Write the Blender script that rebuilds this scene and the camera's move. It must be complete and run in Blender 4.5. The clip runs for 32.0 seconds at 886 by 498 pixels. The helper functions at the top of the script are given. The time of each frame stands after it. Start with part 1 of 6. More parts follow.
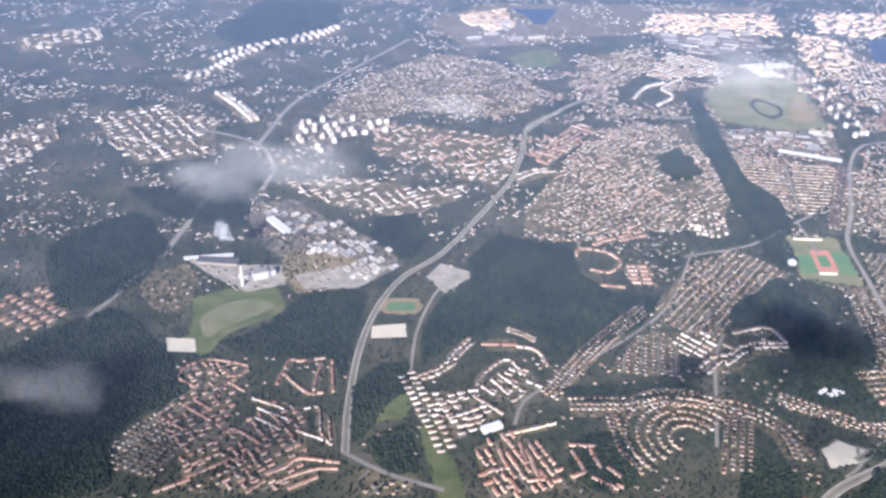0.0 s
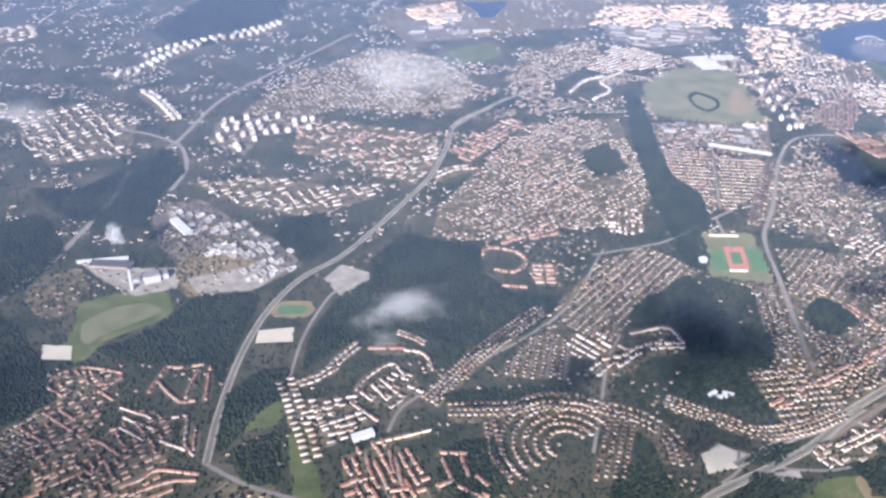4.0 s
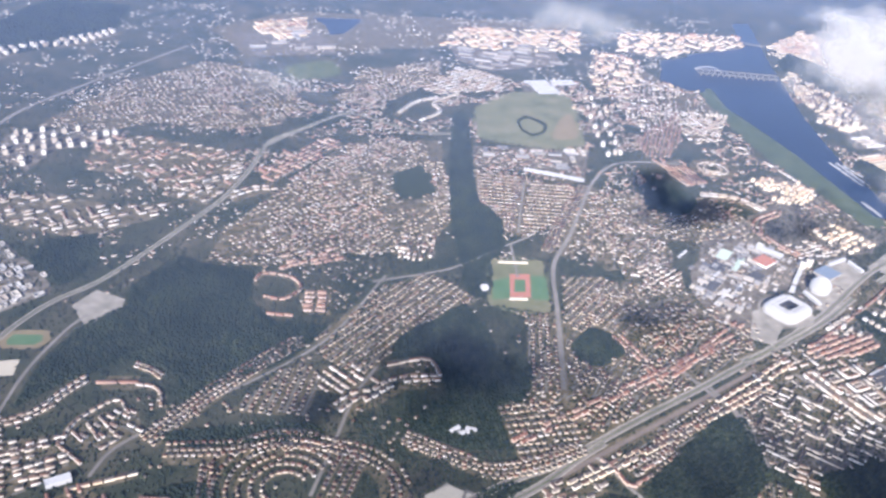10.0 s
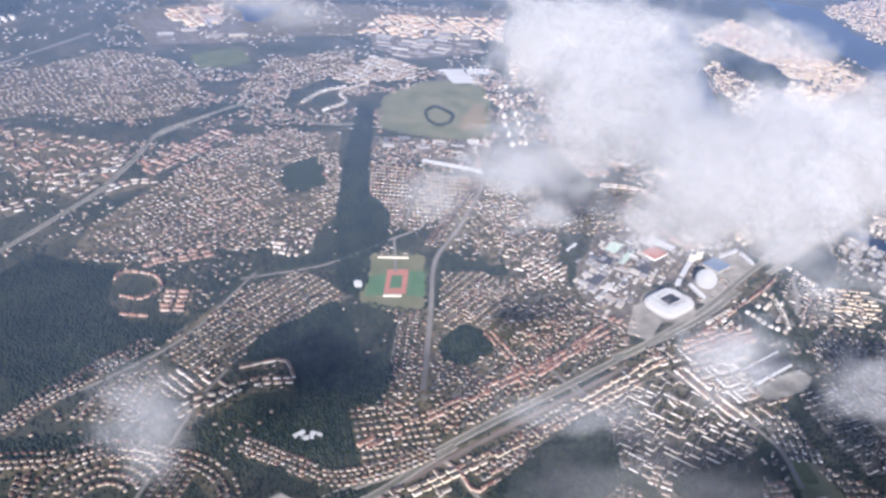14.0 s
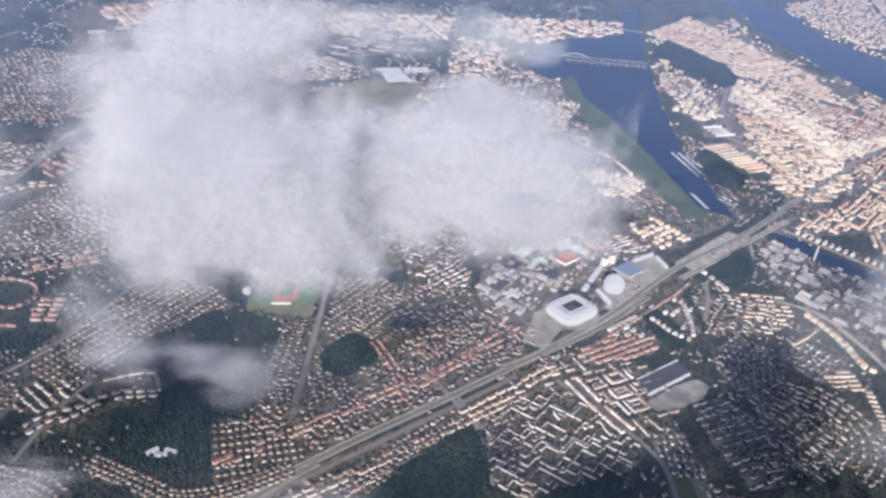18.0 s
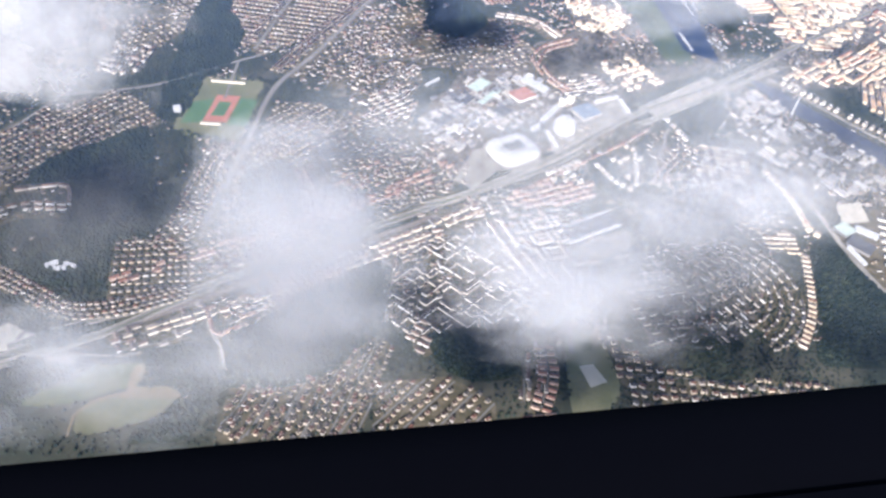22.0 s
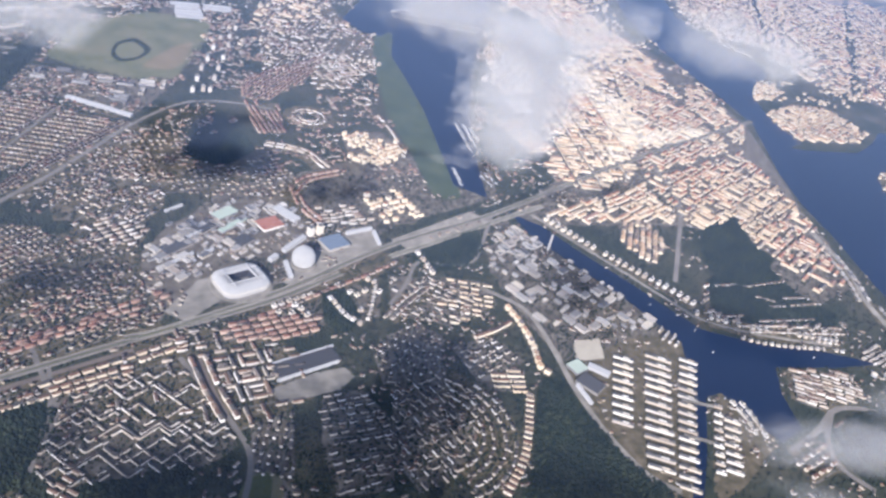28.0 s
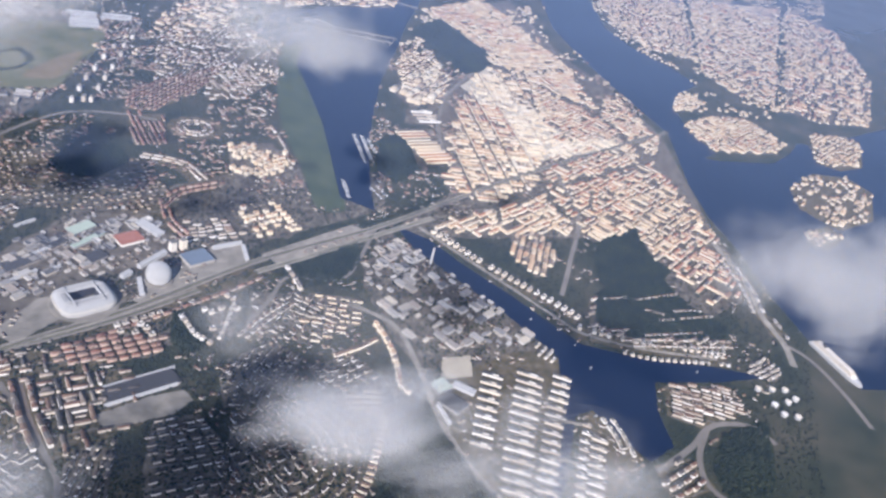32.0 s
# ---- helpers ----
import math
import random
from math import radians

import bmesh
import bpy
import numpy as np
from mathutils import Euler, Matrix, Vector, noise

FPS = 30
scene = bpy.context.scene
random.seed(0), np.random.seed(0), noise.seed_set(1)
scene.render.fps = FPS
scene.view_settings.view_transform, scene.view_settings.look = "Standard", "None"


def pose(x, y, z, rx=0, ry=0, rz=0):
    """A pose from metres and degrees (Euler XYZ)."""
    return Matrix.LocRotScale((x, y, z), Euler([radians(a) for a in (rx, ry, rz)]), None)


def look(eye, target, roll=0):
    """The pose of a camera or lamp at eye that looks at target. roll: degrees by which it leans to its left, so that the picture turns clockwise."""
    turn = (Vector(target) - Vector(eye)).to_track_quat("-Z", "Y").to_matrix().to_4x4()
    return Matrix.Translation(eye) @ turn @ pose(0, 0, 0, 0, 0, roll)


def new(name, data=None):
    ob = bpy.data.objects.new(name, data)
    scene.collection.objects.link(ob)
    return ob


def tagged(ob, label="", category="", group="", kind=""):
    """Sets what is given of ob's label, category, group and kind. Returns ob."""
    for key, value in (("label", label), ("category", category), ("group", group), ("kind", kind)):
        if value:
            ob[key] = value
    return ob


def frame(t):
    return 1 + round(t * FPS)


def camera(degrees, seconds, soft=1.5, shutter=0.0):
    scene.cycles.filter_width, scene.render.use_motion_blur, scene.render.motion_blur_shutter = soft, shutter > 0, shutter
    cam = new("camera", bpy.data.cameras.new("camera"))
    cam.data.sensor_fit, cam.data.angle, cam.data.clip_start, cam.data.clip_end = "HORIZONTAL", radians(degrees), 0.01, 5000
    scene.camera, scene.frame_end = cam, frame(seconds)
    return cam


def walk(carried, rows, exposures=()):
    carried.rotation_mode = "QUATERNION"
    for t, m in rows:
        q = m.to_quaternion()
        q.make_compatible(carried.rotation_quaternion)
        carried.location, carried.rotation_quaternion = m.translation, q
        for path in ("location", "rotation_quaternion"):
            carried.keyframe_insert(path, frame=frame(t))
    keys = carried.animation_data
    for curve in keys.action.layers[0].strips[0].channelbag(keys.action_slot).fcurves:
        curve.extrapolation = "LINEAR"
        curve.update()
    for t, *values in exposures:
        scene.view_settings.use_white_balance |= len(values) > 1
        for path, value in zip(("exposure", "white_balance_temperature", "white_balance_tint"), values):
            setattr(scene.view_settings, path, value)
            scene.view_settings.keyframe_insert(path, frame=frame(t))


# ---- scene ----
cam = camera(57.40, 32.0, soft=2.75)
# seconds, place, heading (clockwise from +y), downward tilt, lean
PATH = [
    (0.0, -572.56, -18.46, 629.05, 9.19, 30.56, 2.39),
    (0.5, -554.91, -17.32, 628.70, 9.29, 30.52, 2.27),
    (1.0, -537.25, -16.22, 628.37, 9.36, 30.71, 2.30),
    (1.5, -519.57, -15.16, 628.07, 9.55, 30.92, 2.36),
    (2.0, -501.88, -14.13, 627.79, 9.54, 30.94, 2.29),
    (2.5, -484.17, -13.14, 627.53, 9.50, 30.87, 2.22),
    (3.0, -466.45, -12.19, 627.30, 9.37, 30.94, 2.11),
    (3.5, -448.71, -11.27, 627.10, 9.41, 30.99, 2.03),
    (5.5, -377.58, -7.95, 626.52, 9.69, 30.71, 1.87),
    (6.0, -359.76, -7.21, 626.44, 9.83, 30.66, 2.06),
    (6.5, -341.93, -6.51, 626.39, 10.01, 30.81, 2.15),
    (7.0, -324.07, -5.84, 626.35, 10.06, 30.93, 2.09),
    (7.5, -306.20, -5.21, 626.35, 10.09, 30.97, 2.16),
    (8.0, -288.32, -4.61, 626.36, 10.20, 31.04, 2.24),
    (8.5, -270.42, -4.06, 626.41, 10.39, 31.02, 2.38),
    (9.0, -252.50, -3.53, 626.47, 15.02, 29.54, 5.39),
    (9.5, -234.57, -3.05, 626.56, 16.24, 29.35, 6.05),
    (10.0, -216.62, -2.60, 626.68, 15.91, 29.41, 5.81),
    (10.5, -198.66, -2.18, 626.82, 16.36, 30.29, 6.08),
    (11.0, -180.68, -1.80, 626.99, 16.92, 31.45, 6.38),
    (11.5, -162.68, -1.46, 627.18, 17.99, 30.66, 7.21),
    (12.0, -144.67, -1.15, 627.39, 19.59, 29.67, 7.08),
    (12.5, -126.64, -0.88, 627.63, 19.33, 29.77, 7.18),
    (13.0, -108.60, -0.65, 627.89, 18.98, 30.09, 7.15),
    (13.5, -90.54, -0.45, 628.18, 18.61, 29.92, 6.84),
    (15.5, -18.14, -0.02, 629.59, 18.18, 30.03, 6.23),
    (16.0, 0.00, 0.00, 630.00, 18.21, 29.94, 6.38),
    (16.5, 18.16, -0.02, 630.44, 18.39, 30.03, 6.54),
    (17.0, 36.33, -0.07, 630.90, 18.57, 30.05, 6.58),
    (17.5, 54.51, -0.16, 631.39, 18.68, 29.94, 6.44),
    (18.0, 72.72, -0.29, 631.90, 18.86, 30.05, 6.68),
    (18.5, 90.94, -0.45, 632.43, 18.99, 30.29, 6.79),
    (19.0, 109.17, -0.65, 632.99, 19.09, 30.50, 6.92),
    (19.5, 127.42, -0.88, 633.58, 17.87, 34.65, 6.75),
    (20.0, 145.69, -1.15, 634.19, 12.72, 44.11, 4.33),
    (20.5, 163.98, -1.46, 634.83, 12.05, 45.82, 4.00),
    (21.0, 182.27, -1.80, 635.49, 16.35, 43.01, 8.52),
    (21.5, 200.59, -2.18, 636.17, 17.94, 41.16, 10.38),
    (22.0, 218.92, -2.60, 636.88, 17.60, 42.49, 9.78),
    (22.5, 237.27, -3.05, 637.61, 17.93, 42.20, 10.18),
    (23.0, 255.63, -3.53, 638.37, 19.01, 39.84, 11.10),
    (23.5, 274.01, -4.06, 639.16, 20.30, 37.91, 12.47),
    (24.0, 292.41, -4.61, 639.96, 21.33, 35.14, 13.46),
    (24.5, 310.82, -5.21, 640.80, 21.88, 34.05, 13.82),
    (25.0, 329.24, -5.84, 641.65, 21.91, 34.03, 13.14),
    (25.5, 347.69, -6.51, 642.54, 23.07, 33.83, 13.73),
    (27.5, 421.62, -9.54, 646.31, 24.10, 32.50, 14.48),
    (28.0, 440.14, -10.38, 647.32, 24.35, 32.08, 14.61),
    (28.5, 458.68, -11.27, 648.35, 24.63, 31.74, 14.74),
    (29.0, 477.23, -12.19, 649.40, 24.90, 31.41, 14.88),
    (29.5, 495.80, -13.14, 650.48, 25.20, 31.19, 14.93),
    (30.0, 514.39, -14.13, 651.59, 25.36, 31.02, 15.00),
    (30.5, 532.99, -15.16, 652.72, 25.69, 30.87, 15.12),
    (31.0, 551.61, -16.22, 653.87, 25.92, 30.77, 15.20),
    (31.5, 570.24, -17.32, 655.05, 26.12, 30.73, 15.20),
    (32.0, 588.90, -18.46, 656.25, 26.26, 30.65, 15.16),
]


def flight(x, y, z, heading, tilt, lean):
    h, d = radians(heading), radians(tilt)
    aim = (x + 100 * math.sin(h) * math.cos(d), y + 100 * math.cos(h) * math.cos(d), z - 100 * math.sin(d))
    return look((x, y, z), aim, lean)


EXPOSURES = [(0.0, 0.58, 5480, 17), (8.0, 0.58, 5480, 17), (12.0, 0.42, 5480, 17), (15.5, 0.2, 5480, 17), (19.2, -0.04, 5480, 17), (20.0, 0.0, 5480, 16), (21.0, 0.58, 5480, 14), (23.0, 0.48, 5480, 15), (24.5, 0.2, 5480, 16), (28.0, 0.15, 5480, 16), (32.0, 0.0, 5480, 16)]
walk(cam, [(row[0], flight(*row[1:])) for row in PATH], EXPOSURES)

# ---- world and sun ----
SUN_WAY = Vector((0.388, 0.807, -0.4455))
world = bpy.data.worlds.new("world")
scene.world = world
world.use_nodes = True
sky = world.node_tree.nodes.new("ShaderNodeTexSky")
sky.sky_type, sky.sun_disc = "NISHITA", False
sky.sun_elevation, sky.sun_rotation = math.asin(0.4455), math.atan2(-0.388, -0.807)
backdrop = world.node_tree.nodes["Background"]
backdrop.inputs["Strength"].default_value = 0.11
world.node_tree.links.new(sky.outputs[0], backdrop.inputs["Color"])
sun = new("sun", bpy.data.lights.new("sun", "SUN"))
sun.data.energy, sun.data.angle, sun.data.color = 5.0, radians(0.6), (1.0, 0.88, 0.73)
sun.matrix_world = look((0, 0, 900), Vector((0, 0, 900)) + SUN_WAY)
scene.cycles.transparent_max_bounces = 96


# ---- materials ----
def nodes_of(name):
    m = bpy.data.materials.new(name)
    m.use_nodes = True
    return m, m.node_tree.nodes, m.node_tree.links, m.node_tree.nodes["Principled BSDF"]


def ramp_node(nodes, colours, spread=1.0):
    r = nodes.new("ShaderNodeValToRGB")
    el = r.color_ramp.elements
    n = len(colours)
    while len(el) < n:
        el.new(0.5)
    for i, c in enumerate(colours):
        el[i].position = 0.5 + spread * (i / max(1, n - 1) - 0.5)
        el[i].color = (*c, 1)
    return r


def mixed(nodes, links, blend, fac, a, b):
    m = nodes.new("ShaderNodeMix")
    m.data_type, m.blend_type = "RGBA", blend
    if isinstance(fac, (int, float)):
        m.inputs[0].default_value = fac
    else:
        links.new(fac, m.inputs[0])
    links.new(a, m.inputs[6])
    links.new(b, m.inputs[7])
    return m.outputs[2]


def noise_node(nodes, links, scale, detail=4.0, rough=0.55, stretch=None):
    geo = nodes.new("ShaderNodeNewGeometry")
    n = nodes.new("ShaderNodeTexNoise")
    n.inputs["Scale"].default_value, n.inputs["Detail"].default_value = scale, detail
    n.inputs["Roughness"].default_value = rough
    if stretch:
        s = nodes.new("ShaderNodeMapping")
        s.inputs["Rotation"].default_value, s.inputs["Scale"].default_value = (0, 0, 0.5), stretch
        links.new(geo.outputs["Position"], s.inputs["Vector"])
        links.new(s.outputs[0], n.inputs["Vector"])
    else:
        links.new(geo.outputs["Position"], n.inputs["Vector"])
    return n.outputs[0]


def earth(name, colours, big, small, rough=0.9, bump=0.0):
    """Ground cover: broad patches of the colours, broken up by fine grain."""
    m, nodes, links, bsdf = nodes_of(name)
    r = ramp_node(nodes, colours, 0.5)
    links.new(noise_node(nodes, links, big, 6), r.inputs[0])
    g = ramp_node(nodes, [(0.55, 0.55, 0.55), (1, 1, 1), (1.0, 1.0, 1.0)], 0.5)
    fine = noise_node(nodes, links, small, 5, 0.65)
    links.new(fine, g.inputs[0])
    links.new(mixed(nodes, links, "MULTIPLY", 0.9, r.outputs[0], g.outputs[0]), bsdf.inputs["Base Color"])
    bsdf.inputs["Roughness"].default_value = rough
    bsdf.inputs["Specular IOR Level"].default_value, bsdf.inputs["Diffuse Roughness"].default_value = 0.2, 1.0
    if bump:
        b = nodes.new("ShaderNodeBump")
        b.inputs["Strength"].default_value, b.inputs["Distance"].default_value = 0.6, bump
        links.new(fine, b.inputs["Height"])
        links.new(b.outputs[0], bsdf.inputs["Normal"])
    return m


def varied(name, colours, grain=1.2, rough=0.8, wear=0.35, spec=0.3, broad=0.0):
    """One tone out of the colours for each piece, with streaks and dirt on it; broad: tones that drift over whole stands."""
    m, nodes, links, bsdf = nodes_of(name)
    info, geo, add = nodes.new("ShaderNodeObjectInfo"), nodes.new("ShaderNodeNewGeometry"), nodes.new("ShaderNodeMath")
    links.new(info.outputs["Random"], add.inputs[0])
    links.new(geo.outputs["Random Per Island"], add.inputs[1])
    wrap = nodes.new("ShaderNodeMath")
    wrap.operation = "FRACT"
    links.new(add.outputs[0], wrap.inputs[0])
    r = ramp_node(nodes, colours)
    links.new(wrap.outputs[0], r.inputs[0])
    d = ramp_node(nodes, [(0.5, 0.48, 0.46), (0.95, 0.95, 0.95), (1, 1, 1)], 0.6)
    links.new(noise_node(nodes, links, grain, 5, 0.6), d.inputs[0])
    tone = mixed(nodes, links, "MULTIPLY", wear, r.outputs[0], d.outputs[0])
    if broad:
        b = ramp_node(nodes, [(0.55, 0.62, 0.7), (1.0, 1.0, 1.0), (1.5, 1.45, 1.1)], 0.45)
        links.new(noise_node(nodes, links, 0.016, 4, 0.6), b.inputs[0])
        tone = mixed(nodes, links, "MULTIPLY", broad, tone, b.outputs[0])
    links.new(tone, bsdf.inputs["Base Color"])
    bsdf.inputs["Roughness"].default_value = rough
    bsdf.inputs["Specular IOR Level"].default_value, bsdf.inputs["Diffuse Roughness"].default_value = spec, 0.9
    return m


M_GROUND = earth("ground_cover", [(0.021, 0.032, 0.024), (0.042, 0.05, 0.034), (0.072, 0.07, 0.049), (0.115, 0.104, 0.077)], 0.012, 0.25)
M_TOWN = earth("town_ground", [(0.07, 0.062, 0.052), (0.14, 0.122, 0.098), (0.25, 0.22, 0.18)], 0.06, 0.3)
M_GARDEN = earth("garden_ground", [(0.05, 0.052, 0.032), (0.12, 0.102, 0.065), (0.21, 0.168, 0.115)], 0.08, 0.3)
M_STREET = earth("street_asphalt", [(0.17, 0.16, 0.15), (0.22, 0.21, 0.195)], 0.05, 0.5)
M_GRASS = earth("grass", [(0.035, 0.05, 0.025), (0.075, 0.095, 0.04), (0.11, 0.12, 0.055), (0.17, 0.15, 0.09)], 0.03, 0.25)
M_MEADOW = earth("mown_meadow", [(0.09, 0.105, 0.055), (0.15, 0.15, 0.085), (0.2, 0.175, 0.11)], 0.02, 0.3)
M_DRY = earth("dry_grass", [(0.17, 0.14, 0.08), (0.24, 0.19, 0.12)], 0.03, 0.4)
M_SHORE = earth("shore_grass", [(0.04, 0.058, 0.036), (0.066, 0.085, 0.048), (0.095, 0.11, 0.064)], 0.025, 0.3)
M_PITCH = earth("pitch_turf", [(0.075, 0.14, 0.07), (0.11, 0.175, 0.09)], 0.05, 0.5)
M_FOREST_FLOOR = earth("forest_floor", [(0.02, 0.03, 0.018), (0.035, 0.045, 0.025)], 0.03, 0.4)
M_ASPHALT = earth("asphalt", [(0.15, 0.137, 0.12), (0.2, 0.182, 0.16), (0.25, 0.228, 0.2)], 0.02, 0.5, 0.85)
M_CONCRETE = earth("pale_paving", [(0.17, 0.157, 0.132), (0.27, 0.248, 0.21), (0.38, 0.35, 0.3)], 0.05, 0.6)
M_GRAVEL = earth("pale_gravel", [(0.42, 0.38, 0.3), (0.52, 0.47, 0.38)], 0.05, 0.6)
M_TRACK = earth("red_running_track", [(0.34, 0.15, 0.11), (0.4, 0.185, 0.14)], 0.06, 0.6)
M_RAIL = earth("railway_ballast", [(0.16, 0.13, 0.11), (0.22, 0.18, 0.15)], 0.05, 0.6)
M_LEAF = varied("tree_crowns", [(0.015, 0.026, 0.025), (0.023, 0.036, 0.031), (0.034, 0.048, 0.036), (0.054, 0.066, 0.044), (0.02, 0.031, 0.033)], 0.8, 0.9, 0.8, 0.1, broad=0.7)
M_WHITE = varied("white_render", [(0.78, 0.74, 0.66), (0.85, 0.82, 0.75), (0.64, 0.56, 0.45), (0.8, 0.73, 0.6), (0.5, 0.42, 0.33), (0.86, 0.84, 0.8)], 0.6)
M_VILLA = varied("villa_walls", [(0.84, 0.77, 0.64), (0.66, 0.56, 0.41), (0.48, 0.37, 0.25), (0.76, 0.65, 0.47), (0.3, 0.24, 0.18), (0.86, 0.82, 0.74)], 0.6)
M_GREYROOF = varied("dark_grey_roofs", [(0.06, 0.06, 0.065), (0.1, 0.09, 0.085), (0.08, 0.062, 0.055), (0.14, 0.13, 0.125)], 0.6)
M_DARKROOF = varied("dark_depot_roof", [(0.06, 0.06, 0.065), (0.09, 0.09, 0.095)], 0.3)
M_CREAM = varied("cream_and_yellow_render", [(0.8, 0.7, 0.5), (0.86, 0.79, 0.63), (0.76, 0.62, 0.42), (0.85, 0.79, 0.67)], 0.6)
M_BRICK = varied("brick_and_ochre_walls", [(0.56, 0.4, 0.3), (0.66, 0.53, 0.41), (0.42, 0.27, 0.2), (0.7, 0.6, 0.5)], 0.8)
M_TILE = varied("clay_tile_roof", [(0.24, 0.12, 0.09), (0.3, 0.15, 0.105), (0.16, 0.09, 0.075), (0.32, 0.2, 0.15), (0.12, 0.1, 0.09)], 1.0)
M_MIXROOF = varied("villa_roofs", [(0.17, 0.078, 0.055), (0.065, 0.058, 0.054), (0.105, 0.085, 0.075), (0.14, 0.068, 0.05), (0.05, 0.05, 0.05), (0.15, 0.135, 0.125)], 1.0)
M_FELT = varied("grey_roof_felt", [(0.14, 0.14, 0.14), (0.21, 0.2, 0.19), (0.1, 0.1, 0.105), (0.3, 0.28, 0.26)], 0.4)
M_TOWNROOF = varied("town_sheet_metal_roofs", [(0.5, 0.31, 0.18), (0.74, 0.63, 0.46), (0.36, 0.19, 0.12), (0.62, 0.47, 0.31), (0.13, 0.11, 0.1), (0.56, 0.39, 0.24), (0.2, 0.17, 0.16), (0.7, 0.57, 0.4)], 0.6)
M_CREAMROOF = varied("pale_town_roofs", [(0.7, 0.62, 0.48), (0.6, 0.5, 0.36), (0.76, 0.7, 0.58), (0.42, 0.33, 0.25)], 0.6)
M_REDROOF = varied("red_town_roofs", [(0.4, 0.19, 0.12), (0.5, 0.28, 0.18), (0.3, 0.13, 0.09), (0.6, 0.48, 0.36), (0.15, 0.14, 0.14), (0.44, 0.24, 0.16)], 0.6)
M_SLABROOF = varied("slab_roofs", [(0.2, 0.11, 0.08), (0.26, 0.18, 0.13), (0.13, 0.08, 0.065), (0.1, 0.095, 0.09), (0.28, 0.23, 0.19)], 0.6)
M_HALL = varied("hall_roofs", [(0.2, 0.2, 0.21), (0.6, 0.57, 0.52), (0.1, 0.1, 0.11), (0.68, 0.65, 0.6), (0.4, 0.34, 0.28), (0.3, 0.29, 0.28), (0.6, 0.54, 0.44), (0.14, 0.14, 0.15)], 0.3)
M_COPPER = varied("pale_copper_roof", [(0.42, 0.5, 0.42), (0.5, 0.55, 0.46)], 0.4)
M_SHELL = varied("white_arena_shell", [(0.5, 0.495, 0.485), (0.56, 0.555, 0.545)], 0.3, 0.5, 0.45, 0.35)
M_LEDGE = varied("black_bar", [(0.0008, 0.001, 0.0026), (0.0014, 0.0017, 0.004)], 3.0, 0.9, 0.3, 0.05)
M_BLUEROOF = varied("blue_grey_roof", [(0.17, 0.21, 0.27), (0.2, 0.24, 0.3)], 0.3)
M_DARK = varied("dark_metal", [(0.05, 0.05, 0.06), (0.08, 0.08, 0.09)], 0.5, 0.5)

M_WATER, nodes, links, bsdf = nodes_of("open_water")
bsdf.inputs["Base Color"].default_value = (0.004, 0.016, 0.055, 1)
bsdf.inputs["Specular IOR Level"].default_value = 0.3
bsdf.inputs["Roughness"].default_value = 0.3
bump = nodes.new("ShaderNodeBump")
bump.inputs["Strength"].default_value, bump.inputs["Distance"].default_value = 0.1, 0.25
links.new(noise_node(nodes, links, 0.12, 5, 0.6), bump.inputs["Height"])
links.new(bump.outputs[0], bsdf.inputs["Normal"])


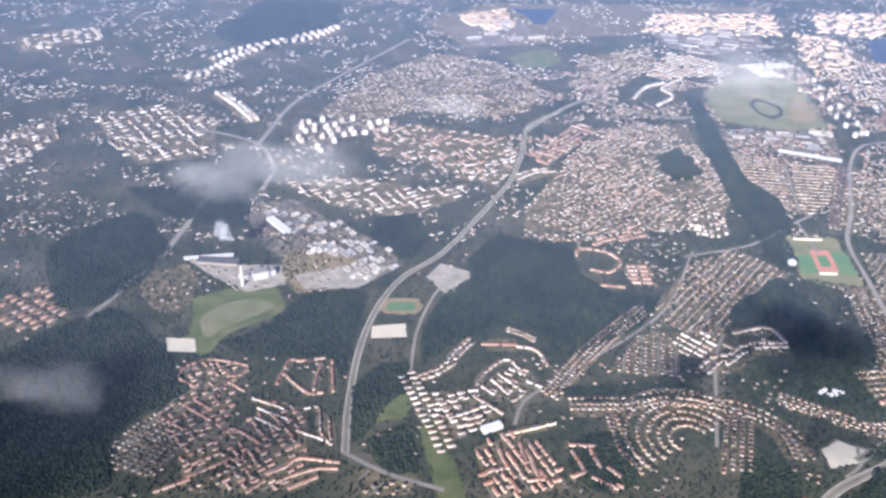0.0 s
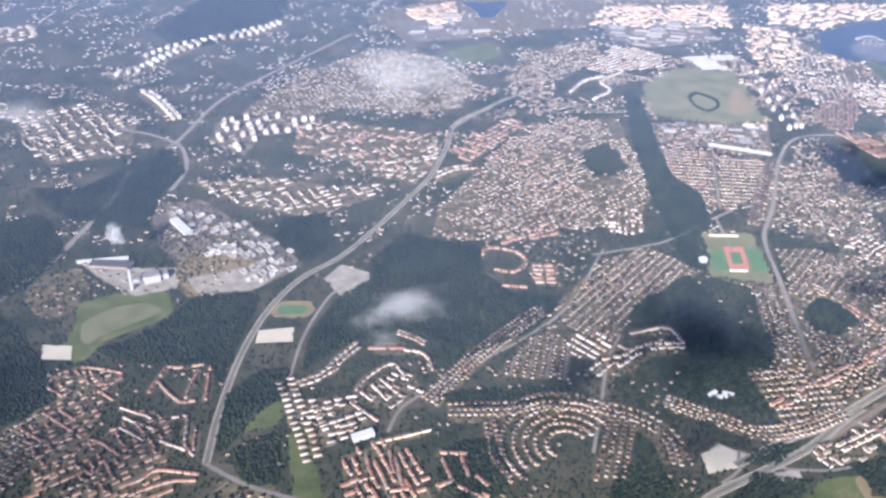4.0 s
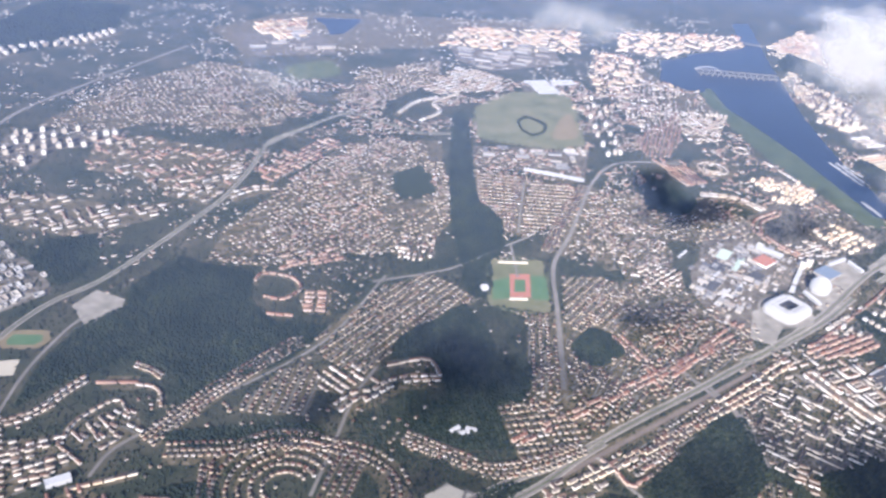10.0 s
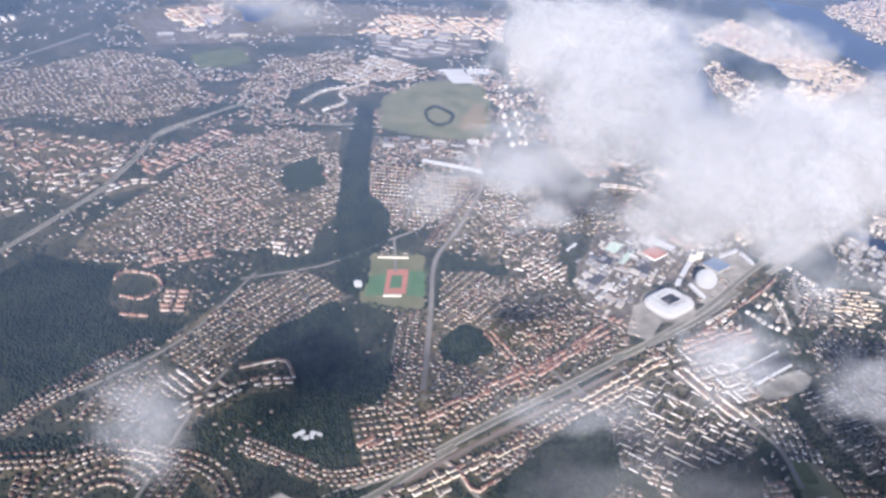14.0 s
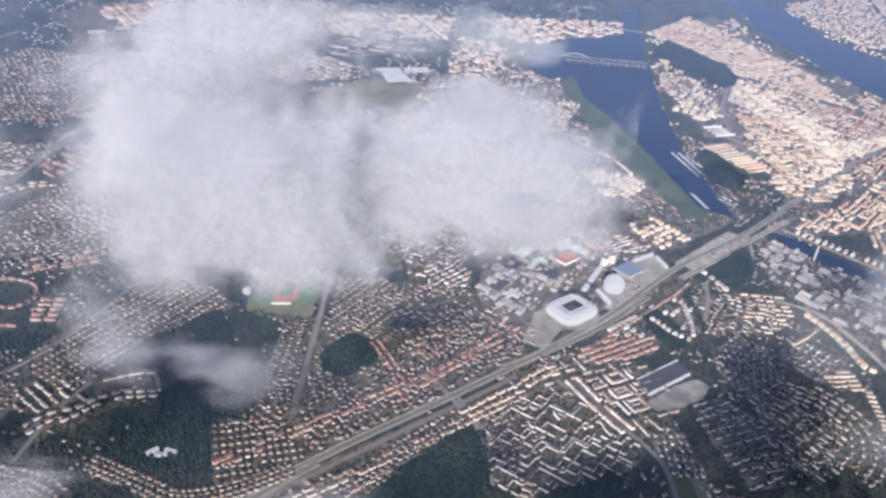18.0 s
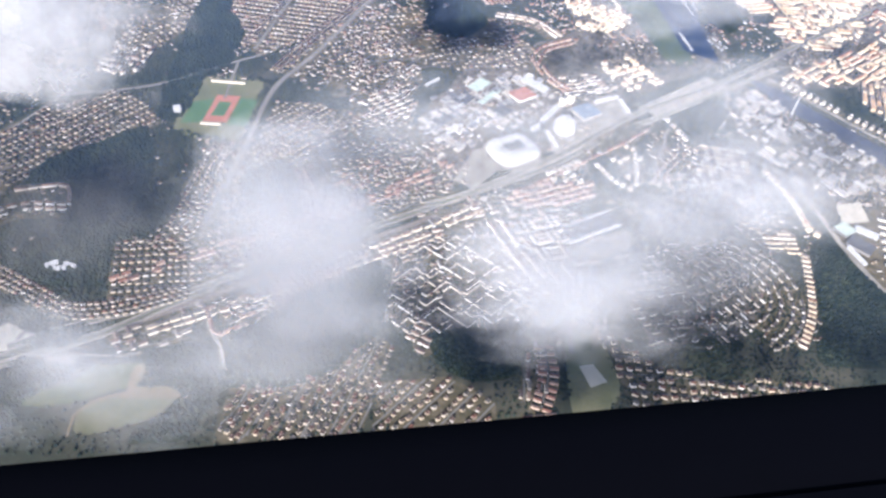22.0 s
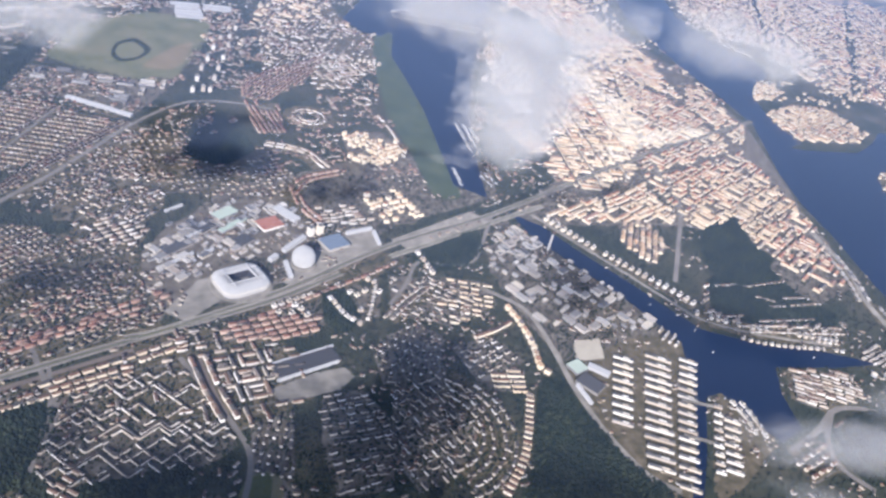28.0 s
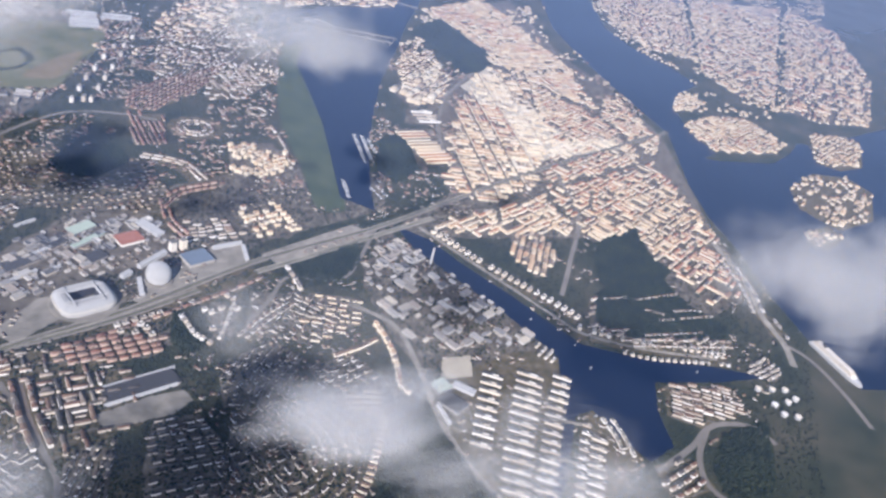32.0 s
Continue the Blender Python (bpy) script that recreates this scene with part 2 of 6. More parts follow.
def cloud_material(name, soft, grain, streak=(1, 1, 1.2), ragged=3.3):
    """Vapour: white, scattering forwards and back, thinning out to nothing by a billowing noise."""
    m, nodes, links, bsdf = nodes_of(name)
    nodes.remove(bsdf)
    out = nodes["Material Output"]
    tc = nodes.new("ShaderNodeTexCoord")
    centred = nodes.new("ShaderNodeVectorMath")
    centred.operation = "MULTIPLY_ADD"
    centred.inputs[1].default_value, centred.inputs[2].default_value = (2, 2, 0.9), (-1, -1, -0.45)
    links.new(tc.outputs["Generated"], centred.inputs[0])
    length = nodes.new("ShaderNodeVectorMath")
    length.operation = "LENGTH"
    links.new(centred.outputs[0], length.inputs[0])
    billow = noise_node(nodes, links, grain, 9, 0.62, streak)
    broad = noise_node(nodes, links, grain * 0.35, 3, 0.5, (0.9, 1.0, 1.3))
    total = nodes.new("ShaderNodeMath")
    total.operation = "ADD"
    links.new(billow, total.inputs[0])
    links.new(broad, total.inputs[1])
    swing = nodes.new("ShaderNodeMath")
    swing.operation = "MULTIPLY_ADD"
    swing.inputs[1].default_value, swing.inputs[2].default_value = ragged, 1.26 - ragged
    links.new(total.outputs[0], swing.inputs[0])
    edge = nodes.new("ShaderNodeMath")
    edge.operation = "MULTIPLY_ADD"
    links.new(length.outputs[1], edge.inputs[0])
    edge.inputs[1].default_value = -1.5
    links.new(swing.outputs[0], edge.inputs[2])
    fade = nodes.new("ShaderNodeMapRange")
    fade.interpolation_type = "SMOOTHSTEP"
    fade.inputs["From Min"].default_value, fade.inputs["From Max"].default_value = 0.1, 1.1
    fade.inputs["To Max"].default_value = soft
    links.new(edge.outputs[0], fade.inputs["Value"])
    info = nodes.new("ShaderNodeObjectInfo")
    dens = nodes.new("ShaderNodeMath")
    dens.operation = "MULTIPLY"
    links.new(fade.outputs[0], dens.inputs[0])
    links.new(info.outputs["Alpha"], dens.inputs[1])
    lit, back, mix = nodes.new("ShaderNodeBsdfDiffuse"), nodes.new("ShaderNodeBsdfTranslucent"), nodes.new("ShaderNodeMixShader")
    for s in (lit, back):
        s.inputs[0].default_value = (0.72, 0.72, 0.73, 1)
    mix.inputs[0].default_value = 0.45
    links.new(lit.outputs[0], mix.inputs[1])
    links.new(back.outputs[0], mix.inputs[2])
    clear, veil = nodes.new("ShaderNodeBsdfTransparent"), nodes.new("ShaderNodeMixShader")
    links.new(dens.outputs[0], veil.inputs[0])
    links.new(clear.outputs[0], veil.inputs[1])
    links.new(mix.outputs[0], veil.inputs[2])
    links.new(veil.outputs[0], out.inputs[0])
    return m


M_CLOUD = cloud_material("cloud_vapour", 0.42, 0.045, ragged=3.1)
M_WISP = cloud_material("cloud_wisps", 0.3, 0.085, (0.5, 1.2, 1.4), 4.8)


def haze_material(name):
    """Distance haze put into a flat pale-blue sheet, more opaque towards the far side of the town."""
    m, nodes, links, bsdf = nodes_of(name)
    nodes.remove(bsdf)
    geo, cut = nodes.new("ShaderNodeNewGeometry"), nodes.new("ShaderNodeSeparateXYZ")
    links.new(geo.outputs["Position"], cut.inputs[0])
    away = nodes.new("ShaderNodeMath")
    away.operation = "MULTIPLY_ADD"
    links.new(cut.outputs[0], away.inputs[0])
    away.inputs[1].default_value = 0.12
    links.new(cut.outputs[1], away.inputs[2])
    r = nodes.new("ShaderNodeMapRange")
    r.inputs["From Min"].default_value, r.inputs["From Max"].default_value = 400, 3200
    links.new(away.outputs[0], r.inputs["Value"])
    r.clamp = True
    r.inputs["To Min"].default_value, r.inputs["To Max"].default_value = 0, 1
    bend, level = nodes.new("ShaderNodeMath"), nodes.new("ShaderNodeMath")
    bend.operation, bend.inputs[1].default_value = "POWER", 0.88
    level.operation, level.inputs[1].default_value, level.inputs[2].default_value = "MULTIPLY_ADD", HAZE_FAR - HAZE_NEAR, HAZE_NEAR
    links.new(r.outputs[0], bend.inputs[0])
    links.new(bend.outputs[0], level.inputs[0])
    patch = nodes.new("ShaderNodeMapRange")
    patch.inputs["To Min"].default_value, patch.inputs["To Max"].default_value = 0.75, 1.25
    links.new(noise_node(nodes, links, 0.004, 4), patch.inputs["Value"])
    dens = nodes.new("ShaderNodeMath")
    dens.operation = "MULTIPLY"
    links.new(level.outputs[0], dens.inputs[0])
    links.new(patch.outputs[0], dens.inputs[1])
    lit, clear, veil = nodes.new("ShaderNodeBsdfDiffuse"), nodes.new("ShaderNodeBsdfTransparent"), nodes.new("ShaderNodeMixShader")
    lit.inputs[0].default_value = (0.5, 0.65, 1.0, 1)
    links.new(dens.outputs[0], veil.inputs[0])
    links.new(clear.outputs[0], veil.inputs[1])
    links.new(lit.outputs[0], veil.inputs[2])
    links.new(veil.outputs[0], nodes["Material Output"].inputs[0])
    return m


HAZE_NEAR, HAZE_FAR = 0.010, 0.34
M_HAZE = haze_material("distance_haze_sheet")


# ---- building blocks ----
def mesh_of(name, verts, faces, material):
    me = bpy.data.meshes.new(name)
    me.from_pydata([tuple(v) for v in verts], [], faces)
    me.materials.append(material)
    return me


def part(name, bm, material, parent, label=""):
    me = bpy.data.meshes.new(name)
    bm.to_mesh(me)
    bm.free()
    me.materials.append(material)
    ob = new(name, me)
    ob.parent = parent
    return tagged(ob, label)


def setting(name, bm, material, label, category):
    ob = part(name, bm, material, None)
    return tagged(ob, label, category, kind="structure")


def flat_patch(poly, z, bm=None):
    """A closed outline as a triangulated sheet with a short rim below it."""
    bm = bm or bmesh.new()
    top = [bm.verts.new((x, y, z)) for x, y in poly]
    low = [bm.verts.new((x, y, -0.5)) for x, y in poly]
    f = bm.faces.new(top)
    f.normal_update()
    if f.normal.z < 0:
        f.normal_flip()
    bmesh.ops.triangulate(bm, faces=[f])
    for i in range(len(poly)):
        j = (i + 1) % len(poly)
        bm.faces.new((top[i], top[j], low[j], low[i]))
    return bm


def rounded(poly):
    """The same outline with its corners drawn into curves."""
    p = [Vector(q) for q in poly]
    n = len(p)
    out = []
    for i in range(n):
        a, b, c, d = p[i - 1], p[i], p[(i + 1) % n], p[(i + 2) % n]
        for t in (0, 0.25, 0.5, 0.75):
            q = 0.5 * (2 * b + (c - a) * t + (2 * a - 5 * b + 4 * c - d) * t * t + (3 * b - a - 3 * c + d) * t ** 3)
            out.append((q.x * 0.7 + (b.x + (c.x - b.x) * t) * 0.3, q.y * 0.7 + (b.y + (c.y - b.y) * t) * 0.3))
    return out


def smooth_line(pts, step=12.0):
    """Points along a Catmull-Rom curve through pts."""
    p = [Vector(q) for q in pts]
    p = [p[0] * 2 - p[1]] + p + [p[-1] * 2 - p[-2]]
    out = []
    for i in range(1, len(p) - 2):
        a, b, c, d = p[i - 1:i + 3]
        n = max(1, int((c - b).length / step))
        for k in range(n):
            t = k / n
            out.append(0.5 * (2 * b + (c - a) * t + (2 * a - 5 * b + 4 * c - d) * t * t + (3 * b - a - 3 * c + d) * t ** 3))
    return out + [p[-2]]


def strip(pts, half, z, bm=None, shift=0.0):
    bm = bm or bmesh.new()
    line = smooth_line(pts)
    rows = []
    for i, q in enumerate(line):
        d = (line[min(i + 1, len(line) - 1)] - line[max(i - 1, 0)]).normalized()
        n = Vector((-d.y, d.x))
        rows.append([bm.verts.new((*(q + n * (shift + s)), h)) for s, h in ((half, -0.3), (half, z), (-half, z), (-half, -0.3))])
    for a, b in zip(rows, rows[1:]):
        for k in range(3):
            bm.faces.new((a[k], a[k + 1], b[k + 1], b[k]))
    bmesh.ops.recalc_face_normals(bm, faces=bm.faces)
    return bm


def within(poly, xy):
    xy = np.asarray(xy, float)
    x, y = xy[:, 0], xy[:, 1]
    inside = np.zeros(len(xy), bool)
    for (x0, y0), (x1, y1) in zip(poly, poly[1:] + poly[:1]):
        cross = ((y0 > y) != (y1 > y)) & (x < (x1 - x0) * (y - y0) / ((y1 - y0) or 1e-9) + x0)
        inside ^= cross
    return inside


TAKEN = set()


ORIGIN, STEP = np.array([-3600.0, -400.0]), 2.5
MASK = np.zeros((3800, 3000), bool)


def stamp(poly, half=0.0, taken=True):
    """Marks the cells of an outline, or of a line with a half width, as not to be built on."""
    P = (np.array(poly, float) - ORIGIN) / STEP
    for pts in ([P] if not half else [np.array(q) for q in zip(P, P[1:])]):
        lo = np.clip(np.floor(pts.min(0) - half / STEP - 1), 0, None).astype(int)
        hi = np.minimum(np.ceil(pts.max(0) + half / STEP + 2).astype(int), MASK.shape)
        if (hi <= lo).any():
            continue
        X, Y = np.meshgrid(np.arange(lo[0], hi[0]), np.arange(lo[1], hi[1]), indexing="ij")
        xy = np.stack([X.ravel() + 0.5, Y.ravel() + 0.5], 1)
        if half:
            a, d = pts[0], pts[1] - pts[0]
            k = np.clip(((xy - a) @ d) / max(1e-6, d @ d), 0, 1)
            hit = np.hypot(*(xy - a - k[:, None] * d).T) < half / STEP
        else:
            hit = within([tuple(q) for q in pts], xy)
        area = MASK[lo[0]:hi[0], lo[1]:hi[1]]
        area[hit.reshape(X.shape)] = taken


def free(xy, margin=0.0):
    ij = np.floor((np.asarray(xy, float) - ORIGIN) / STEP).astype(int)
    inside = (ij >= 0).all(1) & (ij < MASK.shape).all(1)
    ij = np.clip(ij, 0, np.array(MASK.shape) - 1)
    return inside & ~MASK[ij[:, 0], ij[:, 1]]


CELL = 3.0
STOCK = {}


def cells(x, y, ang, w, l):
    c, s = math.cos(ang), math.sin(ang)
    out = set()
    nu, nv = max(1, int(l / CELL + 0.5)), max(1, int(w / CELL + 0.5))
    for i in range(nu):
        for j in range(nv):
            u, v = l * ((i + 0.5) / nu - 0.5), w * ((j + 0.5) / nv - 0.5)
            out.add((int((x + u * c - v * s) // CELL), int((y + u * s + v * c) // CELL)))
    return out


def place(style, x, y, ang, w, l, h, check=True):
    """Notes a building down: ang in radians along its length."""
    w, l, h = (w, l, h) if "hall" in style or style == "villa" else (w * 1.12, l, h * 0.85) if "town" in style else (w * 0.66, l * 0.95, h * 0.8) if style == "dock_slab" else (w * 0.84, l * 0.95, h * 0.8)
    spots = cells(x, y, ang, w, l)
    if check and spots & TAKEN:
        return
    TAKEN.update(spots)
    STOCK.setdefault(style, []).append((x, y, ang, w, l, h))


rng = np.random.default_rng(7)
STREETS, GARDENS, FRONTS = [], [], []


def drift(xy, reach=9.0):
    """Bends straight rows into the winding lines of streets that follow the land."""
    return np.array([(x + reach * noise.noise((x * 0.014, y * 0.011, 2.0)), y + 1.4 * reach * noise.noise((x * 0.012, y * 0.009, 8.0))) for x, y in xy])


def fill(style, poly, ang, su, sv, l, w, h, jit=0.15, drop=0.06, margin=2.5, turn=0.0, cross=0.0):
    """Buildings in rows along ang (degrees) all over an outline."""
    if style == "villa":
        su, sv, l, w, h = su * (1.6 if jit >= 0.14 else 1.35), sv * (1.4 if jit >= 0.14 else 1.25), l * 1.05, w * 1.05, h * 1.12
    a = radians(ang)
    c, s = math.cos(a), math.sin(a)
    P = np.array(poly, float)
    mid = P.mean(0)
    loc = (P - mid) @ np.array([[c, -s], [s, c]])
    u = np.arange(loc[:, 0].min(), loc[:, 0].max(), su)
    v = np.arange(loc[:, 1].min(), loc[:, 1].max(), sv)
    U, V = np.meshgrid(u, v)
    U, V = U.ravel(), V.ravel()
    U = U + rng.uniform(-1, 1, U.size) * jit * su
    V = V + rng.uniform(-1, 1, V.size) * jit * sv
    X, Y = mid[0] + U * c - V * s, mid[1] + U * s + V * c
    xy = np.stack([X, Y], 1)
    winding = jit >= 0.14 and len(xy)
    if winding:
        xy = drift(xy)
    GARDENS.append((poly, style))
    if jit < 0.23 and su < 30:
        for row in v[::2] + sv / 2:
            uu = np.arange(u[0], u[-1] + su, 6.0)
            line = np.stack([mid[0] + uu * c - row * s, mid[1] + uu * s + row * c], 1)
            line = drift(line) if winding else line
            STREETS.append((line, within(poly, line)))
    ok = within(poly, xy) & (rng.random(len(xy)) > drop)
    if jit >= 0.35:
        ok &= np.array([noise.fractal((x * 0.009, y * 0.011, 5.0), 1.0, 2.0, 3) > 0.02 for x, y in xy])
    elif jit >= 0.15:
        ok &= np.array([noise.fractal((x * 0.022, y * 0.03, 3.0), 1.0, 2.0, 3) > -0.17 for x, y in xy])
    xy = xy[ok]
    if not len(xy):
        return
    xy = xy[free(xy, margin)]
    for x, y in xy:
        q = a + rng.normal(0, radians(turn)) + (math.pi / 2 if rng.random() < cross else 0)
        k = rng.uniform(0.88, 1.14)
        place(style, x, y, q, w * rng.uniform(0.92, 1.08), l * k, h * rng.uniform(0.88, 1.12))


def along(style, pts, gap, offs, l, w, h, square=False, drop=0.04, check=True):
    """Buildings beside a street, at each of the offsets to its side."""
    if style == "villa":
        gap, l, w, h = gap * 1.22, l * 1.05, w * 1.05, h * 1.12
    line = smooth_line(pts, 1.0)
    FRONTS.append((pts, max(abs(o) for o in offs) + 0.5 * max(l, w) + 1.5))
    if len(offs) > 1:
        side = (offs[0] + offs[1]) / 2
        mids = []
        for a, b in zip(line[::6], line[6::6]):
            d = (b - a).normalized()
            mids.append((a.x - d.y * side, a.y + d.x * side))
        STREETS.append((np.array(mids), np.ones(len(mids), bool)))
    for off in offs:
        travelled = rng.uniform(0, gap)
        for a, b in zip(line, line[1:]):
            travelled += (b - a).length
            if travelled > gap:
                travelled -= gap
                d = (b - a).normalized()
                q = b + Vector((-d.y, d.x)) * (off + rng.uniform(-0.4, 0.4))
                if rng.random() > drop:
                    place(style, q.x, q.y, math.atan2(d.y, d.x) + (math.pi / 2 if square else 0), w, l * rng.uniform(0.92, 1.08), h * rng.uniform(0.9, 1.1), check)


def arc(centre, radius, start, end, n=14):
    return [(centre[0] + radius * math.cos(radians(start + (end - start) * k / n)), centre[1] + radius * math.sin(radians(start + (end - start) * k / n))) for k in range(n + 1)]


def blocks(style, poly, ang, bu, bv, street, w, h, drop=0.0):
    """Closed town blocks: four ranges round a yard, in a grid of streets."""
    a = radians(ang)
    c, s = math.cos(a), math.sin(a)
    P = np.array(poly, float)
    mid = P.mean(0)
    loc = (P - mid) @ np.array([[c, -s], [s, c]])
    GARDENS.append((poly, style))
    size = (bu, bv)
    u = loc[:, 0].min()
    while u < loc[:, 0].max():
        bu = size[0] * rng.uniform(0.65, 1.5)
        u += bu / 2
        v = loc[:, 1].min() - rng.uniform(0, size[1])
        while v < loc[:, 1].max():
            bv = size[1] * rng.choice([0.75, 1.0, 1.0, 1.35, 1.8])
            v += bv / 2
            k = rng.uniform(0.7, 1.0)
            cu, cv = mid[0] + u * c - v * s, mid[1] + u * s + v * c
            kind = style
            if style == "town":
                kind = "town_cream" if within(BOULEVARD, [(cu, cv)])[0] else "town_red" if noise.fractal((cu * 0.007, cv * 0.007, 1.5), 1.0, 2.0, 3) + rng.normal(0, 0.12) > 0.02 else style
            sides = [(0, bv / 2 - w / 2, 0, bu), (0, -bv / 2 + w / 2, 0, bu), (bu / 2 - w / 2, 0, math.pi / 2, bv - 2.2 * w), (-bu / 2 + w / 2, 0, math.pi / 2, bv - 2.2 * w)]
            if rng.random() < 0.45:
                sides.append((rng.uniform(-0.2, 0.2) * bu, 0, math.pi / 2, bv - 3.4 * w))
            for du, dv, t, ll in sides:
                n = max(1, round(ll / 19))
                for e in range(n):
                    o = ((e + 0.5) / n - 0.5) * ll
                    pu, pv = u + du + o * math.cos(t), v + dv + o * math.sin(t)
                    x, y = mid[0] + pu * c - pv * s, mid[1] + pu * s + pv * c
                    if rng.random() > drop and within(poly, [(x, y)])[0] and free([(x, y)], 2.0)[0]:
                        place(kind, x, y, a + t, w * rng.uniform(0.75, 1.0), ll / n * 0.98, h * k * rng.uniform(0.85, 1.15))
            v += bv / 2 + street * rng.uniform(0.8, 1.3)
        u += bu / 2 + street * rng.uniform(0.8, 1.5)


def zigzag(style, poly, ang, gap, legs, w, h):
    """Long low ranges that step to and fro in rows, one behind the other."""
    P = np.array(poly, float)
    mid, reach = P.mean(0), np.ptp(P, axis=0).max() * 0.75
    GARDENS.append((poly, style))
    a = radians(ang)
    d, n = np.array([math.cos(a), math.sin(a)]), np.array([-math.sin(a), math.cos(a)])
    for row in np.arange(-reach, reach, gap):
        q, side = mid + n * row - d * reach, 1
        while (q - mid) @ d < reach:
            turn = a + side * radians(44)
            leg = rng.choice(legs)
            step = np.array([math.cos(turn), math.sin(turn)])
            pieces = max(1, round(leg / 8))
            for k in range(pieces):
                x, y = q + step * leg * (k + 0.5) / pieces
                if within(poly, [(x, y)])[0] and free([(x, y)], 2.0)[0] and rng.random() > 0.1:
                    place(style, x, y, turn, w, leg / pieces * 1.02, h * rng.uniform(0.92, 1.08), k in (0, pieces - 1) and leg > 20)
            q = q + step * leg
            off = (q - mid) @ n - row
            side = -1 if off > 4 else 1 if off < -4 else -side


# ---- plan: outlines kept free of houses ----
WATERS = {
    "water_bay": [(910, 1951), (1048, 1972), (1098, 2165), (1350, 2255), (1487, 2567), (1564, 2577), (1334, 2084), (1251, 1883), (1157, 1672), (1101, 1513), (1043, 1333), (1005, 1158), (994, 1086), (943, 1125), (957, 1270), (970, 1422), (971, 1582), (969, 1709), (1007, 1852), (976, 1895)],
    "water_sound": [(2070, 2827), (2257, 2703), (2134, 2353), (2139, 2171), (2196, 2020), (2203, 1891), (2050, 1768), (1987, 1688), (1934, 1526), (1940, 1414), (1835, 1363), (1854, 1513), (1856, 1679), (1853, 1828), (1866, 2042), (1891, 2269)],
    "water_harbour": [(1866, 1530), (1848, 1407), (1907, 1372), (2089, 1380), (2193, 1442), (2287, 1519), (2332, 1506), (2677, 1644), (3360, 1903), (2898, 1354), (1903, 581), (1640, 611), (1635, 731), (1653, 854), (1687, 997), (1701, 1110), (1741, 1240)],
    "water_canal": [(1017, 1043), (1063, 1001), (1102, 924), (1148, 852), (1183, 786), (1213, 735), (1283, 704), (1384, 683), (1486, 647), (1394, 643), (1287, 650), (1259, 596), (1245, 535), (1198, 515), (1178, 555), (1163, 607), (1135, 599), (1081, 512), (1026, 435), (1012, 437), (1078, 530), (1125, 615), (1162, 709), (1146, 747), (1118, 814), (1076, 889), (1031, 972)],
    "water_port": [(9, 2471), (162, 2468), (84, 2299), (42, 2288), (39, 2392)],
    "water_lake": [(982, 2102), (1209, 2182), (971, 1826), (927, 1850), (892, 1923)],
}
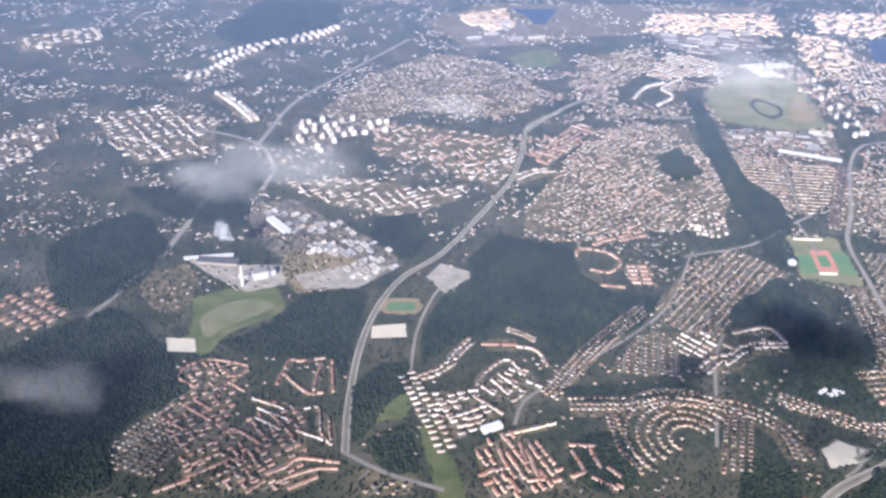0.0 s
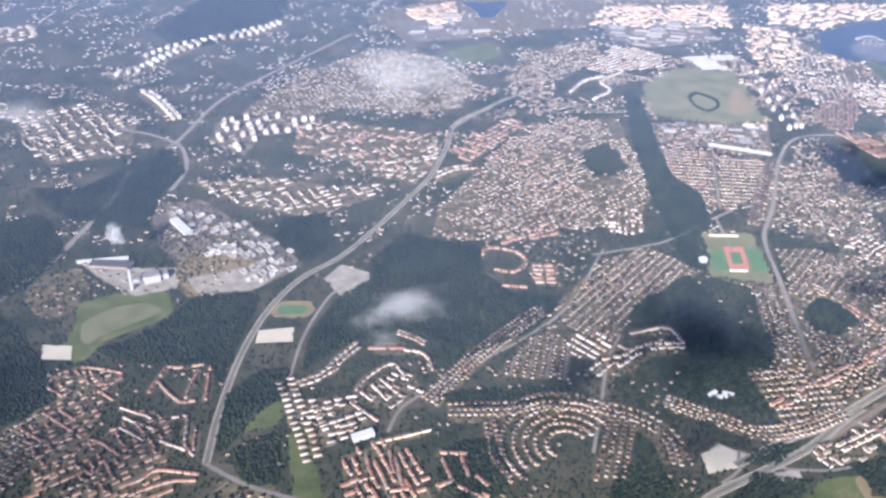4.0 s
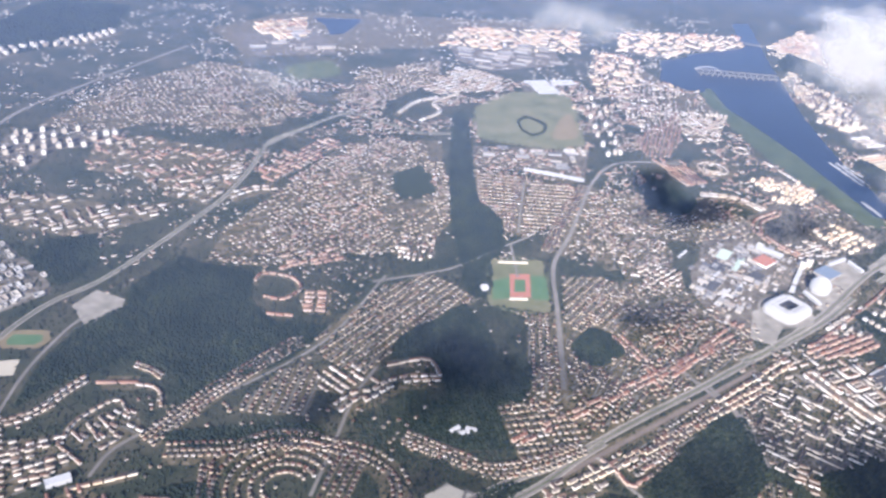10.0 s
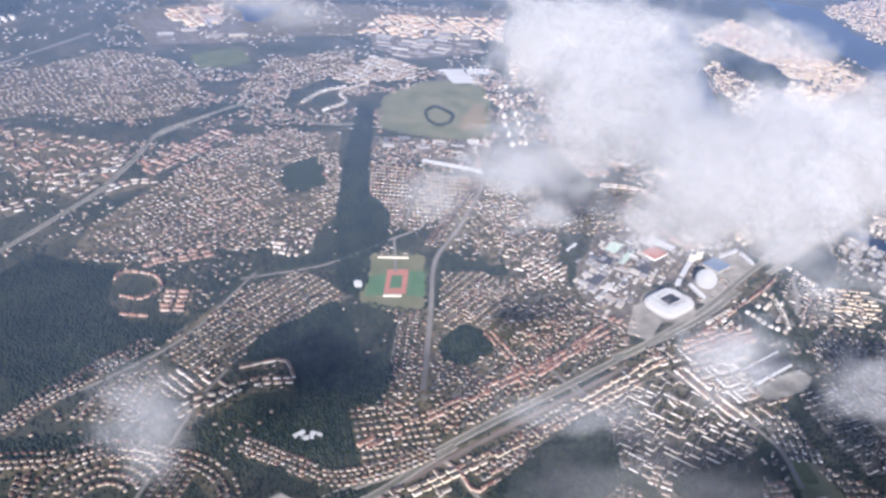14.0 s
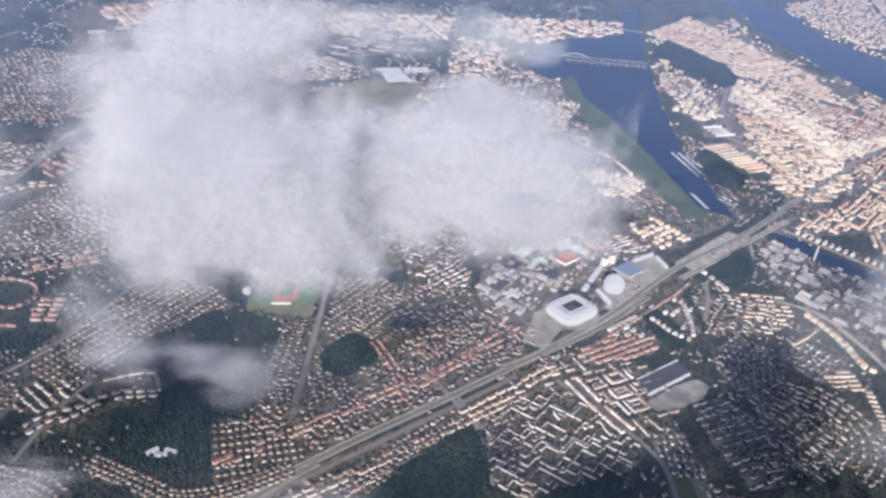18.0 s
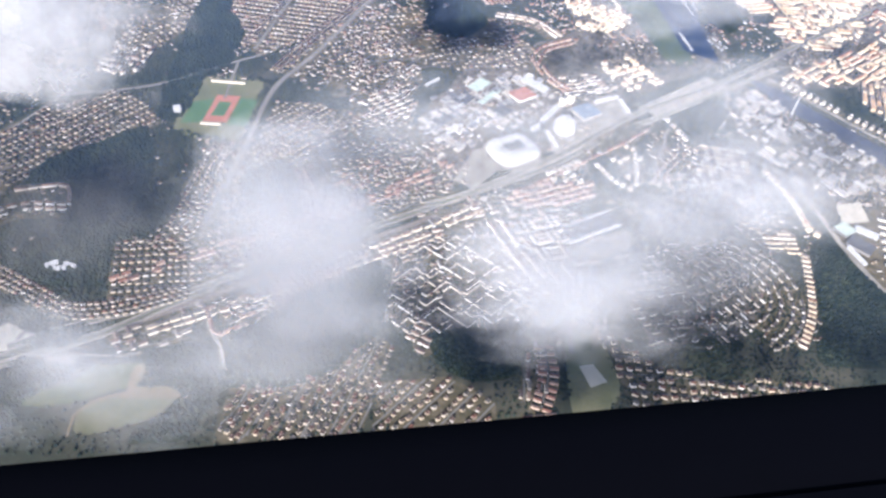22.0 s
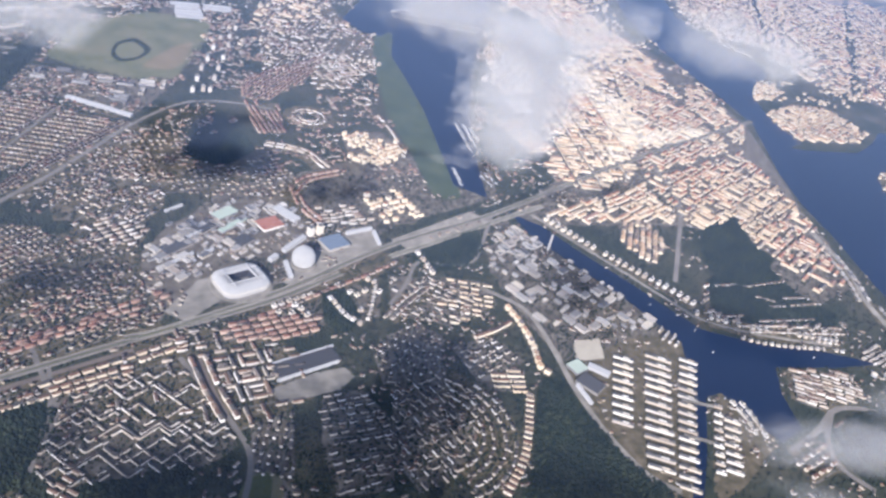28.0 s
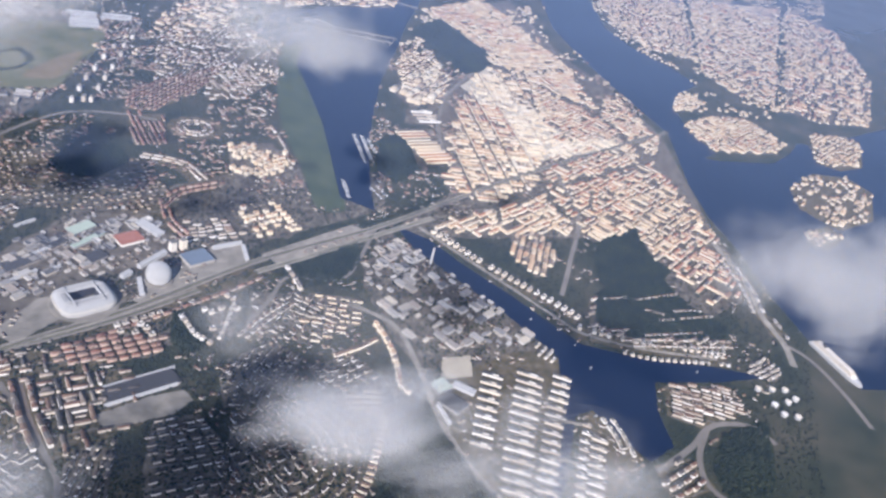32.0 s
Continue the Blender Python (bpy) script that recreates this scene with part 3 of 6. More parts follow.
WOODS = {
    "great": [(-261, 1044), (-204, 1022), (-210, 950), (-182, 896), (-114, 875), (-164, 814), (-226, 778), (-289, 751), (-297, 785), (-315, 811), (-356, 830), (-395, 813), (-432, 788), (-468, 759), (-455, 837), (-417, 912), (-370, 950), (-370, 996), (-310, 1075)],
    "gorge": [(-718, 827), (-670, 847), (-614, 918), (-555, 932), (-524, 922), (-544, 834), (-555, 779), (-566, 728), (-574, 775), (-602, 784), (-662, 790)],
    "west": [(-1002, 794), (-869, 916), (-826, 880), (-773, 805), (-741, 738), (-788, 700), (-813, 671), (-801, 597), (-920, 581)],
    "hill": [(-24, 845), (26, 873), (82, 911), (100, 852), (97, 795), (132, 773), (130, 739), (103, 699), (67, 694), (63, 627), (5, 631), (-52, 666), (11, 721), (10, 787), (-39, 799)],
    "belt": [(247, 1654), (282, 1655), (222, 1384), (192, 1239), (213, 1163), (189, 1059), (140, 1011), (105, 1014), (119, 1139), (161, 1334)],
    "knoll": [(204, 802), (245, 837), (274, 814), (271, 776), (225, 751), (199, 766)],
    "south": [(190, 553), (268, 592), (355, 636), (345, 546), (292, 511), (209, 499), (194, 514)],
    "ridge": [(907, 640), (938, 646), (956, 567), (967, 513), (1016, 442), (816, 451), (854, 523)],
    "circle": [(814, 916), (942, 990), (933, 934), (895, 889), (828, 871)],
    "height": [(1375, 1001), (1493, 1055), (1472, 969), (1484, 917), (1387, 850), (1322, 881)],
    "cape": [(1340, 2059), (1480, 2202), (1538, 1970), (1495, 1837), (1392, 1773), (1378, 1943)],
    "garden": [(1074, 1365), (1131, 1386), (1118, 1243), (1057, 1184), (1033, 1233)],
    "northwest": [(-937, 1148), (-873, 1188), (-809, 1069), (-838, 981), (-880, 924), (-937, 930), (-989, 1086)],
    "lakeside": [(-857, 2205), (-740, 2575), (-516, 2542), (-540, 2257), (-716, 2051)],
    "westwood": [(-830, 1275), (-720, 1431), (-669, 1329), (-697, 1243), (-709, 1128), (-825, 1166), (-913, 1282)],
    "strip": [(-501, 1137), (-429, 1150), (-416, 1067), (-461, 1005), (-510, 1075)],
    "under": [(203, 556), (329, 640), (365, 635), (350, 569), (296, 501), (244, 479), (174, 490)],
    "dark_grove": [(391, 534), (450, 537), (495, 519), (468, 471), (422, 468), (392, 491)],
    "fieldside": [(-54, 490), (-3, 538), (50, 519), (8, 483), (-1, 448), (-43, 453)],
    "fieldend": [(112, 513), (171, 536), (175, 493), (153, 431), (99, 431), (144, 476)],
    "parkside": [(417, 533), (487, 549), (490, 498), (454, 473), (423, 477)],
    "pond": [(-144, 557), (-110, 565), (-91, 535), (-113, 500), (-169, 507)],
    "stadiumwood": [(664, 822), (691, 846), (708, 774), (679, 742), (658, 764)],
    "bluff": [(517, 1251), (594, 1272), (615, 1212), (560, 1155), (497, 1177)],
    "bywood": [(-308, 617), (-251, 619), (-263, 547), (-312, 536), (-333, 578)],
    "roadside": [(-553, 727), (-515, 764), (-481, 760), (-488, 710), (-514, 693), (-543, 643), (-560, 637)],
    "crossing": [(-543, 635), (-495, 655), (-490, 589), (-524, 585)],
    "seam": [(-315, 697), (-240, 700), (-149, 693), (-139, 664), (-198, 668), (-284, 671)],
    "sportswood": [(101, 998), (162, 1044), (136, 948), (117, 919), (96, 936)],
    "headland": [(1300, 854), (1383, 901), (1452, 919), (1458, 823), (1496, 764), (1475, 737), (1319, 744), (1263, 770)],
    "valley": [(-5, 553), (14, 568), (50, 576), (67, 567), (27, 545)],
    "bankside": [(111, 533), (149, 541), (176, 528), (170, 500), (149, 490), (113, 502)],
    "southbank": [(-56, 496), (-15, 515), (29, 521), (55, 518), (21, 498), (-11, 485), (-32, 469), (-55, 466)],
    "mount": [(1333, 548), (1419, 564), (1342, 451), (1275, 440), (1277, 494)],
}
BOULEVARD = [(1356, 1680), (1489, 1835), (1463, 1701), (1511, 1516), (1495, 1413), (1689, 1447), (1654, 1398), (1442, 1327), (1344, 1267), (1392, 1413), (1389, 1604)]
FIELDS = [
    ("meadow", M_GRASS, [(-760, 832), (-757, 851), (-754, 887), (-763, 927), (-743, 938), (-717, 949), (-671, 942), (-651, 950), (-639, 915), (-634, 890), (-650, 877), (-684, 858), (-709, 841), (-723, 810), (-736, 801), (-746, 813)]),
    ("meadow_mown", M_MEADOW, [(-744, 886), (-712, 915), (-676, 921), (-649, 902), (-685, 873), (-715, 856), (-728, 838), (-740, 849)]),
    ("knoll_rough", M_GARDEN, [(-835, 953), (-825, 1001), (-779, 1019), (-759, 973), (-765, 913), (-797, 897)]),
    ("works_yard", M_CONCRETE, [(-782, 1035), (-736, 1038), (-701, 1012), (-645, 1007), (-636, 954), (-690, 939), (-743, 986)]),
    ("works_waste", M_DRY, [(-644, 991), (-630, 1053), (-551, 1029), (-517, 994), (-608, 931), (-627, 939)]),
    ("track_oval", M_DRY, [(-510, 887), (-501, 906), (-456, 902), (-451, 881), (-465, 866), (-505, 870)]),
    ("track_infield", M_PITCH, [(-501, 886), (-495, 898), (-462, 894), (-460, 882), (-468, 874), (-498, 877)]),
    ("plain", M_MEADOW, [(315, 1709), (442, 1816), (576, 1781), (494, 1478), (409, 1458), (269, 1525)]),
    ("heath", M_DRY, [(435, 1518), (488, 1623), (531, 1666), (523, 1606), (493, 1518)]),
    ("sports_ground", M_MEADOW, [(155, 1030), (237, 1017), (201, 876), (119, 905)]),
    ("shore_meadow", M_SHORE, [(902, 1558), (955, 1837), (1020, 1852), (995, 1609), (991, 1465), (957, 1225), (944, 1085), (896, 1089), (894, 1238), (885, 1371)]),
    ("boulevard", M_GRAVEL, BOULEVARD),
    ("pitch", M_PITCH, [(142, 967), (171, 976), (153, 919), (127, 918)]),
    ("pitch_east", M_PITCH, [(205, 976), (227, 971), (210, 908), (186, 913)]),
    ("running_track", M_TRACK, [(173, 984), (204, 981), (185, 918), (154, 920)]),
    ("infield", M_PITCH, [(176, 968), (192, 966), (182, 933), (165, 934)]),
    ("plain_rough", M_FOREST_FLOOR, [(387, 1622), (421, 1657), (452, 1606), (429, 1550), (395, 1531), (379, 1562)]),
    ("plain_inner", M_MEADOW, [(393, 1615), (418, 1636), (439, 1595), (425, 1559), (400, 1546), (387, 1572)]),
    ("arena_square", M_CONCRETE, [(615, 846), (673, 926), (733, 980), (765, 986), (767, 936), (698, 886), (636, 831)]),
    ("exhibition_yard", M_CONCRETE, [(724, 969), (764, 981), (761, 932), (723, 919)]),
    ("lawn", M_GRASS, [(-545, 702), (-489, 705), (-495, 668), (-544, 660)]),
    ("park", M_MEADOW, [(539, 523), (573, 529), (574, 447), (547, 417), (513, 420)]),
    ("paddock", M_GRASS, [(-1, 484), (12, 493), (41, 501), (61, 518), (80, 521), (108, 520), (107, 510), (98, 495), (92, 491), (67, 484), (52, 479), (24, 478)]),
    ("paddock_south", M_MEADOW, [(55, 449), (56, 465), (64, 475), (82, 481), (105, 481), (146, 477), (135, 463), (106, 451), (66, 443)]),
    ("sand_run", M_DRY, [(99, 514), (110, 520), (110, 503), (105, 492), (146, 489), (150, 475), (92, 480), (95, 487)]),
    ("lorry_yard", M_CONCRETE, [(-46, 547), (-45, 557), (-35, 575), (-20, 583), (-8, 572), (-5, 558), (-15, 550), (-37, 545)]),
    ("lorry_apron", M_CONCRETE, [(17, 534), (48, 538), (46, 525), (24, 521)]),
    ("common", M_GRASS, [(531, 506), (543, 525), (565, 530), (559, 496)]),
    ("verge", M_GRASS, [(-483, 654), (-464, 660), (-447, 539), (-474, 542)]),
    ("allotment", M_FOREST_FLOOR, [(51, 1338), (123, 1386), (120, 1265), (56, 1246)]),
    ("clearing", M_GRASS, [(-99, 1990), (15, 2044), (31, 1934), (-79, 1886)]),
    ("gravelyard", M_GRAVEL, [(-46, 570), (-19, 580), (3, 564), (-8, 547), (-50, 542)]),
    ("sandfield", M_GRAVEL, [(-784, 843), (-747, 837), (-742, 809), (-777, 814)]),
    ("carpark", M_CONCRETE, [(-438, 957), (-412, 992), (-373, 966), (-376, 936), (-414, 905)]),
    ("arena_forecourt", M_CONCRETE, [(457, 795), (495, 845), (530, 858), (541, 816), (492, 767)]),
    ("fair_ground", M_TOWN, [(440, 907), (474, 976), (564, 1050), (634, 1063), (680, 971), (646, 913), (536, 890), (468, 789), (443, 834)]),
    ("station_yard", M_CONCRETE, [(788, 952), (944, 1040), (976, 1016), (809, 930)]),
    ("dock_quarter", M_GARDEN, [(1031, 697), (1100, 724), (1149, 717), (1177, 689), (1026, 442), (980, 475), (956, 615), (951, 656)]),
    ("dock_island", M_GARDEN, [(1146, 593), (1178, 601), (1188, 520), (1160, 495), (1086, 451), (1054, 455)]),
    ("dock_square", M_GRAVEL, [(991, 716), (1034, 720), (1022, 680), (977, 676)]),
    ("depot_yard", M_CONCRETE, [(576, 648), (633, 673), (669, 680), (677, 663), (655, 643), (588, 625)]),
    ("bandy_ground", M_GRAVEL, [(-523, 844), (-478, 846), (-480, 816), (-526, 818)]),
    ("lower_yard", M_CONCRETE, [(-627, 975), (-550, 998), (-485, 991), (-532, 937), (-608, 937)]),
    ("ball_field", M_GRAVEL, [(538, 477), (554, 478), (562, 454), (542, 449)]),
]
ROADS = [
    ("road_expressway", M_ASPHALT, 4.4, [(-566, 619), (-559, 698), (-541, 799), (-512, 888), (-470, 960), (-410, 1016), (-352, 1097), (-295, 1185), (-243, 1272), (-198, 1387), (-156, 1515), (-71, 1592)]),
    ("road_expressway_north", M_ASPHALT, 5, [(-166, 1492), (-97, 1570), (15, 1664), (91, 1602), (154, 1549), (250, 1549)]),
    ("road_west", M_ASPHALT, 4.5, [(-895, 882), (-861, 955), (-817, 1054), (-776, 1229), (-760, 1359), (-702, 1456), (-643, 1661), (-553, 1818), (-417, 2027), (-337, 2149)]),
    ("road_loop", M_ASPHALT, 4, [(-685, 1253), (-670, 1341), (-695, 1442), (-760, 1501), (-828, 1534)]),
    ("road_trunk", M_ASPHALT, 5, [(-16, 550), (58, 579), (111, 594), (218, 643), (323, 688), (435, 738), (589, 804), (698, 867)]),
    ("railway", M_RAIL, 3, [(28, 542), (119, 581), (219, 625), (323, 671), (434, 720)]),
    ("road_trunk_north", M_ASPHALT, 5.2, [(424, 739), (473, 757), (613, 828), (784, 937), (983, 1034), (1185, 1153), (1441, 1300), (1863, 1519)]),
    ("road_bridge_ramp", M_CONCRETE, 5, [(777, 908), (870, 955), (973, 1008), (1091, 1068)]),
    ("road_trunk_south", M_ASPHALT, 5.2, [(-116, 478), (-67, 509), (-40, 521), (17, 541), (78, 565), (132, 596), (173, 617)]),
    ("road_slip", M_ASPHALT, 1.8, [(-42, 528), (-14, 544), (-2, 570), (27, 542), (80, 531), (106, 533)]),
    ("road_ride", M_DRY, 1.2, [(50, 443), (53, 465), (67, 479), (97, 486), (107, 489)]),
    ("road_mill", M_CONCRETE, 2.4, [(155, 596), (164, 578), (172, 551), (179, 535), (182, 513), (186, 492)]),
    ("road_headland", M_CONCRETE, 6, [(1645, 1015), (1628, 887), (1589, 791), (1577, 719), (1554, 667)]),
    ("road_headland_inner", M_ASPHALT, 3, [(1405, 794), (1402, 739), (1395, 687)]),
    ("road_point", M_ASPHALT, 4, [(1577, 719), (1599, 678), (1598, 602), (1587, 534)]),
    ("road_avenue", M_ASPHALT, 3.5, [(160, 713), (189, 804), (213, 881), (251, 1002), (321, 1107), (431, 1288), (514, 1377), (594, 1389), (663, 1373)]),
    ("road_diagonal", M_ASPHALT, 2, [(-376, 642), (-355, 681), (-294, 724), (-125, 840), (-15, 996)]),
    ("road_foot", M_ASPHALT, 2, [(-483, 744), (-466, 826), (-437, 900), (-416, 933)]),
    ("road_south", M_ASPHALT, 2.5, [(-568, 620), (-524, 585), (-468, 556)]),
    ("road_cross", M_ASPHALT, 3, [(335, 545), (363, 627), (348, 676), (328, 734)]),
    ("road_parkway", M_ASPHALT, 2.5, [(-37, 981), (86, 1007), (191, 1068), (237, 1093)]),
    ("road_ring", M_ASPHALT, 3, [(751, 797), (788, 847), (817, 895), (868, 889), (909, 904), (983, 1034)]),
    ("road_quay", M_CONCRETE, 4, [(895, 835), (946, 783), (954, 700), (953, 625), (962, 548), (983, 486), (1012, 459)]),
    ("road_shore", M_CONCRETE, 3, [(1057, 1038), (1129, 917), (1195, 806), (1227, 758), (1306, 721), (1424, 691)]),
    ("road_loop_east", M_ASPHALT, 4, [(1200, 501), (1272, 533), (1314, 560), (1349, 566), (1390, 555), (1401, 523)]),
    ("road_loop_inner", M_ASPHALT, 4, [(1314, 560), (1270, 514), (1255, 469), (1277, 432)]),
    ("road_city", M_ASPHALT, 4, [(1426, 1782), (1301, 1616), (1227, 1454), (1200, 1334), (1208, 1253)]),
    ("road_main_street", M_ASPHALT, 4, [(1422, 1266), (1391, 1098), (1299, 946), (1236, 850)]),
    ("road_school", M_ASPHALT, 2, [(203, 1077), (183, 975)]),
    ("road_spine", M_ASPHALT, 2, [(-161, 585), (-127, 662), (-95, 735), (-62, 784)]),
    ("road_garden", M_ASPHALT, 2, [(227, 1110), (302, 1307)]),
    ("road_centre", M_ASPHALT, 2.5, [(347, 553), (357, 647), (349, 701)]),
    ("road_market", M_RAIL, 3, [(503, 701), (514, 655), (531, 604)]),
    ("road_valley", M_ASPHALT, 3, [(483, 705), (532, 602), (547, 552), (535, 493)]),
]
ISLES = [[(2037, 1256), (2183, 1340), (2286, 1328), (2299, 1254), (2169, 1117), (2021, 1070), (1987, 1160)], [(2314, 1503), (2479, 1597), (2560, 1567), (2407, 1395), (2301, 1365), (2253, 1401)], [(1919, 1065), (2004, 1087), (2013, 1041), (1917, 993), (1882, 1012)]]
YARDS = {"works_yard", "works_waste", "lower_yard", "arena_square", "arena_forecourt", "exhibition_yard", "station_yard", "dock_square", "knoll_rough", "dock_quarter", "dock_island", "fair_ground", "boulevard"}
for poly in (*WATERS.values(), *WOODS.values(), *(f[2] for f in FIELDS if f[0] not in YARDS)):
    stamp(poly)
for poly in ISLES:
    stamp(poly, taken=False)
for _, _, half, line in ROADS:
    stamp(line, half + 2.5)
ARENA, GLOBE = (561, 842), (648, 887)
stamp([ARENA, (ARENA[0] + 1, ARENA[1])], 47)
stamp([GLOBE, (GLOBE[0] + 1, GLOBE[1])], 24)

# ---- ground and cover ----
bm = bmesh.new()
bmesh.ops.create_grid(bm, x_segments=40, y_segments=40, size=6500)
bmesh.ops.translate(bm, verts=bm.verts, vec=(1400, 3000, 0))
setting("ground", bm, M_GROUND, "dark green and olive ground under the whole town", "ground")
DISTRICTS = [[(806, 991), (1013, 1090), (1038, 1191), (980, 1293), (892, 1259), (709, 1156), (560, 1088), (447, 919), (454, 822), (526, 799), (665, 872)],
             [(1016, 1034), (1177, 1180), (1190, 1341), (1243, 1600), (1429, 1817), (1519, 2289), (1841, 2531), (1795, 1999), (1835, 1766), (1824, 1492), (1746, 1261), (1649, 991), (1628, 850), (1481, 789), (1406, 881), (1371, 1017), (1173, 1008), (1066, 1003)],
             [(993, 1035), (1043, 954), (1122, 821), (1140, 728), (1101, 694), (961, 677), (932, 770), (922, 890)],
             [(-719, 1204), (-631, 1217), (-485, 1023), (-469, 990), (-547, 939), (-610, 959), (-677, 1073)],
             [(-280, 2325), (-43, 2542), (857, 2500), (727, 2174), (411, 2209), (44, 2130), (-196, 2066)],
             [(246, 1480), (492, 1448), (434, 1326), (219, 1371)]]
for k, poly in enumerate(DISTRICTS):
    setting("pavement_%d" % (k + 1), flat_patch(poly, 0.05 + 0.0006 * k), M_GARDEN if k == 4 else M_TOWN, "grey-brown built-up ground between the houses", "ground")
for k, (name, poly) in enumerate(WATERS.items()):
    setting(name, flat_patch(poly, 0.15 + 0.012 * k), M_WATER, "deep blue open water", "water")
for k, poly in enumerate(ISLES):
    setting("ground_island_%d" % (k + 1), flat_patch(poly, 0.6), M_GARDEN, "wooded island rising from the harbour", "island")
    fill("town", poly, 35 + 20 * k, 17, 13, 11, 6, 6, 0.25, 0.35, cross=0.4)
for k, poly in enumerate(WOODS.values()):
    setting("ground_wood_%d" % (k + 1), flat_patch(rounded(poly), 0.08 + 0.0009 * k), M_FOREST_FLOOR, "dark floor of the woods", "ground")
for k, (name, mat, poly) in enumerate(FIELDS):
    setting("ground_" + name, flat_patch(rounded(poly) if mat in (M_MEADOW, M_SHORE, M_DRY, M_GRASS, M_FOREST_FLOOR, M_GARDEN) else poly, 0.12 + 0.0012 * k), mat, "open " + mat.name.replace("_", " ") + " among the houses and woods", "field")
for k, (name, mat, half, line) in enumerate(ROADS):
    setting(name, strip(line, half, 0.22 + 0.005 * k), mat, "pale grey " + ("railway bed of ballast" if name == "railway" else "road with worn surface"), "road")

q = 0
for name, mat, half, line in ROADS:
    if half in (4.4, 5, 5.2):
        for shift, wide, cover, what in ((0, 0.6, M_GRASS, "narrow grass strip between the two carriageways"), (half - 0.6, 0.25, M_GRAVEL, "pale hard shoulder along the road"), (0.6 - half, 0.25, M_GRAVEL, "pale hard shoulder along the road")):
            q += 1
            setting("road_strip_%d" % q, strip(line, wide, 0.46 + 0.004 * q, shift=shift), cover, what, "road strip")

# ---- the houses: where they stand ----
# curved garden suburb round its small green
HUB = (-186, 600)
for radius in (22, 34, 46, 58, 71, 84):
    along("villa", arc(HUB, radius, 20, 215, 20), 6.0, (0,), 4.2, 3.4, 1.9)
for k in (-12, -2, 8, 18):
    a, b = (-114, 635), (-158, 548)
    along("villa", [(a[0] + k, a[1]), (b[0] + k, b[1])], 6.0, (0,), 4.2, 3.4, 1.9)
along("villa", [(-306, 666), (-239, 660), (-187, 666), (-134, 650), (-94, 628), (-74, 596), (-77, 558)], 6, (-4, 4, 14), 4.2, 3.4, 1.9)
along("villa", [(-261, 647), (-264, 601), (-252, 563)], 6, (-5, 5), 4.2, 3.4, 1.9)
along("villa", [(-53, 657), (2, 614), (34, 592), (85, 594), (144, 612)], 6, (-9, -3, 4, 10), 4.2, 3.4, 1.9)
fill("villa", [(63, 692), (143, 700), (164, 618), (132, 596), (67, 596)], 1, 5.8, 8.5, 4.2, 3.4, 1.9, 0.05, 0.02)
along("villa", [(-325, 685), (-260, 755), (-196, 811), (-147, 849)], 5.6, (-9, -3, 4, 11), 4.0, 3.4, 1.9)
fill("villa", [(-240, 723), (-184, 787), (-149, 806), (-131, 770), (-155, 703)], 69, 5.6, 8.5, 4.0, 3.4, 1.9, 0.08, 0.04)
fill("villa", [(-132, 857), (-41, 949), (50, 1002), (108, 920), (41, 871), (-24, 845), (-47, 794), (-92, 766), (-122, 803)], 43, 5.6, 8.8, 4.2, 3.4, 1.9, 0.07, 0.04)
fill("villa", [(162, 872), (211, 882), (155, 703), (113, 709)], -108, 6, 8, 4.2, 3.4, 1.9, 0.06, 0.04)
fill("villa", [(253, 969), (316, 964), (342, 914), (282, 833), (221, 826), (214, 853)], 42, 5.8, 8.6, 4.2, 3.4, 1.9, 0.08, 0.05)
fill("villa", [(177, 756), (282, 793), (387, 836), (469, 773), (351, 713), (249, 660), (165, 622), (155, 693)], 54, 6.2, 8.8, 4.2, 3.4, 1.9, 0.15, 0.06, turn=8)
fill("villa", [(342, 914), (408, 877), (492, 797), (457, 768), (364, 824), (290, 832)], 20, 6.4, 9, 4.2, 3.4, 1.9, 0.2, 0.1, turn=15)
fill("villa", [(210, 1358), (307, 1325), (247, 1172), (208, 1110), (181, 1196)], -14, 5.2, 11.5, 4.6, 4, 2, 0.03, 0.01)
fill("villa", [(317, 1310), (397, 1282), (332, 1167), (236, 1089), (221, 1104)], -12, 5.2, 11.5, 4.6, 4, 2, 0.03, 0.01)
along("terrace", [(212, 1114), (268, 1236), (305, 1317)], 9, (0, 7), 7.5, 3.4, 2.2)
along("villa", [(267, 1036), (335, 1146), (427, 1276)], 5.5, (8, 15, 23), 4.4, 3.6, 2)
fill("villa", [(373, 1165), (490, 1159), (441, 987), (331, 979), (318, 1032)], 60, 6.2, 9, 4.2, 3.4, 1.9, 0.15, 0.08, turn=10)
fill("villa", [(-162, 1277), (-15, 1497), (187, 1510), (126, 1158), (52, 1060), (-61, 1060), (-193, 1037), (-272, 1060), (-242, 1161)], 35, 6.4, 8.4, 4.4, 3.6, 2, 0.22, 0.05, turn=20, cross=0.3)
fill("villa", [(-593, 1593), (-476, 1834), (-288, 2022), (-139, 1946), (-72, 1773), (-132, 1596), (-245, 1571), (-384, 1612), (-479, 1555)], 20, 7.2, 9.5, 4.6, 3.8, 2, 0.22, 0.06, turn=25, cross=0.3)
fill("villa", [(-12, 1754), (89, 1959), (312, 2067), (282, 1926), (141, 1759), (59, 1720)], 30, 8, 10.5, 5, 4, 2.2, 0.2, 0.06, turn=20)
fill("villa", [(144, 745), (235, 896), (337, 951), (433, 926), (471, 779), (368, 710), (263, 669), (161, 634)], 35, 6.2, 9, 4.3, 3.5, 1.9, 0.2, 0.08, turn=18, cross=0.2)
fill("villa", [(167, 596), (196, 601), (343, 665), (346, 643), (257, 597), (182, 560)], 24, 6, 9, 4.2, 3.4, 1.9, 0.1, 0.05)
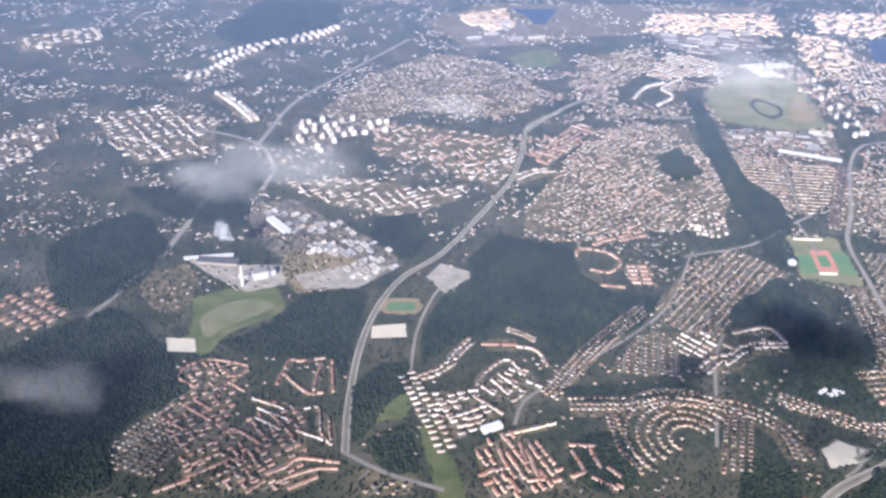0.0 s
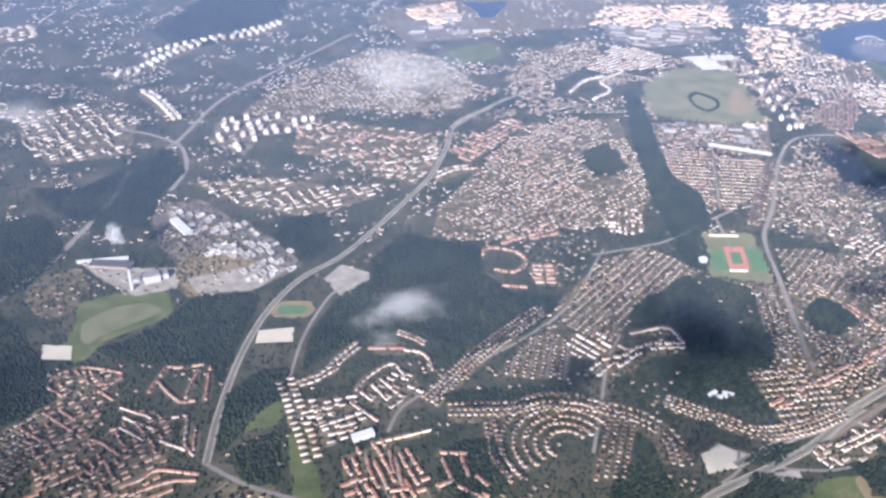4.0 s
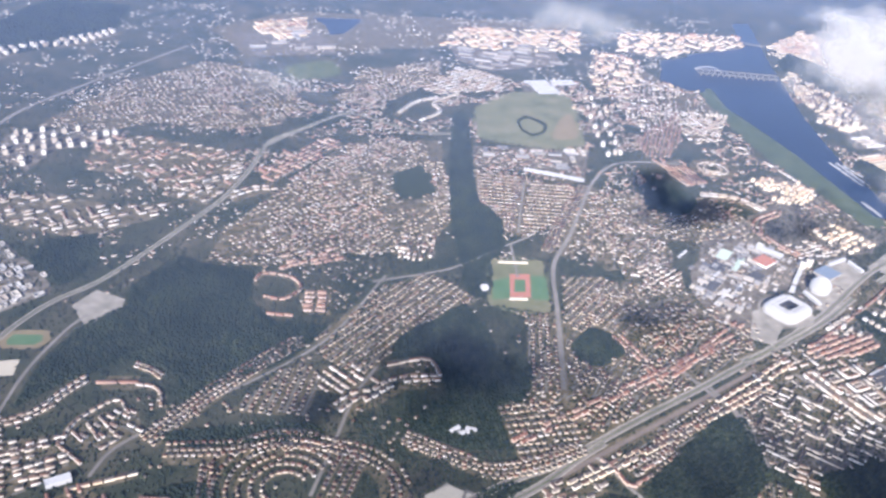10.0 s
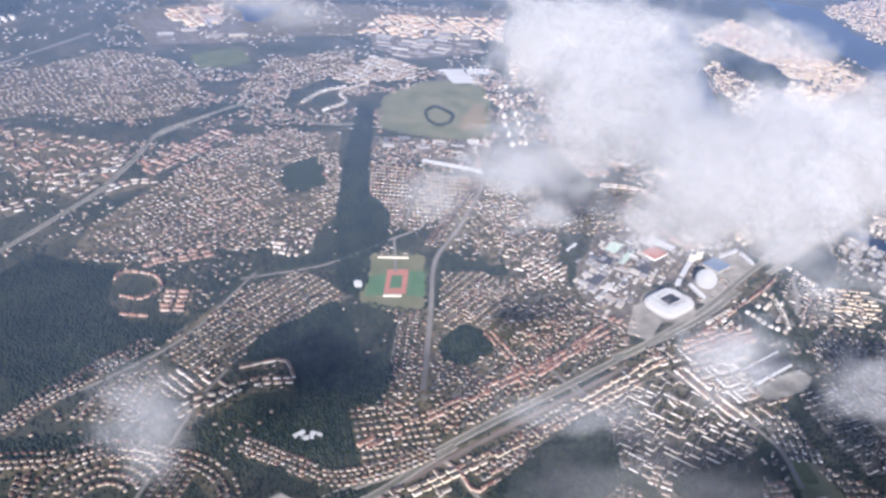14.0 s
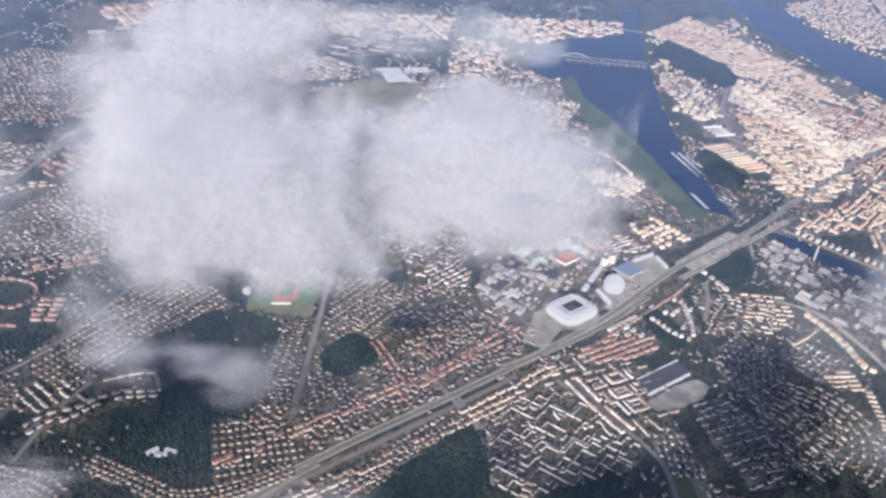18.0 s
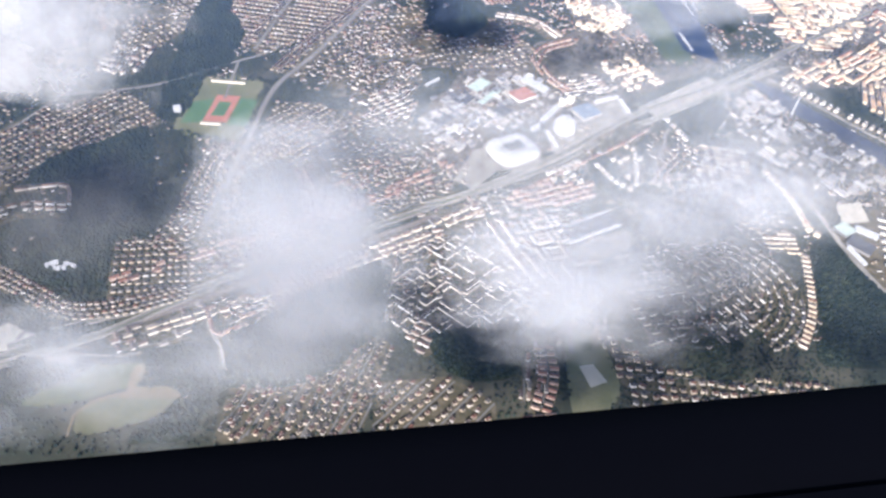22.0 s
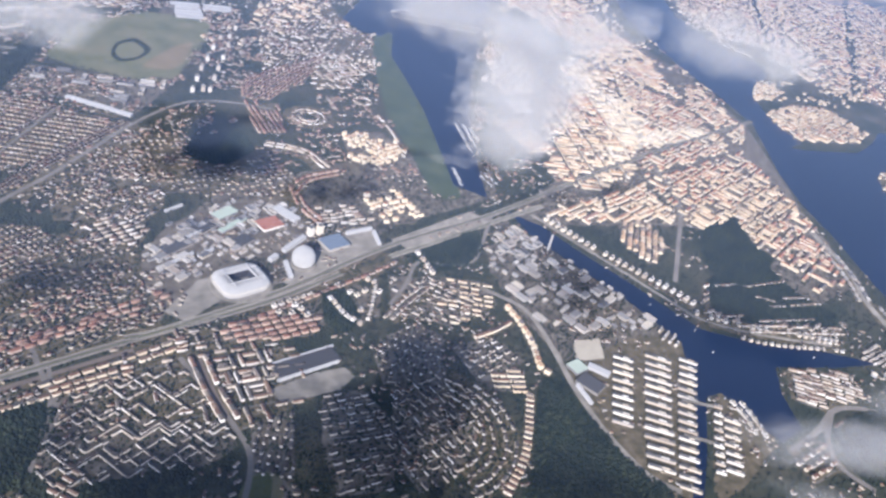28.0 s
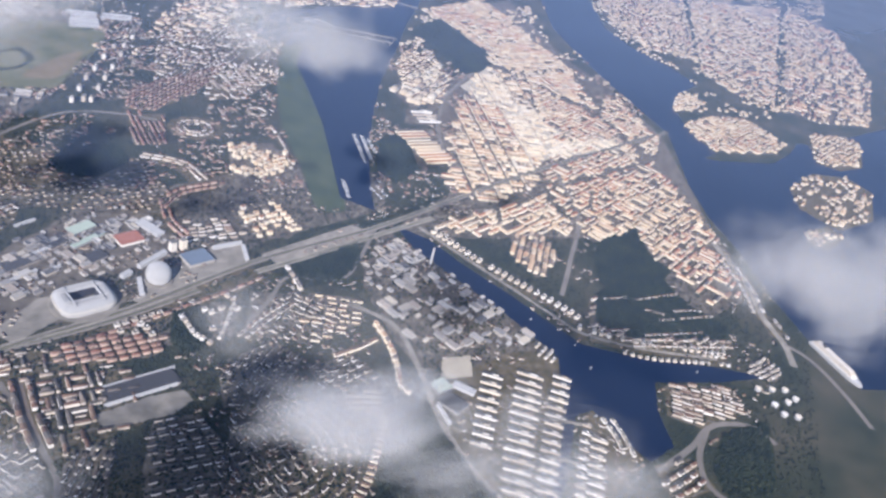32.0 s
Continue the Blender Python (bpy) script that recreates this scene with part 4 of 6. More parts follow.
fill("villa", [(338, 1250), (465, 1246), (626, 1224), (694, 1078), (603, 1039), (494, 1064), (392, 1026), (275, 1081)], 15, 6.6, 9.4, 4.4, 3.6, 2, 0.2, 0.1, turn=20)
fill("villa", [(185, 472), (297, 495), (315, 465), (285, 410), (173, 423)], 55, 6.2, 8.8, 4.2, 3.4, 1.9, 0.15, 0.06, turn=10)
fill("villa", [(123, 754), (213, 769), (242, 729), (175, 638), (102, 687)], 40, 6.2, 8.8, 4.2, 3.4, 1.9, 0.15, 0.06, turn=10)

# estates of three-storey slabs
# the estate in the bend: rows square to the street, a double row up the slope, arcs round long bars
along("slab", [(-489, 743), (-481, 711), (-473, 678), (-465, 647), (-458, 611)], 10, (-6, 7), 9, 4, 3.4, square=True)
for line in ([(-476, 733), (-453, 741), (-430, 759)], [(-433, 759), (-415, 783), (-397, 802)]):
    along("slab", line, 9, (-4, 4), 7.5, 4, 3.4)
along("brick_slab", [(-380, 790), (-341, 786)], 24, (0,), 23, 4, 3.6)
along("villa", [(-349, 822), (-332, 811), (-316, 795)], 5, (-3, 3), 4, 3.4, 2)
along("slab", [(-342, 783), (-322, 774), (-314, 757), (-313, 737)], 10, (0,), 9, 4, 3.4)
along("slab", [(-410, 699), (-400, 726), (-382, 745), (-360, 757), (-346, 733)], 9, (0,), 8, 4, 3.4)
for line in ([(-379, 735), (-358, 702)], [(-389, 725), (-370, 690)], [(-400, 709), (-380, 683)], [(-373, 678), (-350, 696)], [(-410, 689), (-388, 664)]):
    along("slab", line, 11, (0,), 10, 4, 3.4, check=False)
for line in ([(-466, 684), (-418, 696)], [(-454, 658), (-413, 672)], [(-444, 644), (-413, 650)], [(-462, 674), (-442, 679)], [(-426, 657), (-412, 660)]):
    along("slab", line, 10, (0,), 9.4, 4, 3.4)
along("cream_slab", [(-396, 626), (-366, 632), (-330, 640)], 11, (0,), 10, 4, 3.4)
for line in ([(-402, 610), (-397, 576)], [(-393, 600), (-384, 565)], [(-400, 564), (-392, 544)], [(-377, 616), (-375, 578)], [(-371, 598), (-368, 565)], [(-386, 559), (-366, 559)]):
    along("brick_slab", line, 10, (0,), 9.5, 4.2, 3.6)
for line in ([(-328, 606), (-299, 599)], [(-323, 597), (-318, 564)], [(-302, 595), (-300, 572)], [(-335, 558), (-318, 564)], [(-311, 555), (-288, 535)], [(-290, 565), (-281, 552)]):
    along("brick_slab", line, 10, (0,), 9.5, 4.2, 3.6)
fill("slab", [(-466, 706), (-404, 712), (-394, 655), (-448, 622)], 16, 14, 10, 8.5, 4, 3.4, 0.08, 0.15)
fill("slab", [(-398, 712), (-372, 742), (-338, 742), (-330, 700), (-370, 676)], -40, 14, 9, 9, 4, 3.4, 0.08, 0.2)
fill("brick_slab", [(-428, 612), (-378, 628), (-346, 602), (-340, 545), (-424, 538)], -72, 13, 9.5, 9.5, 4, 3.6, 0.1, 0.2, cross=0.2)
fill("brick_slab", [(-322, 606), (-284, 602), (-262, 548), (-312, 534)], -35, 13, 10, 9, 4, 3.6, 0.1, 0.25, cross=0.3)
for line in ([(-757, 761), (-750, 781), (-728, 791), (-705, 787), (-675, 775)], [(-757, 759), (-735, 741)], [(-719, 780), (-712, 760)], [(-675, 773), (-687, 758), (-699, 759)],
             [(-709, 717), (-699, 745), (-681, 731)], [(-749, 715), (-702, 674)], [(-704, 712), (-721, 696)], [(-702, 674), (-730, 667)], [(-714, 702), (-734, 719)]):
    along("brick_slab", line, 6.6, (0,), 6.4, 3.2, 2.6)
for line in ([(-641, 737), (-634, 760), (-627, 781), (-615, 779), (-577, 782)], [(-576, 775), (-576, 714)], [(-589, 772), (-598, 726)], [(-634, 756), (-606, 719), (-590, 717)]):
    along("brick_slab", line, 7.6, (0,), 7, 3.6, 2.9)
for line in ([(-704, 645), (-688, 666), (-654, 640)], [(-701, 634), (-677, 617), (-671, 630)], [(-725, 601), (-703, 612), (-680, 625)], [(-756, 584), (-723, 596)], [(-724, 617), (-699, 630)], [(-772, 696), (-737, 669)], [(-767, 701), (-757, 714)]):
    along("brick_slab", line, 7.6, (0,), 7.2, 3.2, 2.8)
for line in ([(-648, 595), (-630, 603), (-613, 614), (-575, 605)], [(-640, 583), (-602, 597), (-574, 596)], [(-623, 574), (-596, 587)], [(-666, 573), (-646, 589)]):
    along("brick_slab", line, 8.4, (0,), 7.8, 3.6, 2.8)
for line in ([(-668, 716), (-626, 691)], [(-661, 698), (-627, 676)], [(-609, 693), (-593, 691), (-591, 651), (-581, 633)], [(-629, 664), (-590, 641)], [(-582, 679), (-581, 638)], [(-666, 686), (-635, 661)]):
    along("slab", line, 9.2, (0,), 8.4, 3.2, 2.8)
fill("brick_slab", [(-762, 768), (-735, 790), (-690, 782), (-686, 640), (-730, 596), (-764, 700)], 35, 12, 9.5, 7.5, 3.2, 2.6, 0.12, 0.25, cross=0.3)
fill("brick_slab", [(-690, 664), (-640, 712), (-606, 690), (-604, 575), (-690, 572)], 30, 12, 9.5, 7.5, 3.2, 2.6, 0.12, 0.25, cross=0.3)
fill("villa", [(-813, 646), (-799, 679), (-774, 705), (-740, 671), (-738, 638), (-762, 600), (-801, 621)], 59, 4.6, 7, 3.6, 2.9, 1.7, 0.1, 0.05)
fill("villa", [(-656, 625), (-669, 594), (-704, 578), (-726, 580), (-717, 592)], 33, 5.6, 8, 3.8, 3, 1.8, 0.1, 0.1)
fill("villa", [(-557, 590), (-523, 602), (-489, 575), (-501, 553), (-551, 558)], 40, 6, 8, 4, 3.2, 2, 0.2, 0.12, turn=15, cross=0.3)
along("slab", [(-48, 785), (3, 790), (14, 753)], 15, (0,), 15, 4.5, 3.8)
along("slab", [(-83, 723), (-39, 749), (6, 749)], 12, (0, 9), 9, 5, 4)
along("slab", [(-117, 707), (-96, 725), (-76, 727)], 11, (0, 12), 9, 4.4, 4)
fill("slab", [(-130, 792), (-88, 799), (-65, 757), (-108, 736), (-146, 751)], -53, 16, 11, 13, 4.2, 3.6, 0.08, 0.1)
along("brick_slab", [(-205, 985), (-193, 1014), (-155, 1003), (-141, 972), (-165, 946), (-194, 955)], 11, (0,), 9, 4.2, 3.6)
fill("brick_slab", [(-144, 972), (-99, 961), (-107, 899), (-144, 909)], -9, 17, 11, 13, 5, 4, 0.04, 0.05)
fill("brick_slab", [(-176, 1069), (-75, 1087), (-62, 1043), (-162, 1027)], 20, 17, 10, 14, 4.6, 4, 0.1, 0.1)
along("brick_slab", [(-191, 913), (-159, 904)], 12, (0,), 11, 4, 3.4)
fill("slab", [(16, 1108), (85, 1112), (69, 1033), (5, 1038)], 70, 13, 11, 10, 5, 5.5, 0.12, 0.1, cross=0.4)
fill("brick_slab", [(-479, 1540), (-377, 1533), (-205, 1448), (-236, 1319), (-323, 1278), (-399, 1356), (-481, 1387)], 40, 24, 19, 16, 4.4, 3.8, 0.25, 0.2, cross=0.4)
fill("slab", [(-479, 1540), (-377, 1533), (-205, 1448), (-236, 1319), (-323, 1278), (-399, 1356), (-481, 1387)], 20, 19, 15, 12, 4, 3.4, 0.3, 0.3, cross=0.4)
fill("slab", [(-655, 1282), (-521, 1294), (-405, 1240), (-326, 1256), (-351, 1194), (-457, 1139), (-575, 1192)], 25, 20, 14, 15, 4.6, 3.8, 0.15, 0.12, cross=0.3)
fill("tower", [(-644, 1452), (-636, 1550), (-547, 1575), (-421, 1566), (-435, 1507), (-545, 1472), (-573, 1382)], 15, 22, 22, 8.5, 8.5, 13, 0.2, 0.1)
fill("slab", [(-343, 1280), (-209, 1421), (-218, 1330), (-278, 1241)], 40, 18, 14, 14, 6, 4.5, 0.15, 0.1)
fill("brick_slab", [(-188, 1369), (-56, 1526), (-15, 1497), (-119, 1367), (-170, 1310)], 45, 18, 12, 15, 5, 4, 0.12, 0.1, cross=0.2)
along("slab", [(-240, 1259), (-199, 1289), (-161, 1294)], 15, (0, 12), 12, 5, 4)
along("tower", [(-898, 1837), (-836, 1872), (-785, 1975), (-701, 2087), (-590, 2158), (-517, 2264)], 25, (0, 14), 9, 9, 12)
along("tower", [(-848, 1956), (-793, 2043), (-676, 2135), (-577, 2211)], 25, (0,), 9, 9, 12)
along("tower", [(-810, 1740), (-758, 1652), (-719, 1565)], 14, (0, 12), 8, 8, 10)
fill("slab", [(-1039, 1622), (-921, 1678), (-792, 1575), (-777, 1410), (-906, 1371), (-980, 1476)], 30, 22, 17, 15, 5, 4.4, 0.2, 0.15, cross=0.4)
fill("slab", [(-1353, 2185), (-1174, 2284), (-1127, 2152), (-1305, 2042)], 20, 24, 18, 15, 5, 5, 0.2, 0.2)
fill("slab", [(-1188, 1521), (-1114, 1590), (-1074, 1515), (-1109, 1388), (-1140, 1366)], 25, 20, 15, 14, 5, 4, 0.2, 0.12, cross=0.3)
fill("brick_slab", [(-1012, 949), (-956, 979), (-906, 953), (-930, 877), (-990, 877)], 49, 17, 13, 14, 4.4, 3.6, 0.1, 0.06)
fill("villa", [(-960, 1121), (-905, 1135), (-869, 993), (-946, 1030)], 50, 9, 8, 6, 4, 2.4, 0.1, 0.08)
# white zigzag ranges and their neighbours by the plain
along("tall_slab", [(117, 1652), (175, 1730), (242, 1770)], 17, (0,), 17, 6, 6.5, check=False)
along("tall_slab", [(167, 1619), (221, 1671), (221, 1732), (295, 1795)], 17, (0,), 17, 6, 6.5, check=False)
fill("slab", [(205, 1819), (346, 2012), (447, 1936), (416, 1827), (297, 1803)], 35, 24, 14, 20, 5.5, 5, 0.08, 0.06)
# pairs of tower blocks beside the plain
for q in [(590, 1699), (626, 1766), (572, 1638), (603, 1658), (557, 1575), (588, 1588), (543, 1527), (575, 1532), (533, 1474), (565, 1483), (523, 1422), (554, 1430), (542, 1430), (609, 1711)]:
    place("tower", q[0], q[1], radians(77), 8, 9, 13, False)
fill("slab", [(671, 1729), (802, 1933), (866, 1896), (845, 1711), (745, 1562), (662, 1543)], 67, 20, 15, 15, 4.8, 4.4, 0.14, 0.25, cross=0.2)
fill("brick_slab", [(620, 1506), (755, 1624), (812, 1670), (737, 1504), (658, 1411), (606, 1413)], 58, 16, 9, 13, 4.4, 4, 0.1, 0.08)
fill("slab", [(765, 1689), (866, 1683), (919, 1633), (828, 1496), (756, 1481)], 20, 15, 11, 12, 4.6, 4.2, 0.15, 0.1, cross=0.4)
along("tower", [(867, 1658), (891, 1652), (916, 1645), (933, 1637)], 11, (0,), 7.5, 7.5, 9)
OVAL = (726, 1351)
along("slab", arc(OVAL, 30, 0, 360, 24), 12, (0, 12), 9, 4.6, 4.2)
along("slab", arc((846, 1441), 17, 0, 350, 20), 9, (0,), 8.6, 3.4, 4)
fill("brick_slab", [(614, 1391), (678, 1402), (673, 1286), (621, 1268)], -79, 22, 9, 19, 4.4, 4, 0.06, 0.05)
fill("cream_tower", [(776, 1290), (856, 1313), (887, 1240), (846, 1183), (773, 1176)], 40, 11.5, 10.5, 7.5, 7, 8.5, 0.25, 0.1, turn=12)
along("slab", [(862, 1386), (877, 1305), (876, 1217)], 14, (0,), 11, 5, 5)
along("brick_slab", [(657, 1074), (687, 1120), (743, 1147)], 13, (-7, 5), 12, 4.4, 5)
along("brick_slab", [(658, 1082), (664, 1033), (684, 994)], 13, (0, 10), 10, 4.4, 5)
fill("cream_tower", [(764, 1082), (834, 1097), (865, 1029), (836, 995), (782, 1000)], 20, 13, 12, 8, 6.5, 7, 0.25, 0.12, turn=12)
fill("slab", [(682, 1034), (739, 1054), (773, 999), (690, 979)], 15, 14, 9, 11, 4.6, 5, 0.15, 0.08)
along("slab", [(636, 1229), (692, 1212), (722, 1160)], 18, (0, 10), 16, 5, 5)
fill("slab", [(373, 964), (400, 1001), (451, 961), (436, 920), (395, 925)], 30, 15, 10, 12, 4.8, 4.5, 0.1, 0.1)
# along the trunk road
along("brick_slab", [(78, 616), (232, 682), (340, 727), (457, 779)], 12, (11, 20), 10, 5, 4)
along("cream_slab", [(103, 567), (205, 605), (323, 653), (431, 697)], 12, (-6, -14), 10, 5, 4)
along("brick_slab", [(303, 707), (355, 736), (423, 779), (474, 811)], 15, (6, 16), 13, 5, 4.4)
along("cream_slab", [(341, 654), (414, 688), (491, 727)], 15, (-2, 9), 12, 5, 4.4)
along("brick_slab", [(552, 777), (626, 816), (747, 886), (777, 908)], 14, (-14,), 12, 4.6, 4)
along("tower", [(595, 799), (658, 828), (691, 846), (725, 860), (747, 847)], 11, (-6,), 6.5, 6, 6)
along("tower", [(673, 810), (686, 775), (704, 757)], 10, (0,), 6.5, 6, 6)
along("tower", [(744, 853), (731, 809), (713, 763)], 10, (0,), 6.5, 6, 6)
fill("brick_slab", [(520, 751), (593, 776), (653, 775), (643, 737), (581, 729), (529, 726)], 17, 13, 10, 10.5, 5.6, 4.6, 0.05, 0.05)
along("slab", [(503, 701), (514, 655), (531, 604)], 9.5, (-8, 8), 9, 6, 5.5)
blocks("slab", [(514, 697), (586, 714), (585, 648), (546, 624), (529, 642)], -78, 26, 20, 5, 5, 5.5)
# brick maze estate of long low ranges
zigzag("low_range", [(360, 646), (414, 672), (450, 684), (499, 680), (527, 609), (536, 569), (511, 548), (417, 533), (363, 533), (351, 558)], -5, 12.5, (12, 17, 24, 34), 2.8, 3.2)
fill("grey_slab", [(634, 636), (681, 642), (704, 596), (686, 496), (628, 495), (620, 554)], 13, 14, 12, 9, 3.1, 2.7, 0.14, 0.14)
fill("grey_slab", [(721, 729), (781, 761), (810, 727), (777, 665), (721, 668)], 60, 16, 11, 11, 3.1, 2.7, 0.14, 0.14)
BAND = (745, 575)
for radius in (62, 74, 88, 100):
    along("grey_slab", arc(BAND, radius, -75, 60, 20), 14, (0,), 9.5, 3.8, 3.4, drop=0.15)
fill("grey_slab", [(723, 649), (785, 665), (823, 624), (780, 516), (710, 493), (692, 547)], -67, 15, 12, 9.5, 3.1, 2.7, 0.14, 0.14, cross=0.2)
fill("cream_slab", [(840, 662), (890, 661), (879, 625), (833, 631)], -6, 22, 9, 20, 4.6, 4.5, 0.02, 0)
along("cream_slab", [(887, 620), (864, 566), (838, 518), (802, 476)], 9, (0,), 10, 5, 4.6, square=True)
along("tower", [(820, 923), (826, 895), (831, 867)], 8, (0,), 8, 6.5, 7)
fill("cream_slab", [(842, 861), (908, 848), (907, 795), (865, 771), (817, 749), (823, 796)], -15, 17, 12, 12, 4.4, 4.2, 0.12, 0.15)
along("cream_slab", [(849, 725), (887, 741), (915, 758)], 14, (0,), 14, 5, 5)
along("cream_tower", [(918, 789), (925, 752), (926, 712), (920, 668), (930, 652)], 12, (0,), 8, 7, 8)
along("slab", [(743, 762), (775, 797), (817, 834)], 11, (0, 9), 9, 4.4, 4)
# southern fringe
fill("villa", [(187, 482), (249, 496), (329, 538), (351, 522), (326, 470), (303, 412), (182, 425)], 61, 6.2, 9, 4.2, 3.4, 1.9, 0.1, 0.08, turn=8)
fill("villa", [(326, 476), (401, 476), (439, 440), (432, 398), (313, 411)], 40, 6.4, 9, 4.2, 3.4, 1.9, 0.12, 0.12, turn=12)
along("brick_slab", [(508, 510), (502, 468), (480, 423)], 9, (-6, 6), 9, 4, 3.6, square=True)
along("brick_slab", [(460, 419), (490, 419)], 12, (0,), 10, 4, 3.6)
fill("villa", [(580, 520), (625, 471), (679, 445), (795, 435), (829, 410), (723, 399), (575, 414)], -12, 8, 9, 5.6, 4, 2.6, 0.12, 0.08, turn=12)
fill("slab", [(487, 512), (512, 509), (493, 437), (464, 440)], -105, 12, 9, 10, 4, 3.4, 0.1, 0.08)
fill("slab", [(364, 566), (412, 540), (414, 505), (372, 503)], -38, 14, 9, 11, 4, 3.4, 0.08, 0.08)
fill("villa", [(254, 639), (342, 680), (343, 638), (263, 582), (219, 562), (200, 582)], 28, 6, 8.6, 4.2, 3.4, 1.9, 0.1, 0.05)
fill("grey_slab", [(708, 719), (799, 727), (790, 662), (708, 646)], 60, 15, 12, 7.5, 3.4, 3.4, 0.14, 0.08)
fill("grey_slab", [(811, 715), (882, 725), (903, 679), (828, 640)], 30, 16, 12, 9, 3.6, 3.6, 0.14, 0.08, cross=0.2)
fill("grey_slab", [(551, 600), (600, 615), (583, 496), (545, 485)], 70, 11, 9, 8, 3.6, 3.4, 0.14, 0.08)
fill("grey_slab", [(763, 865), (847, 851), (897, 798), (825, 750), (751, 775)], -41, 15, 12, 8.5, 3.4, 3.6, 0.14, 0.08, cross=0.15)
fill("brick_slab", [(294, 781), (360, 822), (434, 869), (448, 833), (369, 780), (299, 743)], 38, 12, 10, 8, 4, 3.2, 0.2, 0.2, cross=0.3)
along("brick_slab", [(274, 814), (287, 756), (288, 698)], 10, (-5, 5), 8, 4, 3.4)
fill("slab", [(416, 741), (571, 762), (621, 705), (626, 633), (528, 583), (401, 630)], 11, 20, 14, 13, 4, 3.8, 0.12, 0.2, cross=0.3)
fill("tower", [(579, 788), (700, 849), (747, 829), (731, 772), (640, 754)], 30, 14, 12, 7, 6, 6, 0.16, 0.15)
fill("slab", [(371, 1104), (480, 1138), (468, 1021), (404, 908), (348, 929)], 50, 13, 10, 10, 3.8, 3.6, 0.16, 0.1, cross=0.3)
# terraces and slabs on the headland by the harbour
for line in ([(1360, 836), (1454, 851)], [(1303, 839), (1347, 842)], [(1371, 809), (1399, 795)], [(1412, 806), (1480, 805)], [(1376, 784), (1481, 790)], [(1269, 762), (1310, 763)],
             [(1285, 738), (1326, 739), (1480, 728)], [(1288, 727), (1470, 715)], [(1332, 749), (1441, 751)]):
    along("slab", line, 11, (0,), 9, 3.6, 3.4)
along("tower", [(1270, 713), (1301, 699), (1345, 690), (1402, 682), (1439, 675)], 11, (0,), 5.5, 5.5, 4.5)
along("tower", [(1404, 700), (1442, 693)], 10, (0, 8), 5.5, 5.5, 4.5)
fill("dock_slab", [(1476, 681), (1508, 690), (1522, 658), (1495, 637), (1453, 650)], 20, 9, 8, 7, 5, 4.5, 0.1, 0.05)
fill("slab", [(1306, 633), (1405, 631), (1390, 583), (1311, 558), (1266, 587)], -30, 15, 8.5, 13, 3.4, 4, 0.08, 0.08)
along("hall", [(1629, 940), (1608, 854), (1583, 791)], 16, (-9, 10), 9, 6, 3)
along("hall", [(1595, 791), (1582, 733)], 14, (12,), 8, 5, 3)
# works and halls
fill("hall", [(-681, 1182), (-608, 1156), (-485, 1015), (-469, 990), (-532, 951), (-617, 1051)], -59, 18, 14, 13, 8, 3, 0.25, 0.25, cross=0.35)
fill("hall", [(-681, 1182), (-608, 1156), (-485, 1015), (-469, 990), (-532, 951), (-617, 1051)], -59, 12, 10, 7, 5, 2.4, 0.25, 0.6, cross=0.4)
a = (-652, 1123)
place("white_hall", a[0], a[1], radians(-59), 13, 56, 5, False)
fill("hall", [(454, 919), (499, 990), (601, 1075), (655, 1030), (629, 953), (547, 902), (488, 845), (458, 869)], 41, 22, 17, 14, 9, 3.4, 0.25, 0.25, cross=0.35)
fill("hall", [(454, 919), (499, 990), (601, 1075), (655, 1030), (629, 953), (547, 902), (488, 845), (458, 869)], 41, 10, 8, 6.5, 4, 2.6, 0.25, 0.4, cross=0.4)
fill("hall", [(933, 919), (1004, 1009), (1043, 954), (1122, 821), (1147, 741), (1021, 732), (962, 757), (934, 821)], -60, 24, 19, 17, 10, 4, 0.25, 0.3, cross=0.35)
fill("hall", [(933, 919), (1004, 1009), (1043, 954), (1122, 821), (1147, 741), (1021, 732), (962, 757), (934, 821)], -60, 13, 11, 9, 5, 3.2, 0.25, 0.5, cross=0.4)
fill("hall", [(258, 1480), (492, 1448), (444, 1352), (229, 1389)], -9, 34, 18, 25, 8, 4, 0.2, 0.25, cross=0.2)
along("white_hall", [(332, 1350), (415, 1306)], 40, (0,), 38, 9, 4)
fill("hall", [(-234, 2272), (6, 2352), (40, 2104), (-168, 2067)], 10, 58, 26, 44, 11, 6, 0.2, 0.3, cross=0.15)
fill("hall", [(373, 2201), (696, 2260), (654, 2042), (429, 1980), (359, 2070)], -21, 52, 20, 40, 7, 4, 0.2, 0.25, cross=0.1)
fill("white_hall", [(480, 1893), (603, 1899), (565, 1792), (462, 1789)], 5, 70, 20, 60, 11, 4, 0.03, 0)
fill("slab", [(71, 554), (110, 573), (147, 584), (155, 563), (146, 544), (85, 535)], 20, 12, 8, 9.5, 5, 3, 0.2, 0.12, cross=0.35)
along("brick_slab", [(159, 592), (167, 578), (172, 554), (183, 548)], 9, (0,), 8, 4, 3.6)
along("brick_slab", [(183, 551), (215, 566), (212, 574), (189, 566)], 9, (0,), 8, 4, 3.6)
fill("slab", [(190, 596), (227, 618), (265, 624), (249, 591), (212, 574)], 27, 8, 7, 5.5, 3.6, 2.6, 0.2, 0.15, cross=0.3)
place("white_hall", *(-403, 638), radians(18), 9, 24, 5, False)
place("white_hall", *(122, 944), 0.2, 9, 9, 7, False)
DEPOT = 21
place("dark_hall", *(623, 688), radians(DEPOT), 26, 80, 2.5, False)
place("white_hall", *(624, 674), radians(DEPOT), 2.5, 80, 3, False)
place("white_hall", *(622, 702), radians(DEPOT), 2.5, 80, 3, False)
